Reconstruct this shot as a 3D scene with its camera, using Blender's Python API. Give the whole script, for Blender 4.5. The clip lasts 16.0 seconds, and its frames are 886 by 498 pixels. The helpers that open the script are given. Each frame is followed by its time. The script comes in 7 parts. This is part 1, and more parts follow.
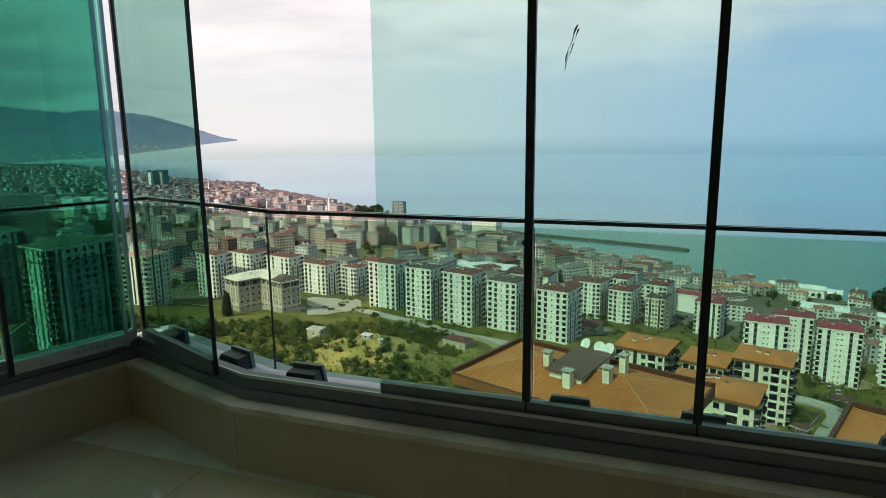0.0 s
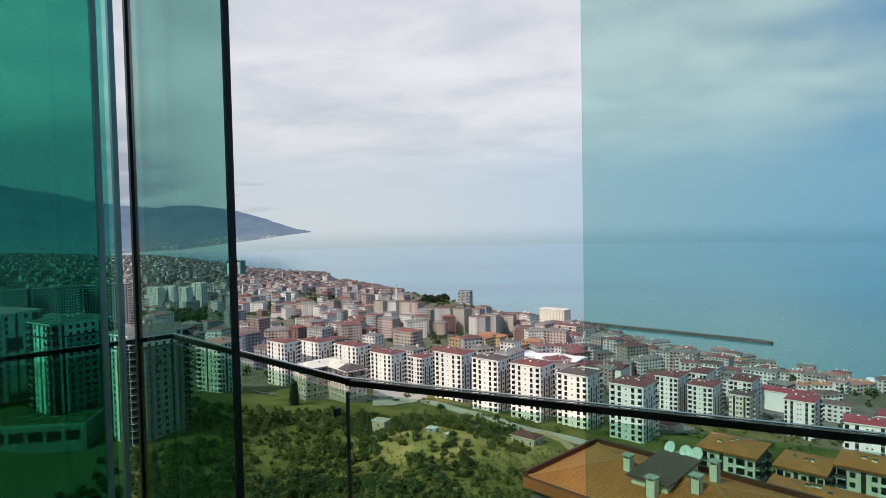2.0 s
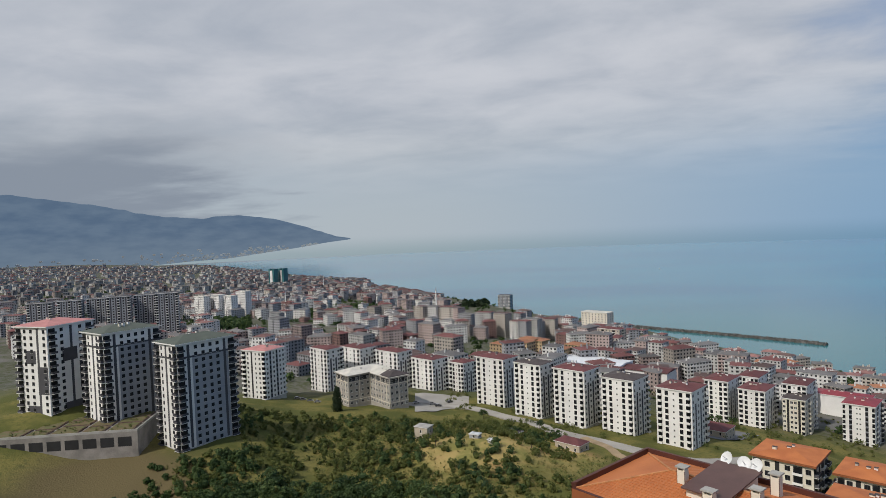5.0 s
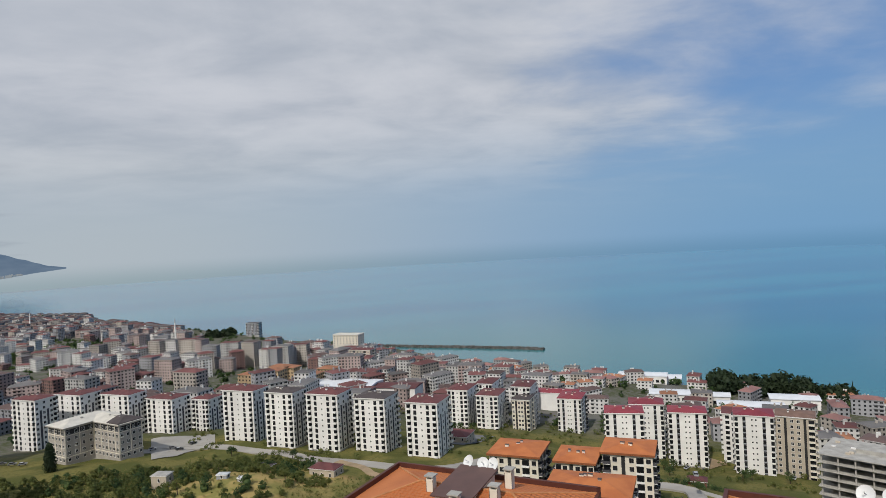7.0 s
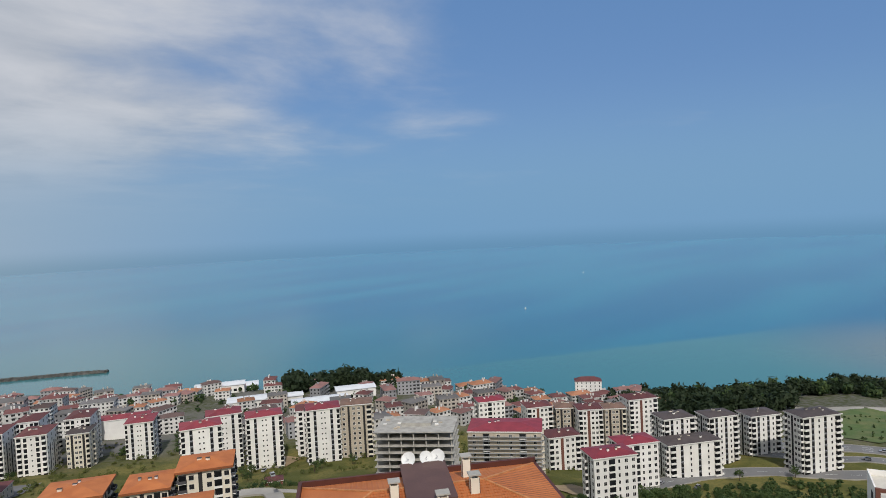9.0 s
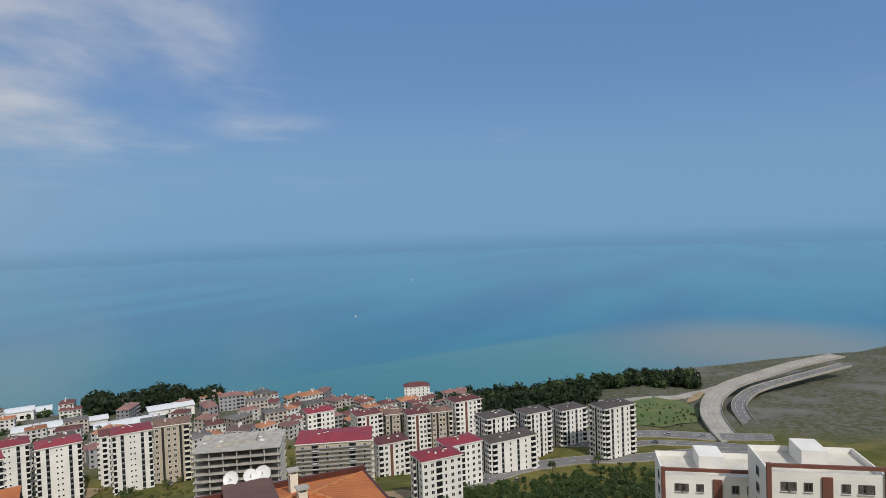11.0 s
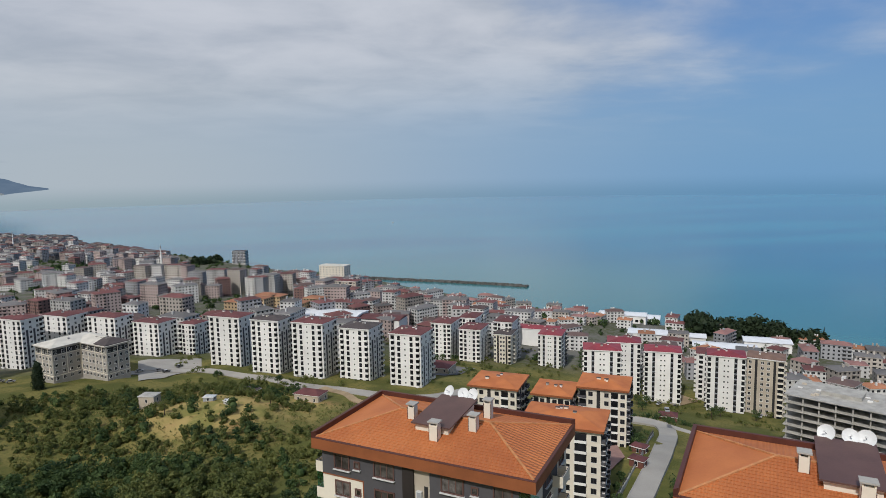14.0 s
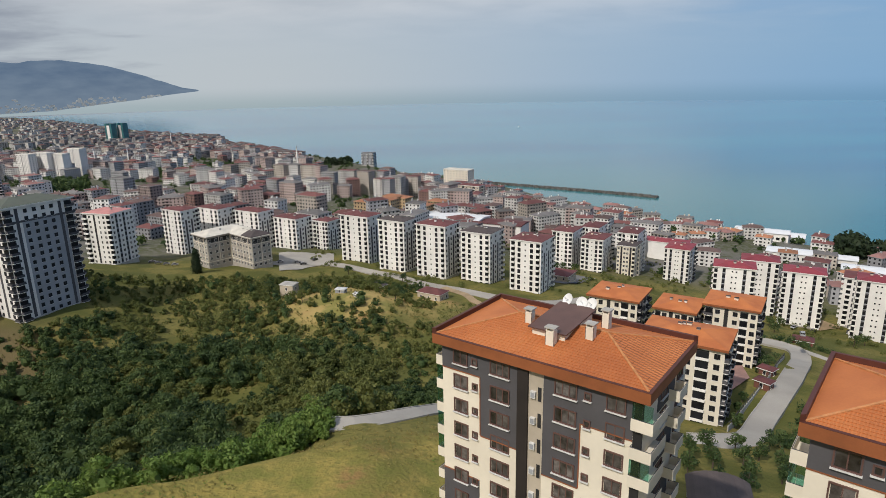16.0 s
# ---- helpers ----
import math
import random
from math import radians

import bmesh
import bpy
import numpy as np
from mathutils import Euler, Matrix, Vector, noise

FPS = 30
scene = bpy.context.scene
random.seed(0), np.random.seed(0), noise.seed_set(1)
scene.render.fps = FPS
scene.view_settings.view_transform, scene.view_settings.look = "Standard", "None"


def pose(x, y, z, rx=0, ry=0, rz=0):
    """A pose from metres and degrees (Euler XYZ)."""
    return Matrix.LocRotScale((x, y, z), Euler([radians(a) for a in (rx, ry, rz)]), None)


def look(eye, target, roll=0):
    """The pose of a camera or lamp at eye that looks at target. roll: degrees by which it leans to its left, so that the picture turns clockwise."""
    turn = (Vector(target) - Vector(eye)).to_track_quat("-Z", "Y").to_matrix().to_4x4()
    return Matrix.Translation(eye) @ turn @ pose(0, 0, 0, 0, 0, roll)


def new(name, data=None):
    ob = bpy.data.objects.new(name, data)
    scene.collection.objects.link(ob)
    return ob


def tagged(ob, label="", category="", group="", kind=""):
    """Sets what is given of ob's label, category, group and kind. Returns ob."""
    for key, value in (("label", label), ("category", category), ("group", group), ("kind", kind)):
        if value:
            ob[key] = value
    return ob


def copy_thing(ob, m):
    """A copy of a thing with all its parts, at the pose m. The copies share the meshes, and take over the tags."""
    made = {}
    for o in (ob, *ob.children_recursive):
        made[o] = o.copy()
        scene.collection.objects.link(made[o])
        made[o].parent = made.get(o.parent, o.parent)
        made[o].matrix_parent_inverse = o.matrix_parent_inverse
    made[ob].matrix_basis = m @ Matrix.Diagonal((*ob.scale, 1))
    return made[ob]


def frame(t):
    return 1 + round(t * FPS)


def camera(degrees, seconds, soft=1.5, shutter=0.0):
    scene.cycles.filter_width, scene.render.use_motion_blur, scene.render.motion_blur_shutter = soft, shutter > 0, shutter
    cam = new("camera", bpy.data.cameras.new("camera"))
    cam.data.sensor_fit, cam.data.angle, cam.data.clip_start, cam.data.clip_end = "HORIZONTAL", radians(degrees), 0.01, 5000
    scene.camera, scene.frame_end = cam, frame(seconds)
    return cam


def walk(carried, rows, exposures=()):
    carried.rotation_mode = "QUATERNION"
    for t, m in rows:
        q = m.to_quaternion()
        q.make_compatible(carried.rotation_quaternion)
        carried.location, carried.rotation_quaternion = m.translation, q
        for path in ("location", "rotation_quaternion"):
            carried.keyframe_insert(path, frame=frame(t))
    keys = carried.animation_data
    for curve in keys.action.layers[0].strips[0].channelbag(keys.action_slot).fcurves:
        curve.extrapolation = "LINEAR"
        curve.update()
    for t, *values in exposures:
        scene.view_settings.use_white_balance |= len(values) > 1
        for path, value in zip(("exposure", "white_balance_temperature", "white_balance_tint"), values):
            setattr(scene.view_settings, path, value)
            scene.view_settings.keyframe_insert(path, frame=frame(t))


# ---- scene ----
import functools

# Balcony numbers are metres from the camera's place in the balcony opening; the sea lies at z = 0.
BASE = 164.9
EYE = Vector((-0.06, 0.74, 165.0))
cam = camera(70.98, 16.0, soft=0.62)


def aim(x, y, z, yaw, pitch, lean):
    return pose(x, y, BASE + z, 90 + pitch, 0, yaw) @ pose(0, 0, 0, 0, 0, lean)


PATH = [
    (0.0, aim(0.665, -1.929, -0.058, 0.01, -10.51, -0.57)),
    (0.5, aim(0.671, -1.601, -0.027, 0.28, -7.49, -0.79)),
    (1.0, aim(0.512, -1.269, -0.023, 2.02, -4.84, -0.62)),
    (1.5, aim(0.390, -0.984, -0.010, 4.26, -3.42, -1.01)),
    (2.0, aim(0.269, -0.639, 0.000, 6.01, -2.21, -1.12)),
    (2.5, aim(0.142, -0.354, -0.013, 7.72, -1.95, -1.25)),
    (3.0, aim(0.000, 0.000, 0.000, 8.68, -1.94, -1.60)),
    (3.6, aim(-0.030, 0.330, 0.030, 9.30, -1.90, -1.85)),
    (4.4, aim(-0.060, 0.660, 0.080, 9.90, -1.75, -2.30)),
    (5.5, aim(-0.060, 0.740, 0.100, 7.90, -1.40, -2.73)),
    (6.0, aim(-0.060, 0.740, 0.100, 2.80, -0.83, -3.10)),
    (6.5, aim(-0.060, 0.740, 0.100, -4.12, -0.47, -3.12)),
    (7.0, aim(-0.060, 0.740, 0.100, -13.26, -0.60, -3.17)),
    (7.5, aim(-0.060, 0.740, 0.100, -21.56, -0.91, -3.36)),
    (8.0, aim(-0.060, 0.740, 0.100, -31.33, -1.30, -3.21)),
    (8.5, aim(-0.060, 0.740, 0.100, -40.61, -1.53, -2.97)),
    (9.0, aim(-0.060, 0.740, 0.100, -50.88, -1.82, -2.75)),
    (9.5, aim(-0.060, 0.740, 0.100, -57.84, -1.94, -2.48)),
    (10.2, aim(-0.060, 0.740, 0.100, -64.50, -2.00, -2.60)),
    (10.9, aim(-0.060, 0.740, 0.100, -66.50, -1.75, -2.00)),
    (11.5, aim(-0.060, 0.740, 0.100, -63.50, -1.40, -1.40)),
    (12.0, aim(-0.060, 0.740, 0.100, -56.38, -1.40, -1.49)),
    (12.5, aim(-0.060, 0.740, 0.100, -44.78, -1.18, -1.43)),
    (13.0, aim(-0.060, 0.740, 0.100, -31.27, -1.50, -1.15)),
    (13.5, aim(-0.060, 0.740, 0.100, -21.31, -3.67, -1.02)),
    (14.0, aim(-0.060, 0.740, 0.100, -14.18, -6.63, -1.09)),
    (14.5, aim(-0.060, 0.740, 0.100, -9.74, -8.28, -1.06)),
    (15.0, aim(-0.060, 0.740, 0.100, -6.57, -9.32, -1.00)),
    (15.5, aim(-0.060, 0.740, 0.100, -4.46, -10.92, -1.08)),
    (16.0, aim(-0.060, 0.740, 0.100, -2.59, -15.10, -1.10)),
]
walk(cam, PATH, [(0.0, 0.84, 7500, 19), (1.0, 0.56, 6750, 12), (2.0, 0.42, 6650, 11), (3.0, 0.15, 6500, 10), (5.0, -0.07, 6400, 10), (8.5, -0.05, 6350, 10), (9.7, -0.08, 6450, 10), (12.0, -0.06, 6350, 10), (12.6, -0.05, 6250, 10), (14.0, -0.09, 6200, 10), (15.0, 0.0, 6350, 10), (16.0, 0.1, 6600, 11)])

# ---- light ----
SUN_AZ, SUN_EL = -140.0, 46.0
world = bpy.data.worlds.new("world")
scene.world = world
world.use_nodes = True


def sky_world():
    nt = world.node_tree
    nt.nodes.clear()
    N, L = nt.nodes.new, nt.links.new

    def maths(op, a, b=None, clamp=False):
        n = N("ShaderNodeMath")
        n.operation, n.use_clamp = op, clamp
        for i, v in enumerate((a, b)):
            if v is None:
                continue
            if isinstance(v, (int, float)):
                n.inputs[i].default_value = v
            else:
                L(v, n.inputs[i])
        return n.outputs[0]

    def ramp(v, lo, hi):
        n = N("ShaderNodeMapRange")
        n.interpolation_type = "SMOOTHSTEP"
        L(v, n.inputs[0])
        n.inputs[1].default_value, n.inputs[2].default_value = lo, hi
        return n.outputs[0]

    def mix(f, a, b):
        n = N("ShaderNodeMix")
        n.data_type = "RGBA"
        if isinstance(f, (int, float)):
            n.inputs[0].default_value = f
        else:
            L(f, n.inputs[0])
        for k, v in ((6, a), (7, b)):
            if isinstance(v, tuple):
                n.inputs[k].default_value = (*v, 1)
            else:
                L(v, n.inputs[k])
        return n.outputs[2]

    sky = N("ShaderNodeTexSky")
    sky.sky_type, sky.sun_disc = "NISHITA", False
    sky.sun_elevation, sky.sun_rotation = radians(SUN_EL), radians(SUN_AZ)
    sky.altitude, sky.air_density, sky.dust_density = 165, 1.0, 1.2
    tc = N("ShaderNodeTexCoord")
    sep = N("ShaderNodeSeparateXYZ")
    L(tc.outputs["Generated"], sep.inputs[0])
    X, Y, Z = sep.outputs
    # cloud deck: the direction is carried to a flat layer overhead
    zz = maths("ADD", maths("ABSOLUTE", Z), 0.11)
    comb = N("ShaderNodeCombineXYZ")
    L(maths("DIVIDE", X, zz), comb.inputs[0])
    L(maths("DIVIDE", Y, zz), comb.inputs[1])

    def cloud(scale, detail, off, rough=0.55, stretch=(1, 1, 1)):
        m = N("ShaderNodeMapping")
        L(comb.outputs[0], m.inputs[0])
        m.inputs["Location"].default_value = off
        m.inputs["Rotation"].default_value = (0, 0, radians(18))
        m.inputs["Scale"].default_value = stretch
        n = N("ShaderNodeTexNoise")
        n.inputs["Scale"].default_value, n.inputs["Detail"].default_value = scale, detail
        n.inputs["Roughness"].default_value = rough
        n.inputs["Distortion"].default_value = 0.25
        L(m.outputs[0], n.inputs["Vector"])
        return n.outputs["Fac"]

    big, fine = cloud(0.55, 7, (3.1, 1.7, 0)), cloud(1.5, 8, (0.4, 5.2, 0), 0.55, (1.0, 1.15, 1))
    az = maths("ARCTAN2", X, Y)
    # thick cloud to one hand, clear sky to the other
    side = maths("SUBTRACT", maths("MULTIPLY", az, -1.15), -0.95)
    # cloud added again out of view, so shaded walls get less blue light
    side = maths("MAXIMUM", side, maths("MULTIPLY", maths("SUBTRACT", az, 2.1), 1.15))
    amount = maths("ADD", side, maths("MULTIPLY", maths("SUBTRACT", big, 0.5), 1.35))
    amount = maths("ADD", amount, maths("MULTIPLY", maths("SUBTRACT", fine, 0.5), 0.7))
    cover = maths("MULTIPLY", ramp(amount, -0.15, 0.6), 0.94)
    wisps = maths("MULTIPLY", ramp(big, 0.58, 0.78), 0.35)
    cover = maths("MAXIMUM", cover, wisps)
    cover = maths("MULTIPLY", cover, ramp(Z, 0.0, 0.14))
    shade = ramp(maths("ADD", maths("MULTIPLY", fine, 0.75), maths("MULTIPLY", big, 0.35)), 0.33, 0.74)
    grey = mix(shade, (4.2, 4.55, 5.1), (6.3, 6.4, 6.7))
    blue = mix(1.0, (1.2, 2.6, 5.35), (1.2, 2.6, 5.35))
    air = mix(0.72, sky.outputs[0], blue)
    col = mix(cover, air, grey)
    # moist air along the horizon, greyer under the cloud
    left = ramp(az, 0.82, -0.32)
    haze = mix(left, (1.9, 3.65, 5.65), (4.7, 5.2, 5.45))
    hz = N("ShaderNodeMapRange")
    hz.interpolation_type = "SMOOTHERSTEP"
    L(Z, hz.inputs[0])
    hz.inputs[1].default_value, hz.inputs[2].default_value = 0.26, -0.02
    col = mix(maths("MULTIPLY", hz.outputs[0], 0.93), col, haze)
    # cloud bank over the mountains
    bank = maths("ADD", maths("MULTIPLY", az, -1.0), maths("MULTIPLY", maths("SUBTRACT", fine, 0.5), 0.5))
    bank = maths("MULTIPLY", ramp(bank, 0.38, 0.66), ramp(maths("ADD", Z, maths("MULTIPLY", maths("SUBTRACT", big, 0.5), 0.22)), 0.20, 0.10))
    col = mix(maths("MULTIPLY", bank, 0.95), col, (2.55, 2.95, 3.55))
    # beyond the far edge of the water
    sea = mix(left, (1.4, 2.95, 4.65), (3.2, 4.0, 4.3))
    col = mix(ramp(Z, 0.0, -0.035), col, sea)
    bg = N("ShaderNodeBackground")
    bg.inputs["Strength"].default_value = 0.1
    L(col, bg.inputs["Color"])
    out = N("ShaderNodeOutputWorld")
    L(bg.outputs[0], out.inputs[0])


sky_world()
sun_data = bpy.data.lights.new("sun", "SUN")
sun_data.energy, sun_data.angle, sun_data.color = 3.1, radians(1.2), (1.0, 0.95, 0.87)
sun = new("sun", sun_data)
_a, _e = radians(SUN_AZ), radians(SUN_EL)
sun.matrix_world = look((0, 0, 300), (-math.sin(_a) * math.cos(_e), -math.cos(_a) * math.cos(_e), 300 - math.sin(_e)))


# ---- materials ----
def material(name, colour, rough=0.7, metal=0.0, vary=0.12, scale=1.0, fine=14.0, bump=0.15, each=0.0, second=None, spec=0.5):
    """Two scales of noise over a base colour, fine relief, and a spread from object to object."""
    m = bpy.data.materials.new(name)
    m.use_nodes = True
    nt = m.node_tree
    N, L = nt.nodes.new, nt.links.new
    b = nt.nodes["Principled BSDF"]
    b.inputs["Roughness"].default_value, b.inputs["Metallic"].default_value = rough, metal
    b.inputs["Specular IOR Level"].default_value = spec
    geo = N("ShaderNodeNewGeometry")
    n1, n2 = N("ShaderNodeTexNoise"), N("ShaderNodeTexNoise")
    for n, s in ((n1, scale), (n2, fine)):
        n.inputs["Scale"].default_value, n.inputs["Detail"].default_value = s, 5
        L(geo.outputs["Position"], n.inputs["Vector"])
    mixn = N("ShaderNodeMix")
    mixn.data_type = "RGBA"
    r = N("ShaderNodeMapRange")
    r.inputs[1].default_value, r.inputs[2].default_value = 0.36, 0.66
    L(n1.outputs["Fac"], r.inputs[0])
    L(r.outputs[0], mixn.inputs[0])
    c2 = second if second else tuple(c * (1 - vary * 2) for c in colour)
    mixn.inputs[6].default_value, mixn.inputs[7].default_value = (*colour, 1), (*c2, 1)
    hsv = N("ShaderNodeHueSaturation")
    L(mixn.outputs[2], hsv.inputs["Color"])
    val = N("ShaderNodeMapRange")
    val.inputs[3].default_value, val.inputs[4].default_value = 1 - vary, 1 + vary
    L(n2.outputs["Fac"], val.inputs[0])
    if each:
        info = N("ShaderNodeObjectInfo")
        e = N("ShaderNodeMapRange")
        e.inputs[3].default_value, e.inputs[4].default_value = 1 - each, 1 + each
        L(info.outputs["Random"], e.inputs[0])
        mul = N("ShaderNodeMath")
        mul.operation = "MULTIPLY"
        L(val.outputs[0], mul.inputs[0])
        L(e.outputs[0], mul.inputs[1])
        L(mul.outputs[0], hsv.inputs["Value"])
    else:
        L(val.outputs[0], hsv.inputs["Value"])
    L(hsv.outputs[0], b.inputs["Base Color"])
    if bump:
        bp = N("ShaderNodeBump")
        bp.inputs["Strength"].default_value, bp.inputs["Distance"].default_value = bump, 0.3 / fine
        L(n2.outputs["Fac"], bp.inputs["Height"])
        L(bp.outputs[0], b.inputs["Normal"])
    return m


def tinted_glass(name, tint, gloss=0.06):
    m = bpy.data.materials.new(name)
    m.use_nodes = True
    nt = m.node_tree
    nt.nodes.clear()
    N, L = nt.nodes.new, nt.links.new
    tr, gl, lw, mx, out = N("ShaderNodeBsdfTransparent"), N("ShaderNodeBsdfGlossy"), N("ShaderNodeLayerWeight"), N("ShaderNodeMixShader"), N("ShaderNodeOutputMaterial")
    pw, ma = N("ShaderNodeMath"), N("ShaderNodeMath")
    tr.inputs[0].default_value = (*tint, 1)
    gl.inputs["Roughness"].default_value = 0.02
    lw.inputs["Blend"].default_value = 0.5
    pw.operation, pw.inputs[1].default_value = "POWER", 5.0
    ma.operation = "MULTIPLY_ADD"
    ma.inputs[1].default_value, ma.inputs[2].default_value = 0.5, gloss * 0.4
    L(lw.outputs["Facing"], pw.inputs[0])
    L(pw.outputs[0], ma.inputs[0])
    L(ma.outputs[0], mx.inputs[0])
    L(tr.outputs[0], mx.inputs[1])
    L(gl.outputs[0], mx.inputs[2])
    L(mx.outputs[0], out.inputs[0])
    return m


WHITE = material("white_render", (0.80, 0.775, 0.735), 0.85, scale=0.12, fine=1.5, vary=0.06, each=0.06)
CREAM = material("cream_render", (0.72, 0.655, 0.54), 0.85, scale=0.12, fine=1.5, vary=0.06, each=0.06)
BEIGE = material("beige_render", (0.50, 0.43, 0.34), 0.85, scale=0.15, fine=1.5, vary=0.08, each=0.1)
GREY = material("grey_render", (0.33, 0.34, 0.36), 0.85, scale=0.12, fine=1.5, vary=0.08, each=0.08)
DARKGREY = material("dark_grey_render", (0.075, 0.072, 0.078), 0.8, scale=0.3, fine=3, vary=0.08)
SLATE = material("slate_grey_render", (0.078, 0.074, 0.08), 0.8, scale=0.3, fine=3, vary=0.08)
BROWN = material("brown_render", (0.17, 0.065, 0.045), 0.8, scale=0.3, fine=3, vary=0.1)
REDROOF = material("crimson_roof_sheet", (0.26, 0.035, 0.045), 0.55, scale=0.25, fine=4, vary=0.12, each=0.12)
MAROON = material("maroon_roof_tile", (0.135, 0.042, 0.04), 0.75, scale=0.25, fine=4, vary=0.14, each=0.15)
GREENROOF = material("green_grey_roof_sheet", (0.085, 0.10, 0.075), 0.6, scale=0.25, fine=4, vary=0.1)
GREYROOF = material("brown_grey_roof_tile", (0.085, 0.066, 0.062), 0.75, scale=0.3, fine=4, vary=0.14, each=0.1)
PINKROOF = material("pink_roof_sheet", (0.52, 0.22, 0.20), 0.6, scale=0.25, fine=4, vary=0.1)
PALEROOF = material("pale_roof_sheet", (0.62, 0.58, 0.50), 0.6, scale=0.2, fine=3, vary=0.1)
TANROOF = material("dull_tan_roof_tile", (0.21, 0.125, 0.09), 0.8, scale=0.25, fine=4, vary=0.14)
COPPER = material("rust_brown_fascia", (0.27, 0.085, 0.03), 0.6, scale=0.5, fine=6, vary=0.1)
GUTTER = material("maroon_gutter", (0.095, 0.028, 0.018), 0.55, scale=0.6, fine=6, vary=0.12)
BROWNSHEET = material("dark_brown_sheet", (0.115, 0.06, 0.05), 0.55, scale=0.5, fine=6, vary=0.1)
PANE = material("dark_window_glass", (0.018, 0.019, 0.022), 0.3, scale=0.3, fine=0.7, vary=0.3, bump=0, each=0.3, spec=0.2)
# near-black: shade inside openings put into flat sheets; also dark facade stripes
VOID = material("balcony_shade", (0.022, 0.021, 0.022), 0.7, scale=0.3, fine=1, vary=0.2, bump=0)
CONCRETE = material("raw_concrete", (0.42, 0.40, 0.36), 0.9, scale=0.3, fine=3, vary=0.14)
ASPHALT = material("grey_asphalt", (0.19, 0.185, 0.18), 0.9, scale=0.06, fine=2.5, vary=0.12)
PALEROAD = material("pale_concrete_road", (0.36, 0.335, 0.295), 0.9, scale=0.08, fine=2.5, vary=0.1)
PAVING = material("pinkish_paving", (0.34, 0.20, 0.17), 0.9, scale=0.3, fine=4, vary=0.12)
PAINT = material("white_line_paint", (0.7, 0.7, 0.68), 0.8, scale=0.5, fine=5, vary=0.1)
DRYSOIL = material("bare_soil", (0.36, 0.26, 0.15), 0.95, scale=0.15, fine=1.5, vary=0.15)
STONE = material("breakwater_rock", (0.12, 0.115, 0.105), 0.95, scale=0.2, fine=1.5, vary=0.3)
BARK = material("tree_bark", (0.09, 0.065, 0.045), 0.9, scale=1, fine=8, vary=0.2)
ALU = material("brushed_aluminium", (0.52, 0.54, 0.55), 0.35, 0.9, scale=3, fine=60, vary=0.06, bump=0.05)
ALUDARK = material("grey_aluminium_track", (0.17, 0.175, 0.18), 0.45, 0.5, scale=3, fine=60, vary=0.1, bump=0.05)
BLACK = material("black_gasket", (0.012, 0.011, 0.012), 0.45, scale=4, fine=50, vary=0.15, bump=0.05)
MARBLE = material("worn_stone_sill", (0.62, 0.54, 0.41), 0.6, scale=3, fine=25, vary=0.16, bump=0.2)
TILE = material("taupe_wall_tile", (0.48, 0.355, 0.235), 0.4, scale=1.5, fine=20, vary=0.06, bump=0.03)
GROUT = material("tile_grout", (0.66, 0.60, 0.52), 0.9, scale=4, fine=40, vary=0.1)
FLOORTILE = material("polished_floor_tile", (0.58, 0.45, 0.31), 0.09, scale=1.2, fine=12, vary=0.07, bump=0.02)
LEDGE = material("white_ledge_stone", (0.62, 0.62, 0.60), 0.7, scale=2, fine=18, vary=0.1)
DISH = material("white_dish_paint", (0.72, 0.72, 0.70), 0.5, scale=2, fine=12, vary=0.05)
CARPAINT = material("car_paint", (0.30, 0.30, 0.31), 0.3, 0.2, scale=1, fine=5, vary=0.05, bump=0, each=0.85)
GLASS1 = tinted_glass("clear_green_glass", (0.76, 0.89, 0.875))
GLASS2 = tinted_glass("sea_green_glass", (0.56, 0.75, 0.71))
GLASS3 = tinted_glass("deep_green_glass", (0.595, 0.855, 0.805))
RAILGLASS = tinted_glass("rail_glass", (0.69, 0.84, 0.75))
SMEAR = material("dirt_smear", (0.16, 0.165, 0.16), 0.9, scale=20, fine=90, vary=0.3)


def roof_tile_material():
    m = material("orange_roof_tile", (0.50, 0.165, 0.048), 0.75, scale=0.22, fine=5, vary=0.1, second=(0.40, 0.12, 0.035))
    return m


ORANGE = roof_tile_material()


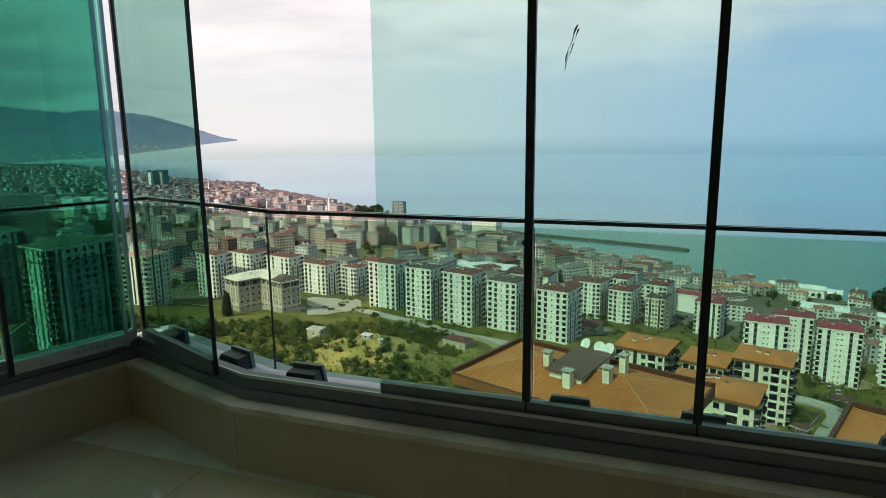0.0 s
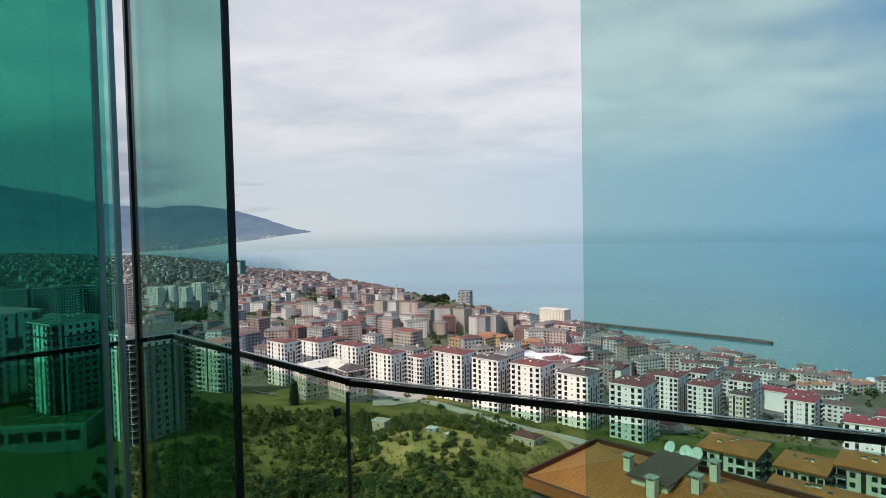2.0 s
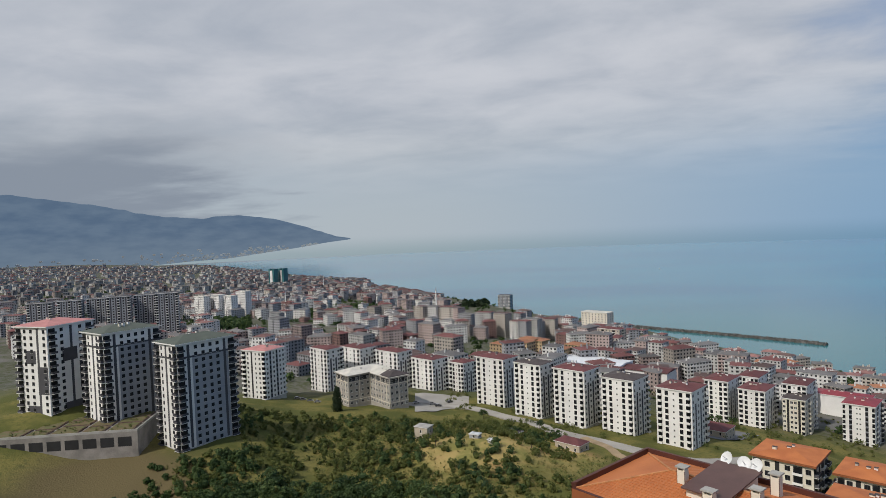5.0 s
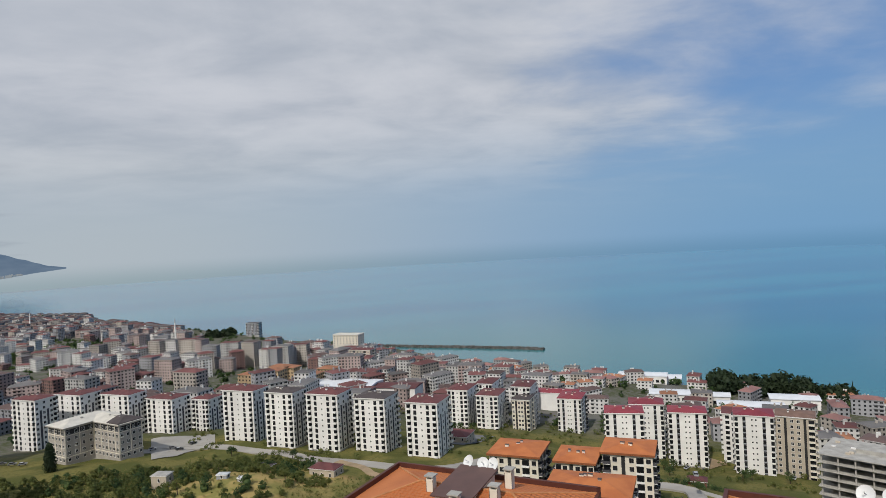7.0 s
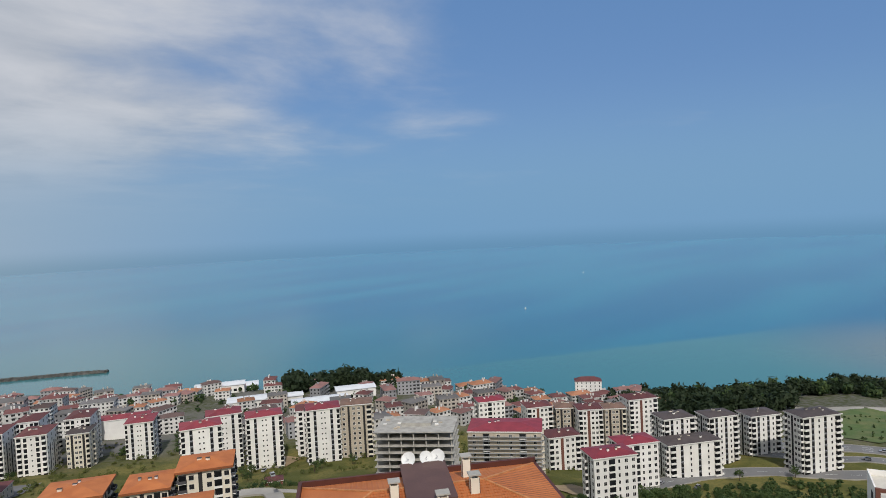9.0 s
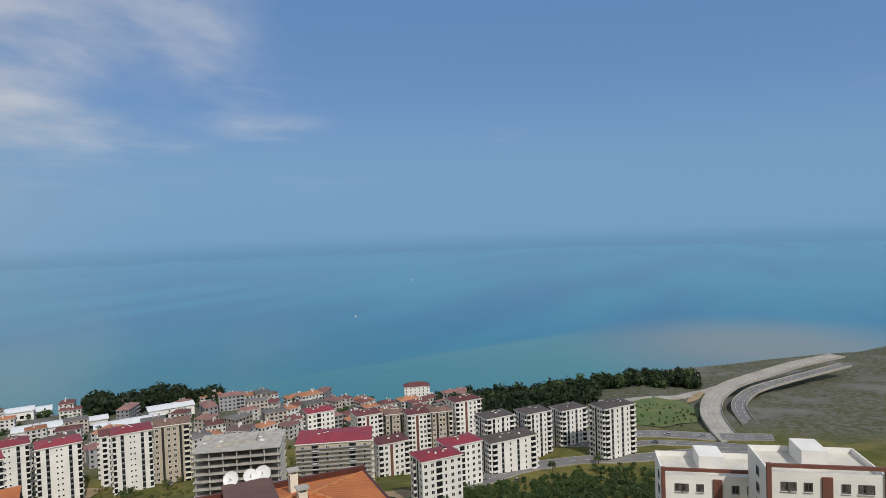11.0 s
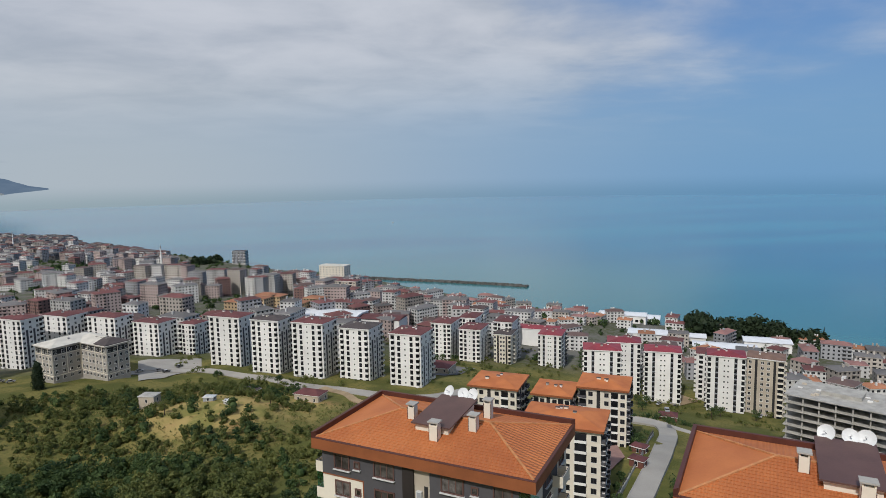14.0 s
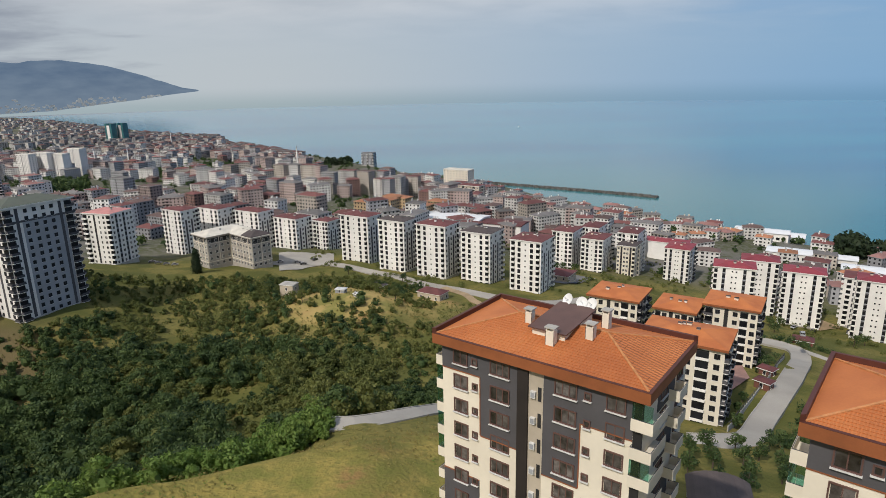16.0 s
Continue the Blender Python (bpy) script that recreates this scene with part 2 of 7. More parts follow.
# ---- mesh helpers ----
class Build:
    """Collects boxes and faces of several materials into one mesh."""

    def __init__(self):
        self.v, self.f, self.m, self.mats = [], [], [], []

    def slot(self, mat):
        if mat not in self.mats:
            self.mats.append(mat)
        return self.mats.index(mat)

    def face(self, pts, mat):
        k = len(self.v)
        self.v += [tuple(p) for p in pts]
        self.f.append(tuple(range(k, k + len(pts))))
        self.m.append(self.slot(mat))

    def hull(self, low, high, mat):
        """A closed prism between two rings of equal length."""
        k, n, s = len(self.v), len(low), self.slot(mat)
        self.v += [tuple(p) for p in low] + [tuple(p) for p in high]
        self.f += [tuple(range(k + n - 1, k - 1, -1)), tuple(range(k + n, k + 2 * n))]
        self.f += [(k + i, k + (i + 1) % n, k + n + (i + 1) % n, k + n + i) for i in range(n)]
        self.m += [s] * (n + 2)

    def box(self, x0, x1, y0, y1, z0, z1, mat):
        self.hull([(x0, y0, z0), (x1, y0, z0), (x1, y1, z0), (x0, y1, z0)], [(x0, y0, z1), (x1, y0, z1), (x1, y1, z1), (x0, y1, z1)], mat)

    def bar(self, a, b, wide, high, mat, low=None):
        """A bar of rectangular section from a to b; high above the line's z, low below it."""
        a, b = Vector(a), Vector(b)
        d = (b - a)
        n = Vector((-d.y, d.x, 0)).normalized() * wide / 2
        lo = Vector((0, 0, -(high if low is None else low)))
        hi = Vector((0, 0, high if low is None else high))
        self.hull([a - n + lo, b - n + lo, b + n + lo, a + n + lo], [a - n + hi, b - n + hi, b + n + hi, a + n + hi], mat)

    def mesh(self, name):
        me = bpy.data.meshes.new(name)
        me.from_pydata(self.v, [], self.f)
        for mat in self.mats:
            me.materials.append(mat)
        me.polygons.foreach_set("material_index", self.m)
        me.update()
        return me


def put(name, b, parent=None, m=None, label="", kind=""):
    me = b.mesh(name) if isinstance(b, Build) else b
    ob = new(name, me)
    if parent is not None:
        ob.parent = parent
    if m is not None:
        ob.matrix_basis = m
    return tagged(ob, label, kind=kind)


def thing(name, m, label, category, group=""):
    ob = new(name)
    ob.matrix_basis = m
    ob.empty_display_size = 0.5
    return tagged(ob, label, category, group)


def polar(az, dist, z=0.0):
    a = radians(az)
    return Vector((EYE.x + dist * math.sin(a), EYE.y + dist * math.cos(a), z))


# ---- ground, sea, distance ----
# bearing: distance and depth below the eye, going outwards
HILL = {
    -180: (0, -58, 60, -57, 200, -30, 1000, 60, 4500, 200),
    -90: (0, -70, 60, -74, 200, -60, 1000, 0, 4500, 150),
    -60: (0, -70, 60, -78, 150, -84, 300, -72, 700, -80, 2000, -90, 4500, -60),
    -42: (0, -64, 60, -66, 95, -74, 150, -96, 225, -99, 275, -97, 300, -90, 322, -80, 340, -75, 420, -80, 900, -115, 2000, -140, 4500, -120),
    -32: (0, -60, 60, -59.5, 98, -60, 110, -72, 130, -89, 190, -101, 245, -99, 275, -89, 330, -86, 450, -104, 900, -124, 1500, -147, 2500, -159, 4500, -162),
    -20: (0, -60, 60, -60, 100, -62.5, 112, -74, 135, -88, 200, -102, 270, -101, 355, -100, 400, -106, 600, -120, 1000, -141, 1400, -157, 2480, -163.5),
    -7: (0, -58, 60, -60, 100, -62.5, 112, -68.5, 120, -70, 150, -83, 190, -94, 230, -96, 272, -93, 330, -105, 375, -110, 600, -125, 1000, -150, 1300, -162),
}
HILL2 = {
    2: (0, -58, 60, -61, 110, -68, 150, -82, 200, -94, 290, -102, 320, -108, 345, -110, 700, -138, 1050, -162),
    12: (0, -58, 60, -64, 110, -75, 165, -90, 230, -97, 300, -108, 340, -112, 430, -128, 880, -163),
    33: (0, -58, 60, -66, 123, -80, 165, -91, 228, -97, 290, -113, 376, -136, 500, -143, 640, -150, 690, -163),
    45: (0, -58, 120, -80, 200, -98, 300, -119, 378, -135, 500, -142, 620, -147, 660, -163),
    70: (0, -58, 120, -80, 250, -118, 340, -136, 400, -141, 585, -164),
    85: (0, -58, 120, -80, 250, -116, 357, -132, 450, -138, 600, -150, 700, -164),
    110: (0, -58, 120, -75, 250, -100, 450, -130, 800, -150, 1200, -164),
    180: (0, -58, 60, -57, 200, -30, 1000, 60, 4500, 200),
}
HILL.update(HILL2)
BEARINGS = sorted(HILL)
SHORE = ((-180, 9e3), (-36, 9e3), (-31, 4500), (-27.5, 3600), (-23, 2740), (-20.4, 2480), (-17.4, 2350), (-16.5, 2020), (-13.4, 1770), (-8.4, 1485), (-4.6, 1307), (-1.5, 1196), (1, 1130), (5, 1070), (12.5, 890), (23.4, 765), (35.6, 690), (47, 640),
         (58.8, 600), (67, 610), (75.5, 640), (83, 703), (91.8, 790), (100, 900), (115, 1300), (135, 4000), (150, 9e3), (180, 9e3))


def ground_z(x, y):
    dx, dy = x - EYE.x, y - EYE.y
    az, dist = math.degrees(math.atan2(dx, dy)), math.hypot(dx, dy)
    k = max(1, next((i for i, a in enumerate(BEARINGS) if a >= az), len(BEARINGS) - 1))
    a0, a1 = BEARINGS[k - 1], BEARINGS[k]
    f = (az - a0) / (a1 - a0)
    f = f * f * (3 - 2 * f)
    z0, z1 = (float(np.interp(dist, HILL[a][0::2], HILL[a][1::2])) for a in (a0, a1))
    z = z0 * (1 - f) + z1 * f
    foot = min(1.0, dist / 45.0)
    z = -60.0 * (1 - foot) + z * foot
    s = float(np.interp(az, [q[0] for q in SHORE], [q[1] for q in SHORE]))
    edge = s - dist + 10 * noise.noise((x * 0.012, y * 0.012, 1.0))
    z += noise.noise((x * 0.03, y * 0.03, 0.0)) * min(2.2, dist * 0.012) + noise.noise((x * 0.1, y * 0.1, 4.0)) * min(0.7, dist * 0.004)
    z = max(z, -163.5) + 165.0
    if edge < 60:
        z = min(z, max(-4.0, edge * float(np.interp(az, (22, 32, 56, 64), (0.05, 0.3, 0.3, 0.05)))))
    return z


def ground_material():
    m = bpy.data.materials.new("hillside_ground")
    m.use_nodes = True
    nt = m.node_tree
    N, L = nt.nodes.new, nt.links.new
    b = nt.nodes["Principled BSDF"]
    b.inputs["Roughness"].default_value = 0.95
    b.inputs["Specular IOR Level"].default_value = 0.1
    geo = N("ShaderNodeNewGeometry")

    def noi(scale, detail=6):
        n = N("ShaderNodeTexNoise")
        n.inputs["Scale"].default_value, n.inputs["Detail"].default_value = scale, detail
        L(geo.outputs["Position"], n.inputs["Vector"])
        return n.outputs["Fac"]

    def rng(v, lo, hi):
        r = N("ShaderNodeMapRange")
        r.interpolation_type = "SMOOTHSTEP"
        L(v, r.inputs[0])
        r.inputs[1].default_value, r.inputs[2].default_value = lo, hi
        return r.outputs[0]

    def mx(f, a, c):
        n = N("ShaderNodeMix")
        n.data_type = "RGBA"
        L(f, n.inputs[0])
        for k, v in ((6, a), (7, c)):
            if isinstance(v, tuple):
                n.inputs[k].default_value = (*v, 1)
            else:
                L(v, n.inputs[k])
        return n.outputs[2]

    def near(x, y, r0, r1, wob=0.5):
        d = N("ShaderNodeVectorMath")
        d.operation = "DISTANCE"
        L(geo.outputs["Position"], d.inputs[0])
        flat = N("ShaderNodeSeparateXYZ")
        L(geo.outputs["Position"], flat.inputs[0])
        cb = N("ShaderNodeCombineXYZ")
        L(flat.outputs[0], cb.inputs[0])
        L(flat.outputs[1], cb.inputs[1])
        L(cb.outputs[0], d.inputs[0])
        d.inputs[1].default_value = (x, y, 0)
        a = N("ShaderNodeMath")
        a.operation = "MULTIPLY_ADD"
        L(noi(0.03, 4), a.inputs[0])
        a.inputs[1].default_value = r1 * wob
        L(d.outputs["Value"], a.inputs[2])
        return rng(a.outputs[0], r1 + r1 * wob * 0.5, r0 + r1 * wob * 0.5)

    grass = mx(rng(noi(0.05), 0.4, 0.62), (0.095, 0.10, 0.028), (0.185, 0.16, 0.05))
    grass = mx(rng(noi(0.6), 0.4, 0.8), grass, (0.09, 0.095, 0.03))
    straw = mx(rng(noi(0.12), 0.4, 0.62), (0.37, 0.275, 0.105), (0.22, 0.20, 0.062))
    straw = mx(rng(noi(0.045), 0.52, 0.64), straw, (0.42, 0.25, 0.115))
    col = mx(near(-28, 276, 18, 58, 0.8), grass, straw)
    mound = mx(rng(noi(0.15), 0.38, 0.62), (0.29, 0.23, 0.066), (0.17, 0.165, 0.042))
    mound = mx(rng(noi(0.06), 0.55, 0.68), mound, (0.25, 0.155, 0.062))
    mound = mx(rng(noi(0.9), 0.4, 0.72), mound, (0.185, 0.165, 0.048))
    col = mx(near(2, 8, 98, 112, 0.12), col, mound)
    col = mx(near(-168, 205, 26, 52), col, (0.125, 0.098, 0.048))
    town = mx(rng(noi(0.02), 0.34, 0.52), (0.17, 0.165, 0.15), (0.075, 0.085, 0.038))
    town = mx(rng(noi(0.25), 0.35, 0.7), town, (0.15, 0.14, 0.125))
    d = N("ShaderNodeVectorMath")
    d.operation = "LENGTH"
    L(geo.outputs["Position"], d.inputs[0])
    col = mx(rng(d.outputs["Value"], 400, 470), col, town)
    L(col, b.inputs["Base Color"])
    bp = N("ShaderNodeBump")
    bp.inputs["Strength"].default_value, bp.inputs["Distance"].default_value = 0.6, 0.6
    L(noi(1.4), bp.inputs["Height"])
    L(bp.outputs[0], b.inputs["Normal"])
    return m


def make_ground():
    rs = [2 + i * 4 for i in range(40)] + [162 + i * 6 for i in range(40)] + [410 + i * 14 for i in range(30)]
    r = 840.0
    while r < 4700:
        rs.append(r)
        r *= 1.045
    azs = [-180 + i * 6 for i in range(15)] + [-90 + i * 2 for i in range(15)] + [-60 + i * 0.8 for i in range(213)] + [112 + i * 4 for i in range(17)]
    v, f = [], []
    for r in rs:
        for a in azs:
            q = polar(a, r)
            v.append((q.x, q.y, ground_z(q.x, q.y)))
    n = len(azs)
    for i in range(len(rs) - 1):
        for j in range(n):
            k = (j + 1) % n
            f.append((i * n + j, i * n + k, (i + 1) * n + k, (i + 1) * n + j)[::-1])
    f.append(tuple(range(n))[::-1])
    me = bpy.data.meshes.new("ground")
    me.from_pydata(v, [], f)
    me.materials.append(ground_material())
    me.polygons.foreach_set("use_smooth", [True] * len(f))
    ob = new("ground", me)
    return tagged(ob, "green and straw-coloured hillside falling to the built-up coast", kind="structure")


make_ground()


def water_material():
    m = bpy.data.materials.new("sea_water")
    m.use_nodes = True
    nt = m.node_tree
    N, L = nt.nodes.new, nt.links.new
    b = nt.nodes["Principled BSDF"]
    geo = N("ShaderNodeNewGeometry")
    b.inputs["Roughness"].default_value = 0.12
    b.inputs["Specular IOR Level"].default_value = 0.5

    def noi(scale, stretch=(1, 1, 1), detail=5):
        mp = N("ShaderNodeMapping")
        mp.inputs["Scale"].default_value = stretch
        L(geo.outputs["Position"], mp.inputs[0])
        n = N("ShaderNodeTexNoise")
        n.inputs["Scale"].default_value, n.inputs["Detail"].default_value = scale, detail
        L(mp.outputs[0], n.inputs["Vector"])
        return n.outputs["Fac"]

    def rng(v, lo, hi):
        r = N("ShaderNodeMapRange")
        r.interpolation_type = "SMOOTHSTEP"
        L(v, r.inputs[0])
        r.inputs[1].default_value, r.inputs[2].default_value = lo, hi
        return r.outputs[0]

    def mx(f, a, c):
        n = N("ShaderNodeMix")
        n.data_type = "RGBA"
        L(f, n.inputs[0])
        for k, v in ((6, a), (7, c)):
            if isinstance(v, tuple):
                n.inputs[k].default_value = (*v, 1)
            else:
                L(v, n.inputs[k])
        return n.outputs[2]

    col = mx(rng(noi(0.0035, (0.22, 1, 1), 7), 0.38, 0.62), (0.010, 0.125, 0.215), (0.020, 0.195, 0.265))
    # silt along the shore, out to a sharp line
    d = N("ShaderNodeVectorMath")
    d.operation = "DOT_PRODUCT"
    L(geo.outputs["Position"], d.inputs[0])
    d.inputs[1].default_value = (0.56, 0.83, 0)
    a = N("ShaderNodeMath")
    a.operation = "MULTIPLY_ADD"
    L(noi(0.003), a.inputs[0])
    a.inputs[1].default_value = 90
    L(d.outputs["Value"], a.inputs[2])
    sd, sm = N("ShaderNodeVectorMath"), N("ShaderNodeMath")
    sd.operation, sm.operation = "DISTANCE", "MULTIPLY"
    L(geo.outputs["Position"], sd.inputs[0])
    sd.inputs[1].default_value = (640, 300, 0)
    L(rng(a.outputs[0], 762, 742), sm.inputs[0])
    L(rng(sd.outputs["Value"], 460, 190), sm.inputs[1])
    col = mx(sm.outputs[0], col, (0.075, 0.225, 0.205))
    d2 = N("ShaderNodeVectorMath")
    d2.operation = "DISTANCE"
    L(geo.outputs["Position"], d2.inputs[0])
    d2.inputs[1].default_value = (60, 600, 0)
    col = mx(rng(d2.outputs["Value"], 1000, 350), col, (0.035, 0.175, 0.195))
    d3 = N("ShaderNodeVectorMath")
    d3.operation = "DISTANCE"
    L(geo.outputs["Position"], d3.inputs[0])
    d3.inputs[1].default_value = (920, -60, 0)
    col = mx(rng(d3.outputs["Value"], 300, 40), col, (0.22, 0.235, 0.175))
    L(col, b.inputs["Base Color"])
    bp = N("ShaderNodeBump")
    bp.inputs["Strength"].default_value, bp.inputs["Distance"].default_value = 0.16, 0.4
    L(noi(0.25, (1, 1, 1), 3), bp.inputs["Height"])
    L(bp.outputs[0], b.inputs["Normal"])
    return m


wb = Build()
WATER = water_material()
ring = [(4900 * math.cos(2 * math.pi * i / 96), 4900 * math.sin(2 * math.pi * i / 96), 0.0) for i in range(96)]
wb.face(ring, WATER)
tagged(put("water", wb), "calm blue-green sea turning turquoise near the shore", kind="structure")


def headland():
    """The mountains across the bay: a far glowing backdrop, blue distance haze put into its colour."""
    m = bpy.data.materials.new("distant_mountain_haze")
    m.use_nodes = True
    nt = m.node_tree
    nt.nodes.clear()
    N, L = nt.nodes.new, nt.links.new
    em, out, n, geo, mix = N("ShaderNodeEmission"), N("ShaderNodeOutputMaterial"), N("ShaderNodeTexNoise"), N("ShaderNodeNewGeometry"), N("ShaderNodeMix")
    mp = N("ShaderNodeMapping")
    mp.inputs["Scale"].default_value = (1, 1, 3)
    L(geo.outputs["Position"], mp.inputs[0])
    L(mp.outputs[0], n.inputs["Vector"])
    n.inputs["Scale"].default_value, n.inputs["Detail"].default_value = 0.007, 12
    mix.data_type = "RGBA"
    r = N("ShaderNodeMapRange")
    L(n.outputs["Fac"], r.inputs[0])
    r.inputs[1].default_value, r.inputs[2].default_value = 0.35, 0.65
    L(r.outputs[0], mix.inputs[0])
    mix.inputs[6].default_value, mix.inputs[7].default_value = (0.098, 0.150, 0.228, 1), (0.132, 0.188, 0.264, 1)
    # paler haze painted in towards the foot
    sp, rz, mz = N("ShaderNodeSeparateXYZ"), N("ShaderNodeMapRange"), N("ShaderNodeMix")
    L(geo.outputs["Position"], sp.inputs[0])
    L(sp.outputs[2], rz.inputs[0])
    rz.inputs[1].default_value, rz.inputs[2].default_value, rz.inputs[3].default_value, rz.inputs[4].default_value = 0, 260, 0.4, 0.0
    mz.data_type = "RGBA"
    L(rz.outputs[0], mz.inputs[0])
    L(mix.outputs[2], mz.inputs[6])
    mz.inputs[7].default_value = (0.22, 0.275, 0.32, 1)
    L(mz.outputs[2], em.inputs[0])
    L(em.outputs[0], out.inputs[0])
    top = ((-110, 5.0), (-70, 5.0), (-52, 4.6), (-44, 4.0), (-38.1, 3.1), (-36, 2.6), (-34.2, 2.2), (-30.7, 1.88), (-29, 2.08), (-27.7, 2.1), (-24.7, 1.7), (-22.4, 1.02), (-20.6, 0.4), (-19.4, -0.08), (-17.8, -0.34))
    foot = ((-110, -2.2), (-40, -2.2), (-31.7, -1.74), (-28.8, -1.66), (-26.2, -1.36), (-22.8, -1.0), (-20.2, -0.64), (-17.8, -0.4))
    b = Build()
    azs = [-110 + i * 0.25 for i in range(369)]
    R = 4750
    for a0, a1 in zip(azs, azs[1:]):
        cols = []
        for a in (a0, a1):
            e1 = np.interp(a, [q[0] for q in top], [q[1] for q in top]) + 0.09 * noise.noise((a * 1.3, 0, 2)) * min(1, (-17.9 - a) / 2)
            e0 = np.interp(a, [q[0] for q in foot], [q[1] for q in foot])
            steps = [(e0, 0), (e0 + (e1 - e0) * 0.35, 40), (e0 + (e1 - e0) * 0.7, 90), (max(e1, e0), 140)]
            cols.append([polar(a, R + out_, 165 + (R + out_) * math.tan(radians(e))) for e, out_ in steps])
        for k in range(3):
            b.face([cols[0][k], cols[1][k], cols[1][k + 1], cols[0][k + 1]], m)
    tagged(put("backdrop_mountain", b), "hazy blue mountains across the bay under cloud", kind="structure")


headland()


# ---- buildings ----
def frame_at(x, y, z, phi):
    """Local x runs along the front, local y into the building."""
    return pose(x, y, z, 0, 0, -phi)


def hip_roof(b, w, d, z, over, rise, mat, fascia=None, thick=0.25):
    x0, x1, y0, y1 = -over, w + over, -over, d + over
    b.hull([(x0, y0, z), (x1, y0, z), (x1, y1, z), (x0, y1, z)], [(x0, y0, z + thick), (x1, y0, z + thick), (x1, y1, z + thick), (x0, y1, z + thick)], fascia or WHITE)
    zz = z + thick + 0.01
    if w >= d:
        k = (y1 - y0) / 2
        r0, r1 = (x0 + k, (y0 + y1) / 2, zz + rise), (x1 - k, (y0 + y1) / 2, zz + rise)
        p = [(x0, y0, zz), (x1, y0, zz), (x1, y1, zz), (x0, y1, zz)]
        b.face([p[0], p[1], r1, r0], mat)
        b.face([p[1], p[2], r1], mat)
        b.face([p[2], p[3], r0, r1], mat)
        b.face([p[3], p[0], r0], mat)
    else:
        k = (x1 - x0) / 2
        r0, r1 = ((x0 + x1) / 2, y0 + k, zz + rise), ((x0 + x1) / 2, y1 - k, zz + rise)
        p = [(x0, y0, zz), (x1, y0, zz), (x1, y1, zz), (x0, y1, zz)]
        b.face([p[0], p[1], r0], mat)
        b.face([p[1], p[2], r1, r0], mat)
        b.face([p[2], p[3], r1], mat)
        b.face([p[3], p[0], r0, r1], mat)


# kinds of window rim
SMALLWIN, SLIMWIN, DARKWIN = "pale", "slim", "dark"


WINDOWS = {"w": (0.66, 1.0, 2.45), "s": (0.42, 1.0, 2.45), ".": (0.62, 1.0, 2.45), "o": (0.36, 1.35, 2.15), "v": (0.85, 0.6, 2.8)}


def opening(b, cx, zz, ch, rim, off):
    """A window: a proud rim, the dark pane, a mullion and a sill."""
    hw, z0, z1 = WINDOWS[ch]
    b.box(cx - hw - 0.1, cx + hw + 0.1, -0.05 - off, 0.02, zz + z0 - 0.08, zz + z1 + 0.08, rim)
    b.box(cx - hw, cx + hw, -0.07 - off, 0.02, zz + z0, zz + z1, PANE)
    if ch == "w":
        b.box(cx - 0.035, cx + 0.035, -0.09 - off, -0.07 - off, zz + z0, zz + z1, rim)
    b.box(cx - hw - 0.15, cx + hw + 0.15, -0.15 - off, 0.02, zz + z0 - 0.15, zz + z0 - 0.08, WHITE)


def balcony_into(b, cx, z, hw, dep, mat, ch):
    """A floor slab and a parapet bent round three sides; the loggia has a low white band."""
    b.box(cx - hw, cx + hw, -dep, 0.02, z - 0.18, z, WHITE)
    u = [(cx - hw, 0.02), (cx - hw, -dep), (cx + hw, -dep), (cx + hw, 0.02), (cx + hw - 0.1, 0.02), (cx + hw - 0.1, -dep + 0.1), (cx - hw + 0.1, -dep + 0.1), (cx - hw + 0.1, 0.02)]
    b.hull([(p, q, z + 0.001) for p, q in u], [(p, q, z + (0.95 if ch == "b" else 0.6)) for p, q in u], mat if ch == "b" else WHITE)


@functools.lru_cache(None)
def opening_mesh(ch, rim, off):
    b = Build()
    opening(b, 0.0, 0.0, ch, rim, off)
    return b.mesh("window")


@functools.lru_cache(None)
def balcony_for(balc, ch, hw, mat):
    b = Build()
    balcony_into(b, 0.0, 0.0, hw, 1.25 if ch == "b" else 0.7, mat, ch)
    return b.mesh("balcony")


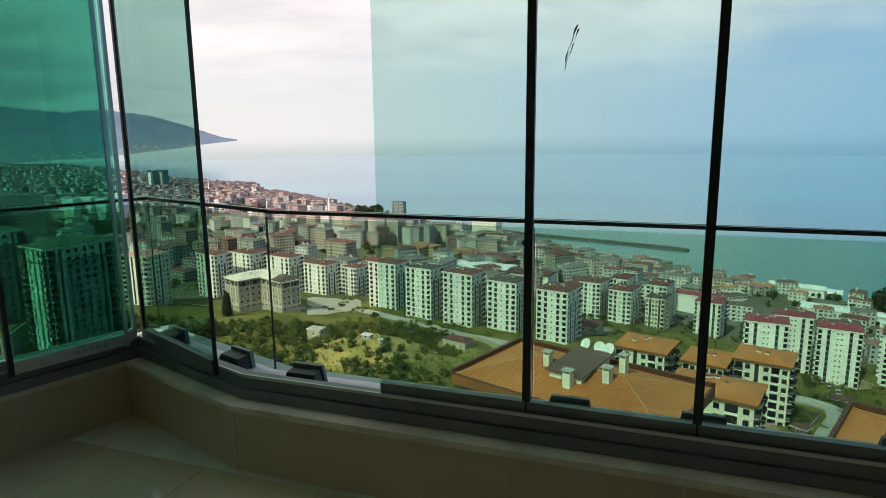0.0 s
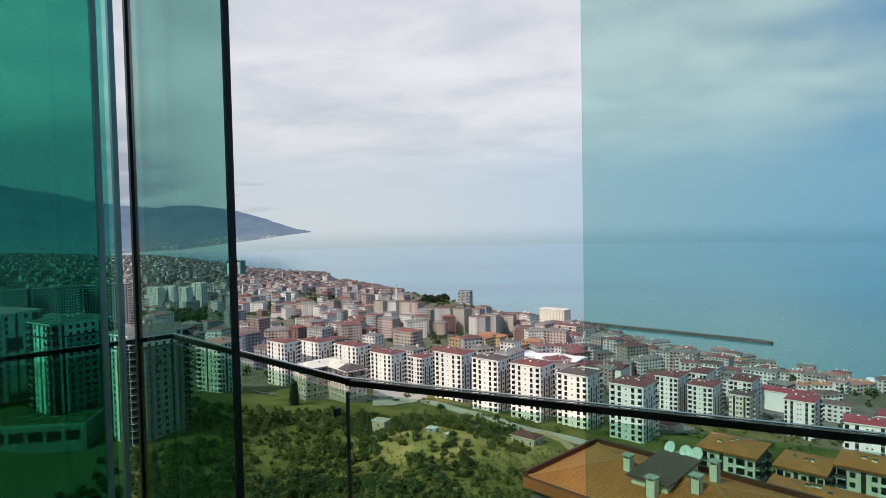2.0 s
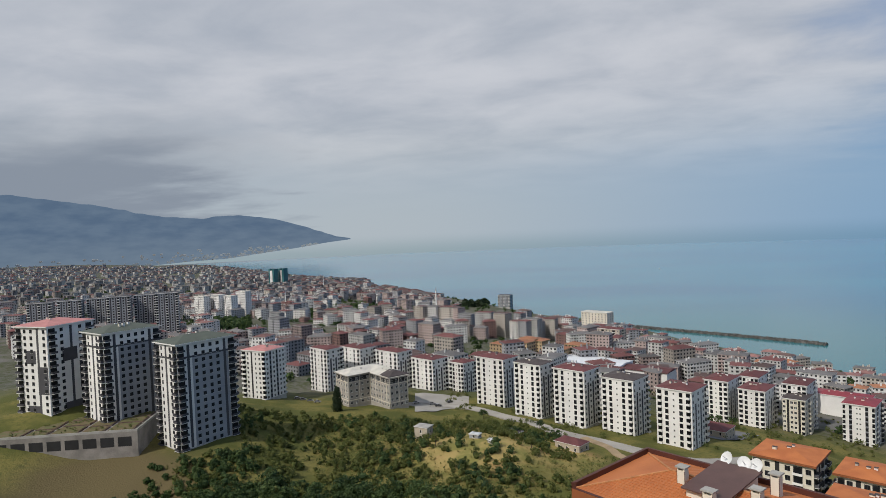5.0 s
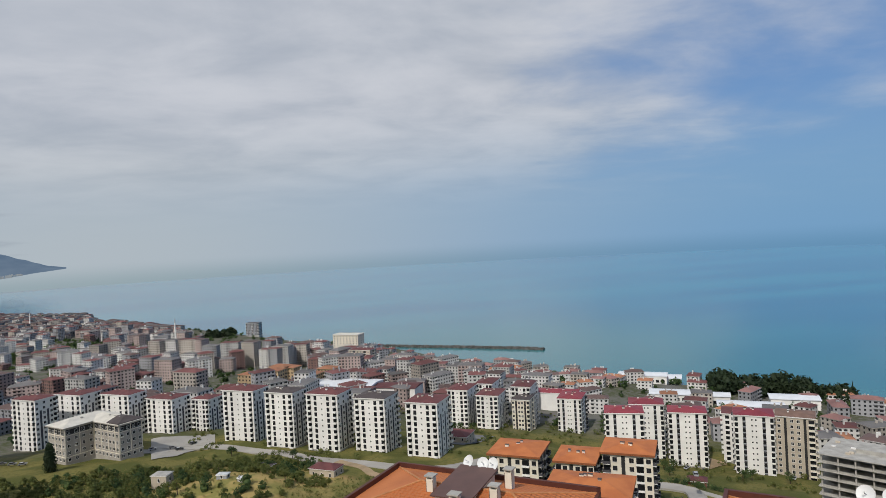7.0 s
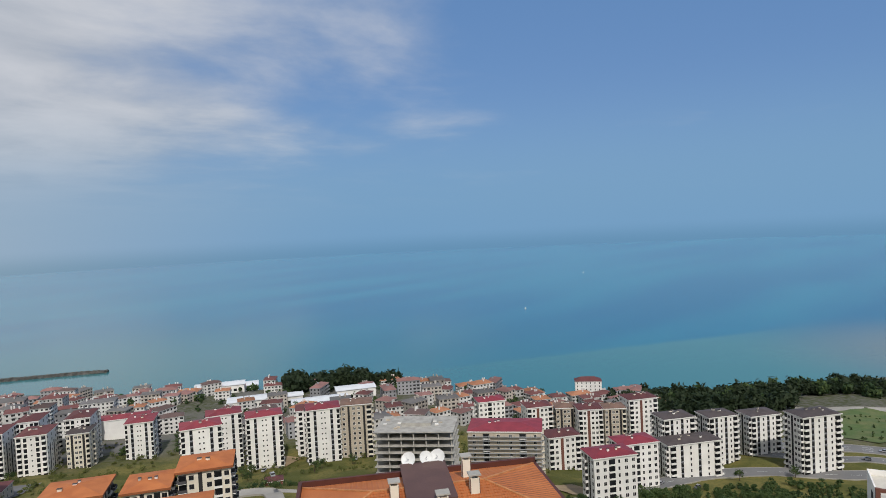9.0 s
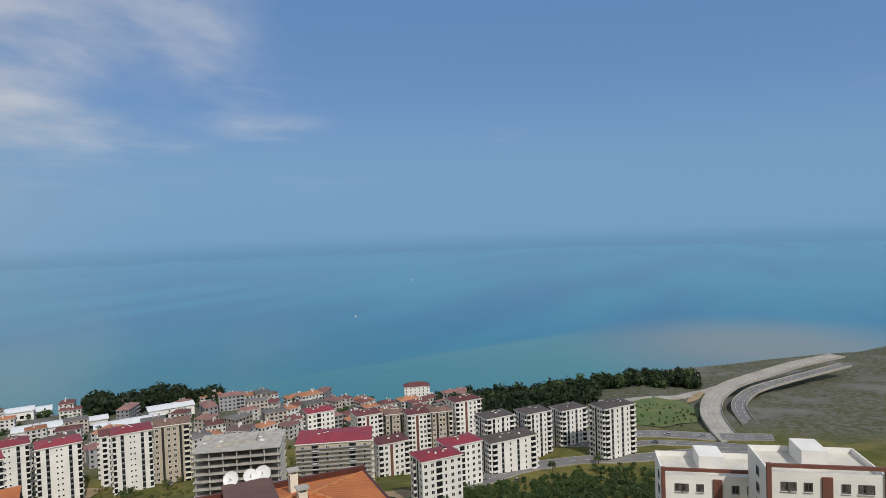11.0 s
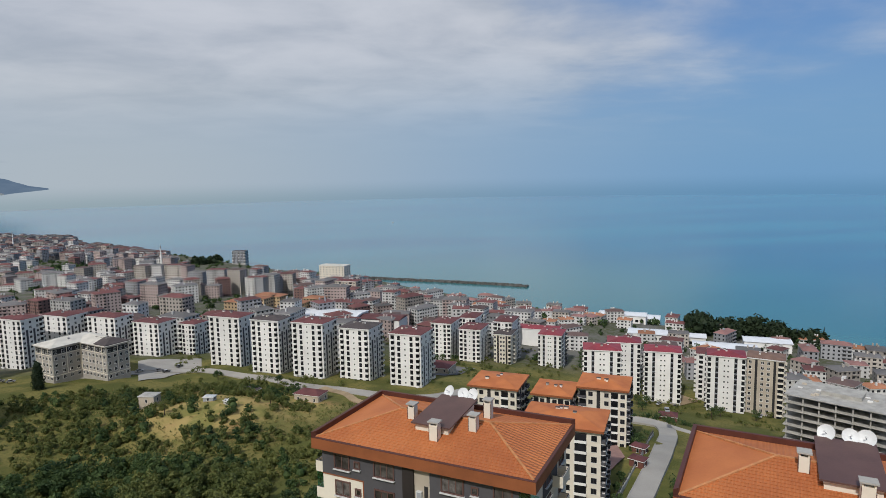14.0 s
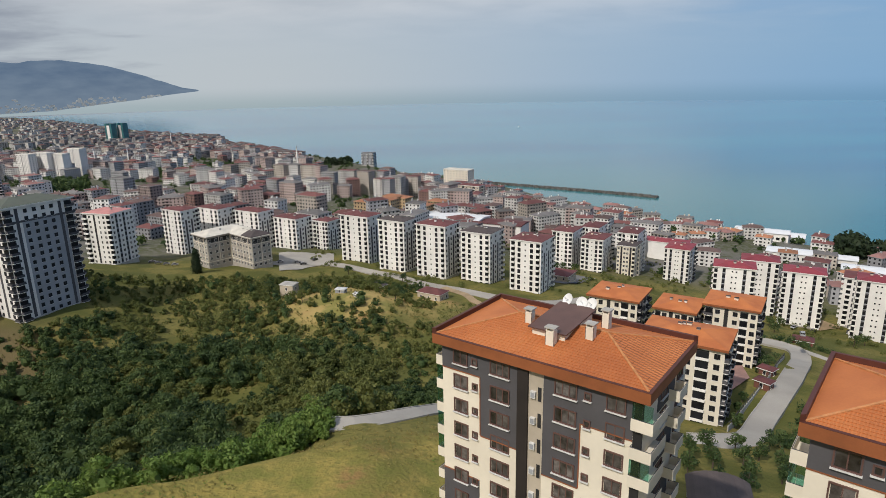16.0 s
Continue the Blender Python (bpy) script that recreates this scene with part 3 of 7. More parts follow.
# wall, roof, rise, window material, balcony, what each column of the front and of the sides carries, panel
# w window, s slim window, o small square window, v tall window, b balcony, B deep loggia, k dark stripe, g grey glazed stripe, . plain
STYLE = {
    "row": (WHITE, MAROON, 1.5, SMALLWIN, "white", "bvovb", "wkwkwb", None),
    "pinkw": (WHITE, PINKROOF, 1.9, SMALLWIN, "white", "bwkswb", "wgwgww", None),
    "greyt": (WHITE, GREENROOF, 2.3, DARKWIN, "black", "bskwb", "bk.w.wkb", GREY),
    "redt": (WHITE, PINKROOF, 2.2, DARKWIN, "black", "bwwkw", "bwkwb", None),
    "cream": (CREAM, GREYROOF, 1.2, SMALLWIN, "cream", "wkwwkb", "wbw", None),
    "blackb": (WHITE, REDROOF, 1.5, SLIMWIN, "black", "B_g_oo_g_B", "wBgwb", None),
    "brown": (WHITE, MAROON, 1.5, SMALLWIN, "white", "bwkwwb", "wsw", BROWN),
    "redw": (WHITE, REDROOF, 1.5, SMALLWIN, "white", "wwBsww", "wkbw", None),
    "grayr": (WHITE, GREYROOF, 1.3, SMALLWIN, "white", "bgsgsb", "bwwkwb", None),
    "orange": (CREAM, ORANGE, 1.5, DARKWIN, "black", "bwkwBw", "bkBb", None),
    "darkt": (GREY, DARKGREY, 0.4, DARKWIN, "grey", "BkwkBkwkB", "BkwkB", None),
    "hotel": (CREAM, PALEROOF, 0.5, SMALLWIN, "cream", "wwwwwwww", "www", None),
    "plainw": (WHITE, REDROOF, 1.4, SLIMWIN, "white", "s___s__", "w_b_", None),
    "slabw": (WHITE, PALEROOF, 0.5, SMALLWIN, "white", "wwwkwwww", "www", None),
    "tan": (BEIGE, TANROOF, 1.3, SMALLWIN, "cream", "wkwwkb", "wbw", None),
    "beige": (BEIGE, MAROON, 1.4, SMALLWIN, "cream", "wBwwBw", "wbw", None),
}
LABEL = {
    "row": "white ten-storey apartment tower with a maroon hipped roof",
    "pinkw": "white apartment tower with a faded pink roof",
    "greyt": "white and dark grey apartment tower with a green roof",
    "redt": "white apartment tower with dark panels and a red roof",
    "cream": "cream apartment block with a dark tiled roof",
    "blackb": "white apartment tower with black balconies and a crimson roof",
    "brown": "white apartment block with brown stripes and a maroon roof",
    "redw": "white apartment block with a crimson sheet roof",
    "grayr": "white apartment block with a brown-grey tiled roof",
    "orange": "cream and brown apartment block with an orange tiled roof",
    "darkt": "dark grey high-rise apartment tower with pale stripes",
    "hotel": "pale long seafront block with a flat roof",
    "plainw": "pale plain-walled apartment block with a crimson roof",
    "slabw": "white high slab block with a flat roof",
    "tan": "tan apartment block with dark stripes and a dull brown roof",
    "beige": "beige apartment block with a maroon tiled roof",
}


def apartment(style, x, y, z, w, d, phi, storeys, single=False, seed=0, roof=None):
    """A tower block. single: each window and balcony is an object of its own; else they are one part a side."""
    rnd = random.Random(seed)
    wall, roofm, rise, win, balc, front, side, panel = STYLE[style]
    roofm = roof or roofm
    sh = 3.0
    fr = frame_at(x, y, z, phi)
    low = min(ground_z(*(fr @ Vector(c)).xy) for c in ((0, 0, 0), (w, 0, 0), (0, d, 0)))
    if style != "darkt" and z - low > 2.0:
        more = math.ceil((z - low - 1.0) / sh)
        storeys, z = storeys + more, z - more * sh
    H = storeys * sh + 0.6
    top = thing("apartment_building", frame_at(x, y, z, phi), LABEL[style], "building", "apartment towers")
    b = Build()
    b.box(0, w, 0, d, -9, H, wall)
    put("wall", b, top)
    b = Build()
    b.box(-0.06, w + 0.06, -0.06, d + 0.06, -8.9, 0.5, CONCRETE)
    put("plinth", b, top)
    b = Build()
    hip_roof(b, w, d, H, 0.9 if style in ("orange", "greyt", "redt") else 0.55, rise, roofm, COPPER if style == "orange" else None, 0.7 if style == "orange" else 0.5)
    roof = put("roof", b, top)
    for i in range(rnd.randint(3, 5)):
        c = Build()
        cx, cy = rnd.uniform(w * 0.25, w * 0.75), rnd.uniform(d * 0.3, d * 0.7)
        hw = rnd.uniform(0.35, 0.7)
        c.box(cx - hw, cx + hw, cy - 0.4, cy + 0.4, H + 0.3, H + rise + 0.9, rnd.choice([WHITE, CREAM, CONCRETE]))
        c.box(cx - hw - 0.1, cx + hw + 0.1, cy - 0.5, cy + 0.5, H + rise + 0.9, H + rise + 1.02, GREYROOF)
        put("chimney", c, roof)
    faces = [(pose(0, 0, 0), w, front), (pose(w, 0, 0, 0, 0, 90), d, side), (pose(0, d, 0, 0, 0, -90), d, side[::-1]), (pose(w, d, 0, 0, 0, 180), w, front)]
    rim = DARKGREY if win is DARKWIN else WHITE
    bmat = {"white": WHITE, "black": DARKGREY, "cream": CREAM, "grey": GREY, "brown": BROWN}[balc]
    for fi, (fm, length, cols) in enumerate(faces):
        if length < 7:
            cols = cols[:max(1, int(length / 2.6))]
        n = len(cols)
        stripes, F = Build(), Build()
        seen = (fr.to_3x3() @ fm.to_3x3() @ Vector((0, -1, 0))).dot(Vector((EYE.x - x, EYE.y - y, 0))) > 0
        own = single and seen
        for i, ch in enumerate(cols):
            cx = length * (i + 0.5) / n
            if panel and ch in ".wk" and style == "greyt" and fi == 1 and 1 < i < n - 1:
                stripes.box(cx - length / n / 2, cx + length / n / 2, -0.05, 0.0, 0.6, H - 2 * sh, panel)
            if ch == "k":
                hw = 0.8 if panel is BROWN else 0.62
                stripes.box(cx - hw, cx + hw, -0.08, 0.0, 0.8, H - (6.2 if style == "row" and i % 2 else 0.5), panel if panel is BROWN else DARKGREY if style in ("row", "greyt", "redt", "darkt") else VOID)
            if ch == "g":
                stripes.box(cx - 0.75, cx + 0.75, -0.06, 0.0, 0.8, H - 0.4, DARKGREY)
                for s in range(storeys):
                    F.box(cx - 0.65, cx + 0.65, -0.1, -0.06, s * sh + 1.1, s * sh + 2.9, PANE)
                    F.box(cx - 0.8, cx + 0.8, -0.16, -0.06, s * sh + 0.55, s * sh + 1.05, GREY)
        if style == "greyt":
            stripes.box(0.0, length, -0.09, 0.0, H - 2 * sh - 0.2, H - 2 * sh + 0.6, DARKGREY)
        if style == "redt" and fi < 2:
            for f0, f1, s0, s1 in ((0.30, 0.62, 8.6, 10.6), (0.66, 0.98, 4.0, 8.2), (0.3, 0.7, 0.3, 2.2)):
                stripes.box(length * f0, length * f1, -0.05, 0.0, s0 * sh, s1 * sh, DARKGREY)
        if stripes.v:
            put("facade_stripe", stripes, top, fm)
        off = 0.05 if panel is GREY or style == "redt" else 0.0
        for i, ch in enumerate(cols):
            cx = length * (i + 0.5) / n
            hw = min({"greyt": 2.1, "row": 1.15, "brown": 1.3}.get(style, 1.7), length / n * 0.47)
            for s in range(storeys):
                zz = s * sh
                if ch in WINDOWS:
                    ww, z0, z1 = WINDOWS[ch]
                    if own:
                        put("window", opening_mesh(ch, rim, off), top, fm @ pose(cx, 0, zz))
                    else:
                        opening(F, cx, zz, ch, rim, off)
                elif ch in "bB":
                    # flat dark sheet painted for the shade behind the balcony
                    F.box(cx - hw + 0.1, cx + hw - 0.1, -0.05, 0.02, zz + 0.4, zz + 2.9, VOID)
                    F.box(cx - hw + 0.3, cx + hw - 0.3, -0.08, -0.05, zz + 0.4, zz + 2.5, PANE)
                    if own:
                        put("balcony", balcony_for(balc, ch, round(hw, 1), bmat), top, fm @ pose(cx, 0, zz + 0.36))
                    else:
                        balcony_into(F, cx, zz + 0.36, hw, 1.25 if ch == "b" else 0.7, bmat, ch)
        if F.v:
            put("facade_relief", F, top, fm, kind="stuff")
    return top


# style, front-left corner as bearing-free x and y, width, depth, turn, eaves below the eye, storeys
TOWERS = [
    ("orange", 61.5, 157.1, 21.7, 15.0, 35, -69.0, 8),
    ("orange", 62.4, 210.8, 17.4, 16.0, 35, -76.0, 8),
    ("orange", 81.9, 198.2, 13.0, 15.0, 35, -77.0, 8),
    ("orange", 99.1, 197.3, 16.6, 15.0, 35, -76.0, 8),
    ("beige", 235.6, 181.6, 35.0, 20.0, 60, -98.5, 8),
    ("row", 50.3, 318.9, 17.9, 17.6, 35, -81.1, 10),
    ("row", 25.5, 339.7, 18.6, 16.3, 35, -80.9, 10),
    ("row", 0.4, 350.6, 19.9, 15.1, 35, -78.3, 10),
    ("row", -22.2, 365.0, 18.8, 13.0, 35, -78.2, 10),
    ("row", -48.0, 392.7, 22.4, 14.6, 35, -80.3, 10),
    ("row", -99.5, 433.7, 21.5, 15.0, 35, -89.1, 8),
    ("row", -72.1, 433.6, 13.7, 13.0, 35, -92.4, 8),
    ("row", -127.8, 440.2, 24.0, 13.4, 35, -84.6, 9),
    ("row", -156.8, 447.1, 23.4, 14.6, 35, -83.1, 9),
    ("row", -171.6, 423.4, 20.3, 13.3, 35, -79.3, 9),
    ("pinkw", -195.2, 367.8, 19.8, 17.4, 18, -71.0, 10),
    ("greyt", -171.8, 246.9, 17.5, 28.0, 28, -43.9, 13),
    ("greyt", -211.0, 251.0, 19.0, 26.0, 26, -39.5, 12),
    ("redt", -243.0, 247.9, 19.9, 24.0, 10, -36.2, 11),
    ("row", 95.6, 417.6, 14.8, 20.0, 35, -101.2, 9),
    ("row", 112.6, 405.2, 15.4, 20.0, 35, -104.0, 9),
    ("row", 141.0, 414.0, 13.5, 20.0, 35, -103.0, 9),
    ("row", 121.4, 436.0, 12.6, 20.0, 35, -103.4, 9),
    ("cream", 137.0, 402.6, 12.3, 17.2, 35, -110.0, 8),
    ("plainw", 178.9, 467.7, 33.6, 15.0, 35, -124.2, 9),
    ("blackb", 168.6, 398.6, 16.2, 20.0, 35, -111.9, 10),
    ("blackb", 190.4, 340.3, 19.5, 15.0, 29, -104.2, 9),
    ("blackb", 157.2, 307.1, 19.8, 15.0, 27, -97.2, 10),
    ("blackb", 201.8, 317.2, 20.2, 15.0, 32, -104.6, 10),
    ("blackb", 221.3, 286.5, 18.8, 15.0, 37, -100.4, 11),
    ("row", 234.7, 314.0, 25.4, 15.0, 37, -107.4, 9),
    ("tan", 242.9, 281.7, 18.0, 15.0, 44, -102.2, 10),
    ("brown", 288.0, 167.6, 18.0, 13.0, 40, -114.8, 7),
    ("brown", 362.6, 153.5, 18.9, 13.0, 40, -110.6, 9),
    ("redw", 237.7, 117.1, 19.5, 13.0, 40, -99.9, 8),
    ("redw", 276.3, 121.8, 19.2, 13.0, 40, -106.8, 7),
    ("grayr", 313.1, 112.5, 30.0, 13.0, 40, -116.4, 6),
    ("grayr", 328.8, 120.0, 18.1, 13.0, 40, -108.4, 9),
    ("grayr", 351.9, 103.4, 17.3, 13.0, 40, -110.9, 9),
    ("grayr", 374.8, 87.6, 18.7, 13.0, 40, -114.0, 9),
    ("grayr", 352.0, 58.1, 22.1, 13.0, 40, -103.9, 9),
    ("tan", 334.2, 188.5, 12.9, 12.0, 52, -113.5, 8),
    ("brown", 333.3, 172.8, 14.4, 13.0, 50, -112.0, 9),
    ("tan", 346.0, 162.1, 12.7, 12.0, 52, -113.0, 9),
    ("brown", 322.2, 201.5, 16.0, 13.0, 40, -112.3, 8),
    ("redw", 321.6, 237.8, 17.4, 13.0, 40, -113.7, 7),
]
for i, (st, x, y, w, d, phi, zt, n) in enumerate(TOWERS):
    zt -= 0.9 if st == "row" else 0.0
    z = 165.0 + zt - (n * 3.0 + 0.6)
    apartment(st, EYE.x + x, EYE.y + y, z, w, d, phi, n, single=math.hypot(x, y) < 352, seed=i, roof=GREYROOF if i in (6, 8) else REDROOF if st == "beige" else None)


# ---- the near blocks ----
def wave_tile(name, axis):
    m = material(name, (0.50, 0.165, 0.048), 0.75, scale=0.22, fine=5, vary=0.1, second=(0.40, 0.12, 0.035), bump=0.0)
    nt = m.node_tree
    N, L = nt.nodes.new, nt.links.new
    tc, w, bp = N("ShaderNodeTexCoord"), N("ShaderNodeTexWave"), N("ShaderNodeBump")
    w.wave_type, w.bands_direction, w.wave_profile = "BANDS", axis, "SIN"
    w.inputs["Scale"].default_value = 0.62
    w.inputs["Distortion"].default_value = 0.0
    L(tc.outputs["Object"], w.inputs["Vector"])
    bp.inputs["Strength"].default_value, bp.inputs["Distance"].default_value = 0.8, 0.12
    L(w.outputs["Fac"], bp.inputs["Height"])
    L(bp.outputs[0], nt.nodes["Principled BSDF"].inputs["Normal"])
    return m


RIDGE = material("pale_ridge_tile", (0.56, 0.24, 0.09), 0.75, scale=1.5, fine=8, vary=0.15)
TILE_X, TILE_Y = wave_tile("orange_pan_tile", "X"), wave_tile("orange_pan_tile_turned", "Y")


def tiled_slope(a, b_, c, d, mat, course=0.4, lap=0.05):
    """Overlapping tile courses between the eaves a-b and the upper edge d-c."""
    bl = Build()
    a, b_, c, d = (Vector(p) for p in (a, b_, c, d))
    nrm = (b_ - a).cross(d - a).normalized()
    n = max(2, int(((d + c) / 2 - (a + b_) / 2).length / course))
    for i in range(n):
        f0, f1 = i / n, (i + 1) / n
        p, q, r, s = a.lerp(d, f0), b_.lerp(c, f0), b_.lerp(c, f1), a.lerp(d, f1)
        bl.face([p + nrm * lap, q + nrm * lap, r, s], mat)
        bl.face([p, q, q + nrm * lap, p + nrm * lap], mat)
    return bl


def big_window(parent, m, w, h, lights, frame=BROWNSHEET):
    """A window with a deep reveal: frame, sill and panes."""
    o = new("window")
    o.parent, o.matrix_basis = parent, m
    o.empty_display_size = 0.2
    t = 0.13
    f = Build()
    outer = [(-w / 2 - t, -t), (w / 2 + t, -t), (w / 2 + t, h + t), (-w / 2 - t, h + t)]
    inner = [(-w / 2, 0), (w / 2, 0), (w / 2, h), (-w / 2, h)]
    for k in range(4):
        k2 = (k + 1) % 4
        ring_ = [outer[k], outer[k2], inner[k2], inner[k]]
        f.hull([(x, -0.1, z) for x, z in ring_], [(x, 0.03, z) for x, z in ring_], frame)
    for i in range(1, lights):
        x = -w / 2 + w * i / lights
        f.box(x - 0.045, x + 0.045, -0.06, 0.03, 0.0, h, frame)
    put("window_frame", f, o)
    for i in range(lights):
        pn = Build()
        x0, x1 = -w / 2 + w * i / lights + 0.05, -w / 2 + w * (i + 1) / lights - 0.05
        pn.box(x0, x1, -0.025, 0.02, 0.04, h - 0.04, CURTAIN)
        put("pane", pn, o)
    s = Build()
    s.box(-w / 2 - 0.2, w / 2 + 0.2, -0.26, 0.03, -t - 0.1, -t, LEDGE)
    put("window_sill", s, o)
    return o


def corner_balcony(parent, m, w, dep, glazed):
    """A balcony box with a cream parapet and green glass above it."""
    o = new("balcony")
    o.parent, o.matrix_basis = parent, m
    o.empty_display_size = 0.2
    b = Build()
    u = [(0, 0), (w, 0), (w, dep), (0, dep)]
    b.hull([(x, y, -0.2) for x, y in u], [(x, y, 0.0) for x, y in u], CREAM)
    put("slab", b, o)
    b = Build()
    v = [(0, dep), (0, 0), (w, 0), (w, dep), (w - 0.12, dep), (w - 0.12, 0.12), (0.12, 0.12), (0.12, dep)]
    b.hull([(x, y, 0.0) for x, y in v], [(x, y, 1.0) for x, y in v], CREAM)
    put("parapet", b, o)
    r = Build()
    r.bar((0.06, dep, 1.02), (0.06, 0.06, 1.02), 0.06, 0.03, DARKGREY)
    r.bar((0.06, 0.06, 1.02), (w - 0.06, 0.06, 1.02), 0.06, 0.03, DARKGREY)
    r.bar((w - 0.06, 0.06, 1.02), (w - 0.06, dep, 1.02), 0.06, 0.03, DARKGREY)
    put("handrail", r, o)
    if glazed:
        for x0, x1 in ((0.1, w / 2 - 0.02), (w / 2 + 0.02, w - 0.1)):
            g = Build()
            g.box(x0, x1, 0.05, 0.065, 1.06, 2.7, GREENPANE)
            put("glass_panel", g, o)
        g = Build()
        g.box(0.05, 0.065, 0.1, dep - 0.05, 1.06, 2.7, GREENPANE)
        put("glass_panel", g, o)
    return o


GREENPANE = tinted_glass("green_balcony_glass", (0.62, 0.86, 0.82), 0.2)


def chimney(parent, x, y, z0, z1, w=0.75, d=0.75):
    c = Build()
    c.box(x - w / 2, x + w / 2, y - d / 2, y + d / 2, z0, z1, CREAM)
    ch = put("chimney", c, parent)
    t = Build()
    for sx in (-1, 1):
        t.box(x + sx * (w / 2 - 0.08) - 0.06, x + sx * (w / 2 - 0.08) + 0.06, y - d / 2 + 0.02, y + d / 2 - 0.02, z1, z1 + 0.28, CREAM)
    t.box(x - w / 2 - 0.14, x + w / 2 + 0.14, y - d / 2 - 0.14, y + d / 2 + 0.14, z1 + 0.28, z1 + 0.4, CONCRETE)
    put("cowl", t, ch)
    s = Build()
    for sx in (-1, 1):
        s.box(x + sx * w / 2 - 0.03, x + sx * w / 2 + 0.03, y - d / 2 - 0.015, y - d / 2, z0 + 0.1, z1, BROWNSHEET)
    put("corner_strip", s, ch)


def dish(parent, x, y, z, r=0.62, turn=20):
    b = Build()
    rings, n = 5, 20
    pts = []
    for i in range(rings + 1):
        q = r * i / rings
        pts.append([(q * math.cos(2 * math.pi * k / n), 0.22 * (q / r) ** 2 * r * 1.2, q * math.sin(2 * math.pi * k / n)) for k in range(n)])
    for i in range(rings):
        for k in range(n):
            k2 = (k + 1) % n
            b.face([pts[i][k], pts[i][k2], pts[i + 1][k2], pts[i + 1][k]], DISH)
    o = put("satellite_dish", b, parent, pose(x, y, z, 32, 0, turn))
    s = Build()
    s.box(-0.04, 0.04, -0.1, 0.0, -1.5, 0.0, GREY)
    s.box(-0.025, 0.025, 0.0, 0.62, -0.05, 0.0, GREY)
    s.box(-0.06, 0.06, 0.58, 0.7, -0.06, 0.06, LEDGE)
    put("mount", s, o)


PITCH = material("black_brown_recess", (0.022, 0.016, 0.014), 0.75, scale=0.4, fine=4, vary=0.15)
CURTAIN = material("curtained_window_glass", (0.11, 0.098, 0.095), 0.12, scale=1.2, fine=4, vary=0.35, bump=0, each=0.75)


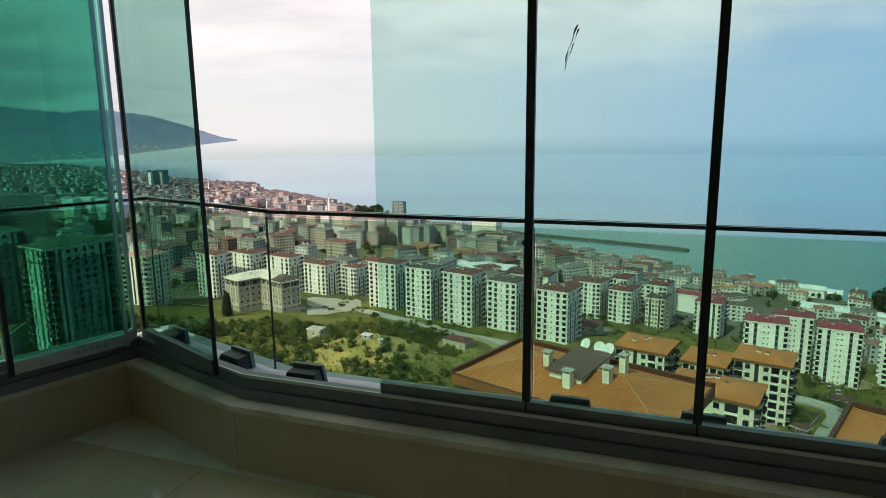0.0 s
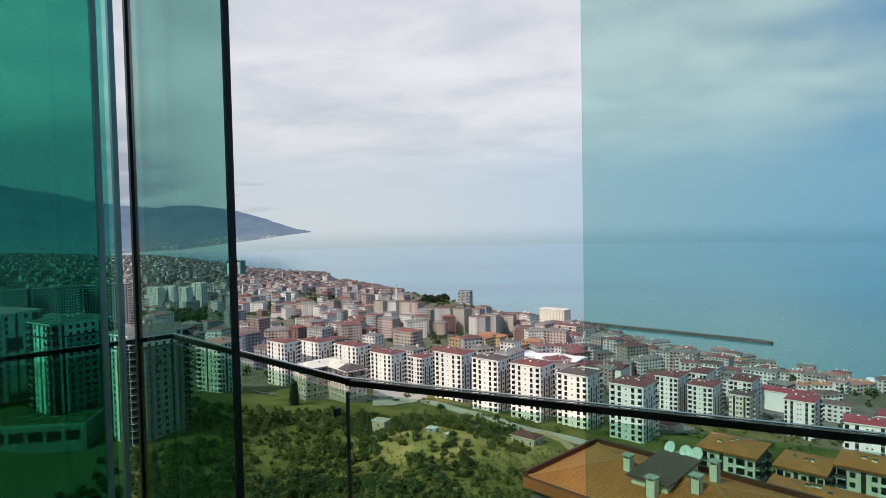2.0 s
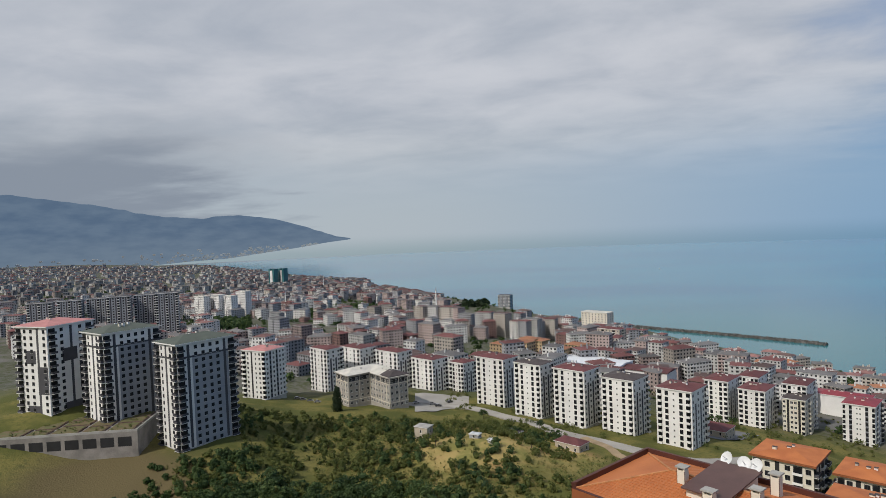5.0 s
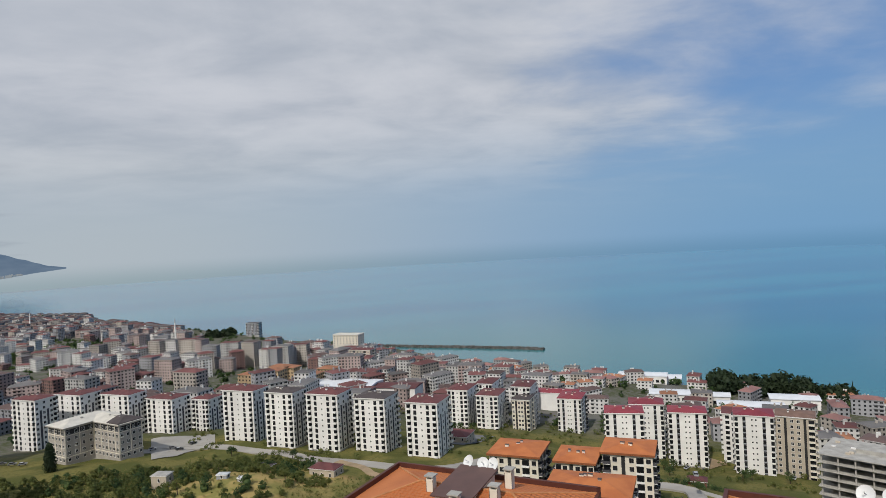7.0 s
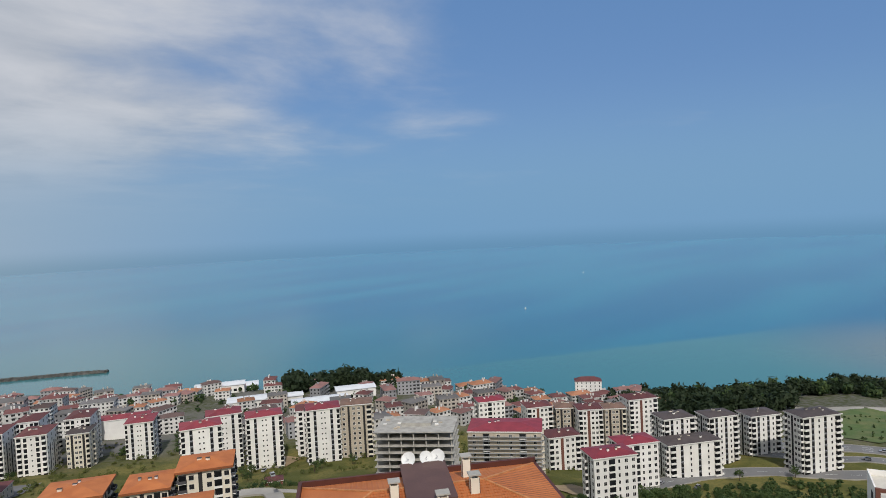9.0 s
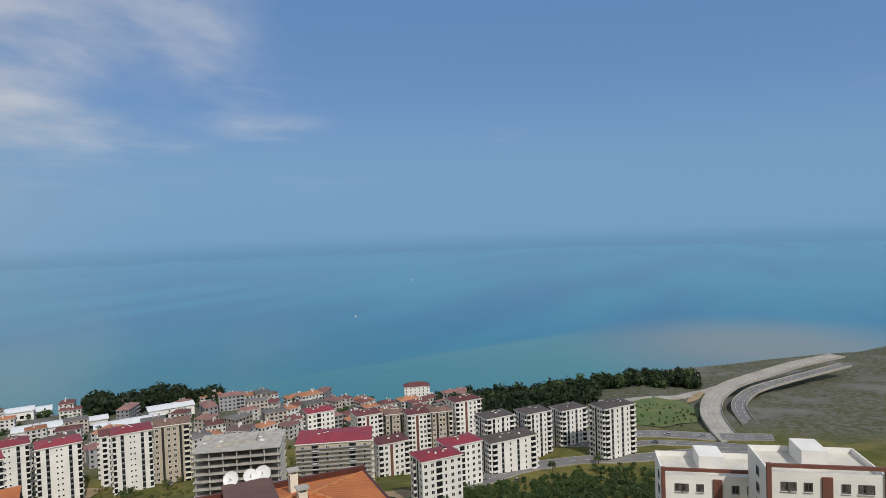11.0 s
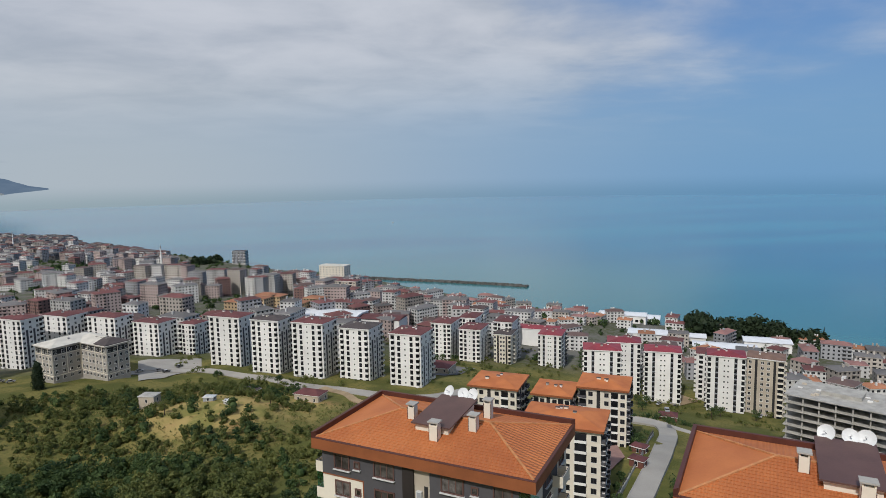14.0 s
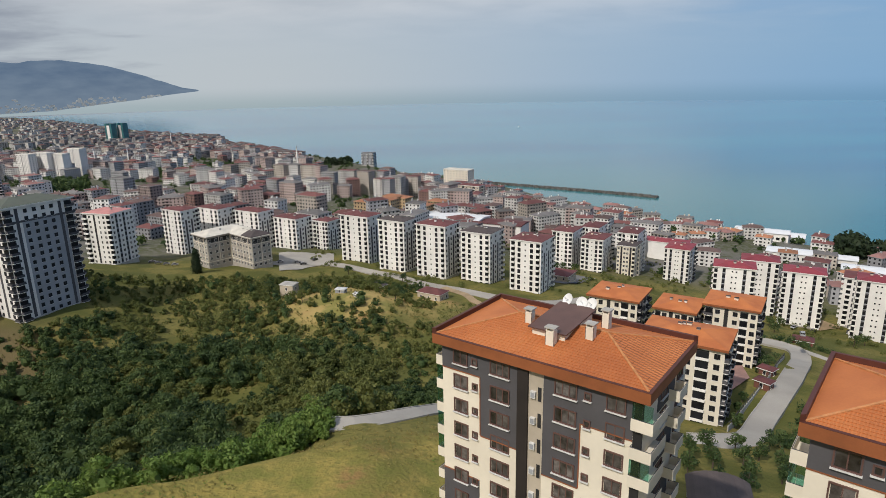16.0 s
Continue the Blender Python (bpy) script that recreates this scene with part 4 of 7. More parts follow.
def near_block(x, y, eave, phi):
    """Ten-storey cream and slate block; local z = 0 is the roof's rim."""
    W, D, H = 23.2, 12.8, 38.0
    top = thing("apartment_building", frame_at(x, y, 165 + eave, phi), "cream and slate-grey apartment block with an orange tiled roof", "building", "near apartment blocks")
    b = Build()
    b.box(0.0, W, 0.0, D, -H, -1.0, CREAM)
    put("wall", b, top, label="cream rendered wall")

    def panel(x0, x1, z0, z1, mat=SLATE, y0=-0.06):
        p = Build()
        p.box(x0, x1, y0, 0.0, z0, z1, mat)
        put("wall_panel", p, top)

    def trim(x0, x1, z0, z1):
        p = Build()
        p.box(x0, x1, -0.09, 0.0, z0, z1, COPPER)
        put("trim", p, top, label="rust-brown trim strip")

    # slate zones between the window columns
    panel(0.0, 9.9, -4.0, -1.05)
    panel(5.2, 9.9, -11.2, -4.0)
    panel(12.9, 17.0, -13.0, -1.05)
    panel(17.0, 22.3, -5.6, -1.05)
    panel(0.0, 5.0, -26.0, -17.2)
    panel(5.0, 9.9, -32.0, -20.2)
    panel(12.9, 17.0, -32.0, -22.0)
    panel(17.0, 22.3, -26.0, -14.6)
    for q in ((0.0, 5.2, -4.12, -4.0), (5.2, 9.9, -11.32, -11.2), (12.9, 17.0, -13.12, -13.0), (17.0, 22.3, -5.72, -5.6), (0, 5.0, -17.2, -17.08), (17, 22.3, -14.6, -14.48), (5.08, 5.2, -11.2, -4.12), (17.0, 17.1, -13.0, -5.72)):
        trim(*q)
    # recess and niche as flat panels; their darkness is put into the colour
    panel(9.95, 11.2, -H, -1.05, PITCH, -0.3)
    panel(11.2, 12.85, -H, -1.05, BEIGE, -0.02)
    for k in range(11):
        z = -4.4 - 3 * k
        a = Build()
        a.box(11.5, 12.1, -0.32, -0.02, z, z + 0.75, LEDGE)
        ac = put("air_conditioner", a, top)
        a = Build()
        a.box(11.58, 12.02, -0.335, -0.32, z + 0.1, z + 0.65, GREY)
        put("fan_grille", a, ac)
        a = Build()
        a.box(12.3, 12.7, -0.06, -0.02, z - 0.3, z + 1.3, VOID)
        put("vent_window", a, top)
    for k in range(11):
        z = -3.1 - 3 * k
        big_window(top, pose(2.55, -0.02 if -17 < z < -4 else -0.08, z), 1.7, 1.45, 2)
        big_window(top, pose(7.7, -0.08 if z > -11 or z < -20 else -0.02, z), 2.2, 1.45, 3)
        big_window(top, pose(15.4, -0.08 if z > -13 or z < -22 else -0.02, z), 2.2, 1.45, 3)
        big_window(top, pose(20.6, -0.08 if z > -5.6 or z < -14.6 else -0.02, z), 1.7, 1.45, 2)
        for x0 in (4.45, 17.75):
            big_window(top, pose(x0, -0.02 if x0 < 5 and -17 < z < -4 else -0.08, z + 0.35), 0.5, 0.6, 1)
        corner_balcony(top, pose(-1.25, 0.4, z - 1.0), 1.3, 3.4, k in (2, 3) or k % 3 == 1)
        corner_balcony(top, pose(22.2, -0.5, z - 1.0), 2.1, 4.2, k % 2 == 0)
        # dark sheet on the solid wall, painted for the balcony's shade
        sv = Build()
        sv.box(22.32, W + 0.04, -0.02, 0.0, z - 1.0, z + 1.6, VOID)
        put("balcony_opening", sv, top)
        for y0 in (5.6, 10.6):
            big_window(top, pose(W + 0.02, y0, z, 0, 0, 90), 1.6, 1.45, 2)
        if k % 2 == 0:
            pa = Build()
            pa.box(W, W + 0.05, 3.9, 9.0, z - 1.2, z + 1.8, SLATE)
            put("wall_panel", pa, top)
        corner_balcony(top, pose(W + 1.15, 7.2, z - 1.0, 0, 0, 90), 2.6, 1.15, False)
        big_window(top, pose(-0.02, 6.5, z, 0, 0, -90), 1.6, 1.45, 2)
        big_window(top, pose(-0.02, 10.0, z, 0, 0, -90), 1.6, 1.45, 2)
    # roof: fascia, rim, slopes, ridges
    o = 0.8
    ring_out = [(-o, -o), (W + o, -o), (W + o, D + o), (-o, D + o)]
    ring_in = [(-o + 0.35, -o + 0.35), (W + o - 0.35, -o + 0.35), (W + o - 0.35, D + o - 0.35), (-o + 0.35, D + o - 0.35)]
    for k in range(4):
        k2 = (k + 1) % 4
        q = [ring_out[k], ring_out[k2], ring_in[k2], ring_in[k]]
        f = Build()
        f.hull([(p[0], p[1], -1.15) for p in q], [(p[0], p[1], 0.0) for p in q], COPPER)
        put("fascia", f, top, label="broad rust-brown fascia board")
        f = Build()
        # the rim stands high at the back and on one end, low along the front
        hi = 0.62 if k in (2, 3) else 0.05
        f.hull([(p[0], p[1], 0.004) for p in q], [(p[0], p[1], hi) for p in q], GUTTER)
        put("gutter", f, top)
    s = Build()
    s.hull([(p[0], p[1], -1.1) for p in ring_in], [(p[0], p[1], -1.0) for p in ring_in], WHITE)
    put("soffit", s, top)
    A = [Vector((p[0], p[1], 0.02)) for p in ring_in]
    rise, k = 1.75, (D + 2 * o - 0.7) / 2
    r0, r1 = Vector((A[0].x + k, D / 2, rise)), Vector((A[1].x - k, D / 2, rise))
    put("roof_slope", tiled_slope(A[0], A[1], r1, r0, TILE_X), top)
    put("roof_slope", tiled_slope(A[1], A[2], r1, r1, TILE_Y), top)
    put("roof_slope", tiled_slope(A[2], A[3], r0, r1, TILE_X), top)
    put("roof_slope", tiled_slope(A[3], A[0], r0, r0, ORANGE, 1.2, 0.01), top)
    for a, c in ((A[0], r0), (A[1], r1), (A[2], r1), (A[3], r0), (r0, r1)):
        rb = Build()
        rb.bar(a + Vector((0, 0, 0.06)), c + Vector((0, 0, 0.06)), 0.22, 0.06, RIDGE)
        put("ridge_cap", rb, top)
    # stair head with a lean-to roof, chimneys and dishes
    x0, x1, y0, y1 = 9.6, 13.4, 3.4, 10.2
    s = Build()
    s.hull([(x0, y0, 0.0), (x1, y0, 0.0), (x1, y1, 0.0), (x0, y1, 0.0)], [(x0, y0, 1.8), (x1, y0, 1.8), (x1, y1, 2.3), (x0, y1, 2.3)], CREAM)
    head = put("stair_head", s, top, label="cream stair head on the roof")
    s = Build()
    e = 0.35
    s.hull([(x0 - e, y0 - 0.4, 1.78), (x1 + e, y0 - 0.4, 1.78), (x1 + e, y1 + 0.3, 2.32), (x0 - e, y1 + 0.3, 2.32)], [(x0 - e, y0 - 0.4, 1.92), (x1 + e, y0 - 0.4, 1.92), (x1 + e, y1 + 0.3, 2.46), (x0 - e, y1 + 0.3, 2.46)], BROWNSHEET)
    put("lean_to_roof", s, head, label="dark brown sheet roof")
    chimney(top, 12.3, 2.55, -0.2, 2.3, 0.95, 0.8)
    chimney(top, 8.3, 5.2, 0.8, 2.7, 0.8, 0.8)
    chimney(top, 15.6, 4.9, 0.8, 2.7, 0.85, 0.8)
    chimney(top, 15.6, 9.0, 1.0, 2.9, 0.8, 0.8)
    for dx, dr in ((10.2, 0.72), (11.9, 0.66), (13.1, 0.74)):
        dish(top, dx, 10.75, 2.75, dr, random.Random(int(dx * 10)).uniform(150, 190))
    return top


_c, _s = math.cos(radians(40)), math.sin(radians(40))
block = near_block(EYE.x + 1.54 + 0.8 * (_c + _s), EYE.y + 65.0 + 0.8 * (_c - _s), -27.3, 40)
copy_thing(block, frame_at(EYE.x + 28.6 + 0.8 * (_c + _s), EYE.y + 40.6 + 0.8 * (_c - _s), 165 - 25.4, 42))


# ---- balcony ----
def bz(x, y, z):
    return Vector((x, y, BASE + z))


UB = Vector((0.9435, -0.3314, 0))
NB = Vector((0.3314, 0.9435, 0))
G_, P1, P2 = Vector((0.405, 0.508, 0)), Vector((-0.384, 0.77, 0)), Vector((-0.94, 1.272, 0))
BEND, CORNER = Vector((-0.22, 0.727, 0)), Vector((-0.97, 1.30, 0))
UA = (BEND - CORNER).normalized()
UC = Vector((-0.62, -0.786, 0)).normalized()
NA, NC = Vector((-UA.y, UA.x, 0)), Vector((UC.y, -UC.x, 0))
ENDB, ENDC = G_ + UB * 3.1, CORNER + UC * 3.6
GLASS_LOW, GLASS_TOP, FLOOR, CEIL = -1.105, 1.02, -1.55, 1.10


def at(v, z):
    return Vector((v.x, v.y, BASE + z))


screen = thing("folding_glass_screen", Matrix.Identity(4), "frameless folding glass screen with one open bay", "balcony glazing")


def pane(name, a, b_, z0, z1, mat, thick=0.008, label="clear sea-green glass pane in a folding balcony screen"):
    p = Build()
    p.bar(at(a, z0), at(b_, z0), thick, z1 - z0, mat, 0.0)
    ob = put(name, p, screen)
    ob.visible_shadow = False
    return tagged(ob, label)


def post(parent, v, z0, z1, wide, deep, u, mat):
    p = Build()
    p.bar(at(v - u * wide / 2, z0), at(v + u * wide / 2, z0), deep, z1 - z0, mat, 0.0)
    return put("profile", p, parent)


def shoe(parent, a, b_, mat, z=GLASS_LOW, h=0.05, wide=0.03):
    p = Build()
    p.bar(at(a, z - 0.012), at(b_, z - 0.012), wide, h, mat, 0.0)
    return put("bottom_profile", p, parent)


# front run: fixed panes from the opening onwards
for i in range(5):
    a, e = G_ + UB * (0.608 * i + (0.0 if i == 0 else 0.004)), G_ + UB * (0.608 * (i + 1) - 0.004)
    g = pane("glass_pane", a, e, GLASS_LOW, GLASS_TOP, GLASS1)
    shoe(g, a, e, ALUDARK)
    if i:
        post(g, a - UB * 0.004, GLASS_LOW - 0.03, GLASS_TOP, 0.03, 0.022, UB, BLACK)
    if i == 1:
        rnd = random.Random(5)
        for k in range(16):
            sm = Build()
            f = rnd.random() ** 1.4
            u0, z0 = 0.148 - 0.03 * f + rnd.uniform(-0.006, 0.006), 0.292 - 0.11 * f
            ln, w_ = rnd.uniform(0.015, 0.05), UB * rnd.uniform(0.002, 0.009) * (1.1 - 0.6 * f)
            p0, p1 = a + UB * u0, a + UB * (u0 - ln * 0.25)
            off = -NB * (0.006 + 0.0002 * k)
            sm.face([at(p0 + off, z0), at(p0 + off + w_, z0 + 0.006), at(p1 + off + w_ * 0.6, z0 - ln * 0.6), at(p1 + off, z0 - ln)], SMEAR)
            put("dirt_smear", sm, g, label="dark dried dirt smear")
# the pane that stands ajar beside the opening
g = pane("glass_pane", P2, P1, GLASS_LOW, GLASS_TOP, GLASS2, label="tinted glass pane standing ajar beside the opening")
ud = (P1 - P2).normalized()
shoe(g, P2 + ud * 0.03, P1, ALUDARK, h=0.055, wide=0.035)
post(g, P1 + ud * 0.008, GLASS_LOW - 0.03, GLASS_TOP, 0.014, 0.014, ud, BLACK)
post(g, P2 - ud * 0.004, GLASS_LOW - 0.03, GLASS_TOP, 0.022, 0.018, ud, BLACK)
# folded panes stacked along the side
for k in range(3):
    a = CORNER + UC * (0.05 + 0.035 * k) - NC * (0.02 + 0.032 * k)
    e = CORNER + UC * (0.60 + 0.02 * k) - NC * (0.02 + 0.032 * k)
    g = pane("glass_pane", a, e, GLASS_LOW, GLASS_TOP, GLASS3, label="green glass pane folded back against others")
    shoe(g, a, e, ALU, h=0.06, wide=0.02)
    if k in (0, 2):
        post(g, a, GLASS_LOW - 0.02, GLASS_TOP, 0.016, 0.02, UC, ALU)
    if k == 2:
        post(g, e, GLASS_LOW - 0.02, GLASS_TOP, 0.02, 0.024, UC, BLACK)
        sh_ = Build()
        for j in range(5):
            c0 = a + UC * (0.10 + 0.033 * j) - NC * 0.0115
            sh_.bar(at(c0, GLASS_LOW + 0.006), at(c0 + UC * 0.02, GLASS_LOW + 0.006), 0.002, 0.022, GREY, 0.0)
        put("maker_mark", sh_, g)
for i in range(1, 5):
    a, e = CORNER + UC * (0.62 + 0.61 * (i - 1)), CORNER + UC * (0.62 + 0.61 * i - 0.008)
    g = pane("glass_pane", a, e, GLASS_LOW, GLASS_TOP, GLASS3)
    shoe(g, a, e, ALU)
    post(g, a, GLASS_LOW - 0.03, GLASS_TOP, 0.022, 0.022, UC, BLACK)


def mitred(name, inner, outer, z0, z1, mat, path):
    """A strip of section inner..outer metres beside a bent line of points with outward normals; one piece a run."""
    obs = []
    for (a, b_, n) in path:
        p = Build()
        q = [at(a[0], 0), at(b_[0], 0), at(b_[1], 0), at(a[1], 0)]
        p.hull([(v.x, v.y, BASE + z0) for v in q], [(v.x, v.y, BASE + z1) for v in q], mat)
        obs.append(put(name, p))
    return obs


def meet(p, u, q, v):
    """Where two plan lines cross."""
    d = u.x * v.y - u.y * v.x
    k = ((q.x - p.x) * v.y - (q.y - p.y) * v.x) / d
    return p + u * k


def runs(inner, outer, side=0.0):
    """Three runs of a strip; distances grow outwards from the glass line."""
    out = []
    for off in (inner, outer):
        o_ = off + side if off < 0 else off
        c = [ENDC + NC * o_, meet(CORNER + NC * o_, UC, CORNER + NA * off, UA), meet(CORNER + NA * off, UA, G_ + NB * off, UB), ENDB + NB * off]
        out.append(c)
    i, o = out
    return [((i[k], o[k]), (i[k + 1], o[k + 1]), None) for k in range(3)]


for ob in mitred("trim_track", -0.035, 0.035, -1.165, -1.118, ALUDARK, runs(-0.035, 0.035)):
    tagged(ob, "grey aluminium sliding track along the parapet", kind="structure")
for ob in mitred("trim_track_lip", -0.035, -0.028, -1.118, -1.104, ALU, runs(-0.035, -0.028)):
    tagged(ob, "bright lip of the aluminium track", kind="structure")
for ob in mitred("trim_track_seat", -0.05, 0.05, -1.215, -1.167, ALUDARK, runs(-0.05, 0.05)):
    tagged(ob, "grey aluminium track seat", kind="structure")
for ob in mitred("trim_sill", -0.125, 0.05, -1.245, -1.217, MARBLE, runs(-0.125, 0.05, 0.085)):
    tagged(ob, "worn stone sill on the low parapet", kind="structure")
for ob in mitred("wall_parapet", -0.09, 0.05, -2.0, -1.247, GROUT, runs(-0.09, 0.05, 0.075)):
    tagged(ob, "low balcony parapet behind taupe tiles", kind="structure")
for ob in mitred("trim_ledge", 0.052, 0.30, -1.30, -1.19, LEDGE, runs(0.052, 0.30)):
    tagged(ob, "white outer ledge below the glass rail", kind="structure")
for ob in mitred("wall_outer", 0.06, 0.28, -4.0, -1.302, WHITE, runs(0.06, 0.28)):
    tagged(ob, "white balcony edge wall", kind="structure")
for ob in mitred("trim_head", -0.035, 0.035, GLASS_TOP + 0.002, CEIL - 0.002, ALUDARK, runs(-0.035, 0.035)):
    tagged(ob, "grey aluminium head track", kind="structure")
# taupe tiles on the parapet's inner face, joints left open
PARAPET = bpy.data.objects["wall_parapet"]
tile_runs = runs(-0.0935, -0.0905, 0.075)
for idx, (a, b_, _) in enumerate(tile_runs):
    p, q = a[0], b_[0]
    u = (q - p).normalized()
    n = Vector((-u.y, u.x, 0))
    if n.dot(a[1] - a[0]) < 0:
        n = -n
    L_ = (q - p).length
    start = {0: 0.55, 1: 9.0, 2: 0.03}[idx]
    cuts = [0.0] + [start + 0.61 * k for k in range(12) if start + 0.61 * k < L_ - 0.05] + [L_]
    par = bpy.data.objects["wall_parapet" + ("" if idx == 0 else ".%03d" % idx)]
    for c0, c1 in zip(cuts, cuts[1:]):
        t = Build()
        s0, s1 = p + u * (c0 + 0.002), p + u * (c1 - 0.002)
        t.hull([at(s0, FLOOR + 0.01), at(s1, FLOOR + 0.01), at(s1 + n * 0.0028, FLOOR + 0.01), at(s0 + n * 0.0028, FLOOR + 0.01)], [at(s0, -1.249), at(s1, -1.249), at(s1 + n * 0.0028, -1.249), at(s0 + n * 0.0028, -1.249)], TILE)
        put("tile", t, par)
# glass rail outside: dark top bar, panes, clamps
ROFF = 0.207
rc = [ENDC + NC * ROFF, meet(CORNER + NC * ROFF, UC, CORNER + NA * ROFF, UA), Vector((-0.15, 0.923, 0)), ENDB + NB * ROFF]
rail = thing("glass_railing", Matrix.Identity(4), "frameless glass railing with a slim dark top bar", "railing")
for k in range(3):
    a, b_ = rc[k], rc[k + 1]
    u = (b_ - a).normalized()
    r = Build()
    r.bar(at(a - u * 0.006, -0.404), at(b_ + u * 0.006, -0.401), 0.010, 0.0075, BLACK)
    put("top_bar", r, rail)
    r = Build()
    r.bar(at(a, -0.3905), at(b_, -0.3923), 0.009, 0.0012, ALU)
    put("bar_cap", r, rail)
    n = max(1, round((b_ - a).length / 1.25))
    for j in range(n):
        s0, s1 = a.lerp(b_, j / n) + u * 0.004, a.lerp(b_, (j + 1) / n) - u * 0.004
        g = Build()
        g.bar(at(s0, -1.17), at(s1, -1.17), 0.01, 0.742, RAILGLASS, 0.0)
        go = put("rail_glass", g, rail)
        go.visible_shadow = False
        e = Build()
        e.bar(at(s1, -1.17), at(s1 + u * 0.0025, -1.17), 0.0105, 0.742, BLACK, 0.0)
        put("edge_seal", e, rail)
        q = Build()
        c0 = s1 - u * 0.05
        q.bar(at(c0, -0.49), at(c0 + u * 0.010, -0.49), 0.018, 0.010, BLACK)
        put("clip", q, rail)
nn = NB * 0.12


def clamp(p, u):
    o = thing("rail_clamp", pose(p.x, p.y, BASE - 1.19, 0, 0, math.degrees(math.atan2(u.y, u.x))), "black cast clamp that holds the rail glass", "clamp", "rail clamps")
    b = Build()
    b.hull([(-0.09, -0.045, 0), (0.09, -0.045, 0), (0.09, 0.03, 0), (-0.09, 0.03, 0)], [(-0.07, -0.03, 0.06), (0.07, -0.03, 0.06), (0.07, 0.03, 0.066), (-0.07, 0.03, 0.066)], BLACK)
    put("body", b, o)
    b = Build()
    b.hull([(-0.095, 0.034, 0), (0.095, 0.034, 0), (0.095, 0.055, 0), (-0.095, 0.055, 0)], [(-0.075, 0.034, 0.082), (0.075, 0.034, 0.082), (0.075, 0.055, 0.082), (-0.075, 0.055, 0.082)], ALUDARK)
    put("cap", b, o)


for d_ in (-0.46, 0.75, 1.25, 1.9):
    clamp(G_ + UB * d_ + NB * 0.135, UB)
for d_ in (0.05, 0.64):
    clamp(CORNER + UA * d_ + NA * 0.135, UA)
# floor, ceiling, walls behind
back = -3.2
f0 = [ENDC, CORNER, BEND, ENDB, ENDB - NB * 3.6, ENDC + Vector((0.6, -1.6, 0))]
b = Build()
b.hull([at(v, FLOOR - 0.3) for v in f0], [at(v, FLOOR - 0.004) for v in f0], GROUT)
floor = tagged(put("floor", b), "polished beige balcony floor tiles", kind="structure")
ux, uy = UB, -NB
for i in range(-3, 7):
    for j in range(0, 7):
        t = Build()
        p = G_ + ux * (0.6 * i - 0.25) + uy * (0.105 + 0.6 * j)
        t.hull([at(p + ux * a_ + uy * c_, FLOOR - 0.0035) for a_, c_ in ((0.001, 0.001), (0.599, 0.001), (0.599, 0.599), (0.001, 0.599))], [at(p + ux * a_ + uy * c_, FLOOR) for a_, c_ in ((0.0015, 0.0015), (0.5985, 0.0015), (0.5985, 0.5985), (0.0015, 0.5985))], FLOORTILE)
        put("tile", t, floor)
b = Build()
b.hull([at(v, CEIL) for v in f0], [at(v, CEIL + 0.3) for v in f0], WHITE)
tagged(put("ceiling", b), "plain white balcony ceiling", kind="structure")
b = Build()
b.bar(at(ENDB - NB * 3.5 + UB * 0.4, FLOOR - 0.3), at(f0[5] - NB * 0.1, FLOOR - 0.3), 0.3, CEIL - FLOOR + 0.6, CREAM, 0.0)
tagged(put("wall_back", b), "plain cream wall behind the balcony", kind="structure")
b = Build()
b.bar(at(ENDB + UB * 0.1 + NB * 0.2, FLOOR - 0.3), at(ENDB + UB * 0.1 - NB * 3.6, FLOOR - 0.3), 0.2, CEIL - FLOOR + 0.6, CREAM, 0.0)
tagged(put("wall_side", b), "plain cream wall at the balcony's end", kind="structure")
b = Build()
b.bar(at(ENDC + NC * 0.2 + UC * 0.1, FLOOR - 0.3), at(f0[5] + UC * 0.2, FLOOR - 0.3), 0.2, CEIL - FLOOR + 0.6, CREAM, 0.0)
tagged(put("wall_side", b), "plain cream wall at the balcony's end", kind="structure")
# the rest of the home block, below and above
b = Build()
b.hull([at(v, -70) for v in (f0[3], f0[4], f0[5], f0[0])], [at(v, FLOOR - 0.31) for v in (f0[3], f0[4], f0[5], f0[0])], WHITE)
tagged(put("wall_home_block", b), "white wall of the tall block below the balcony", kind="structure")
b = Build()
q = [ENDB + UB * 6 - NB * 3.7, ENDC + UC * 3 - NC * 2 - NB * 2, ENDC - NB * 16, ENDB + UB * 6 - NB * 16]
b.hull([at(v, -70) for v in q], [at(v, 14) for v in q], WHITE)
tagged(put("wall_home_block", b), "white wall of the tall block behind the balcony", kind="structure")


# ---- roads and yards ----
def drape(x, y, lift):
    return Vector((x, y, ground_z(x, y) + lift))


def smooth_line(pts, step=5.0):
    """Evenly spaced points along a rounded line through plan points."""
    P = [Vector((p[0], p[1], 0)) for p in pts]
    P = [P[0] * 2 - P[1]] + P + [P[-1] * 2 - P[-2]]
    out = []
    for i in range(1, len(P) - 2):
        n = max(2, int((P[i + 1] - P[i]).length / step))
        for k in range(n):
            t = k / n
            a, b_, c, d = P[i - 1], P[i], P[i + 1], P[i + 2]
            out.append(0.5 * ((2 * b_) + (c - a) * t + (2 * a - 5 * b_ + 4 * c - d) * t * t + (3 * b_ - a - 3 * c + d) * t * t * t))
    return out + [P[-2]]


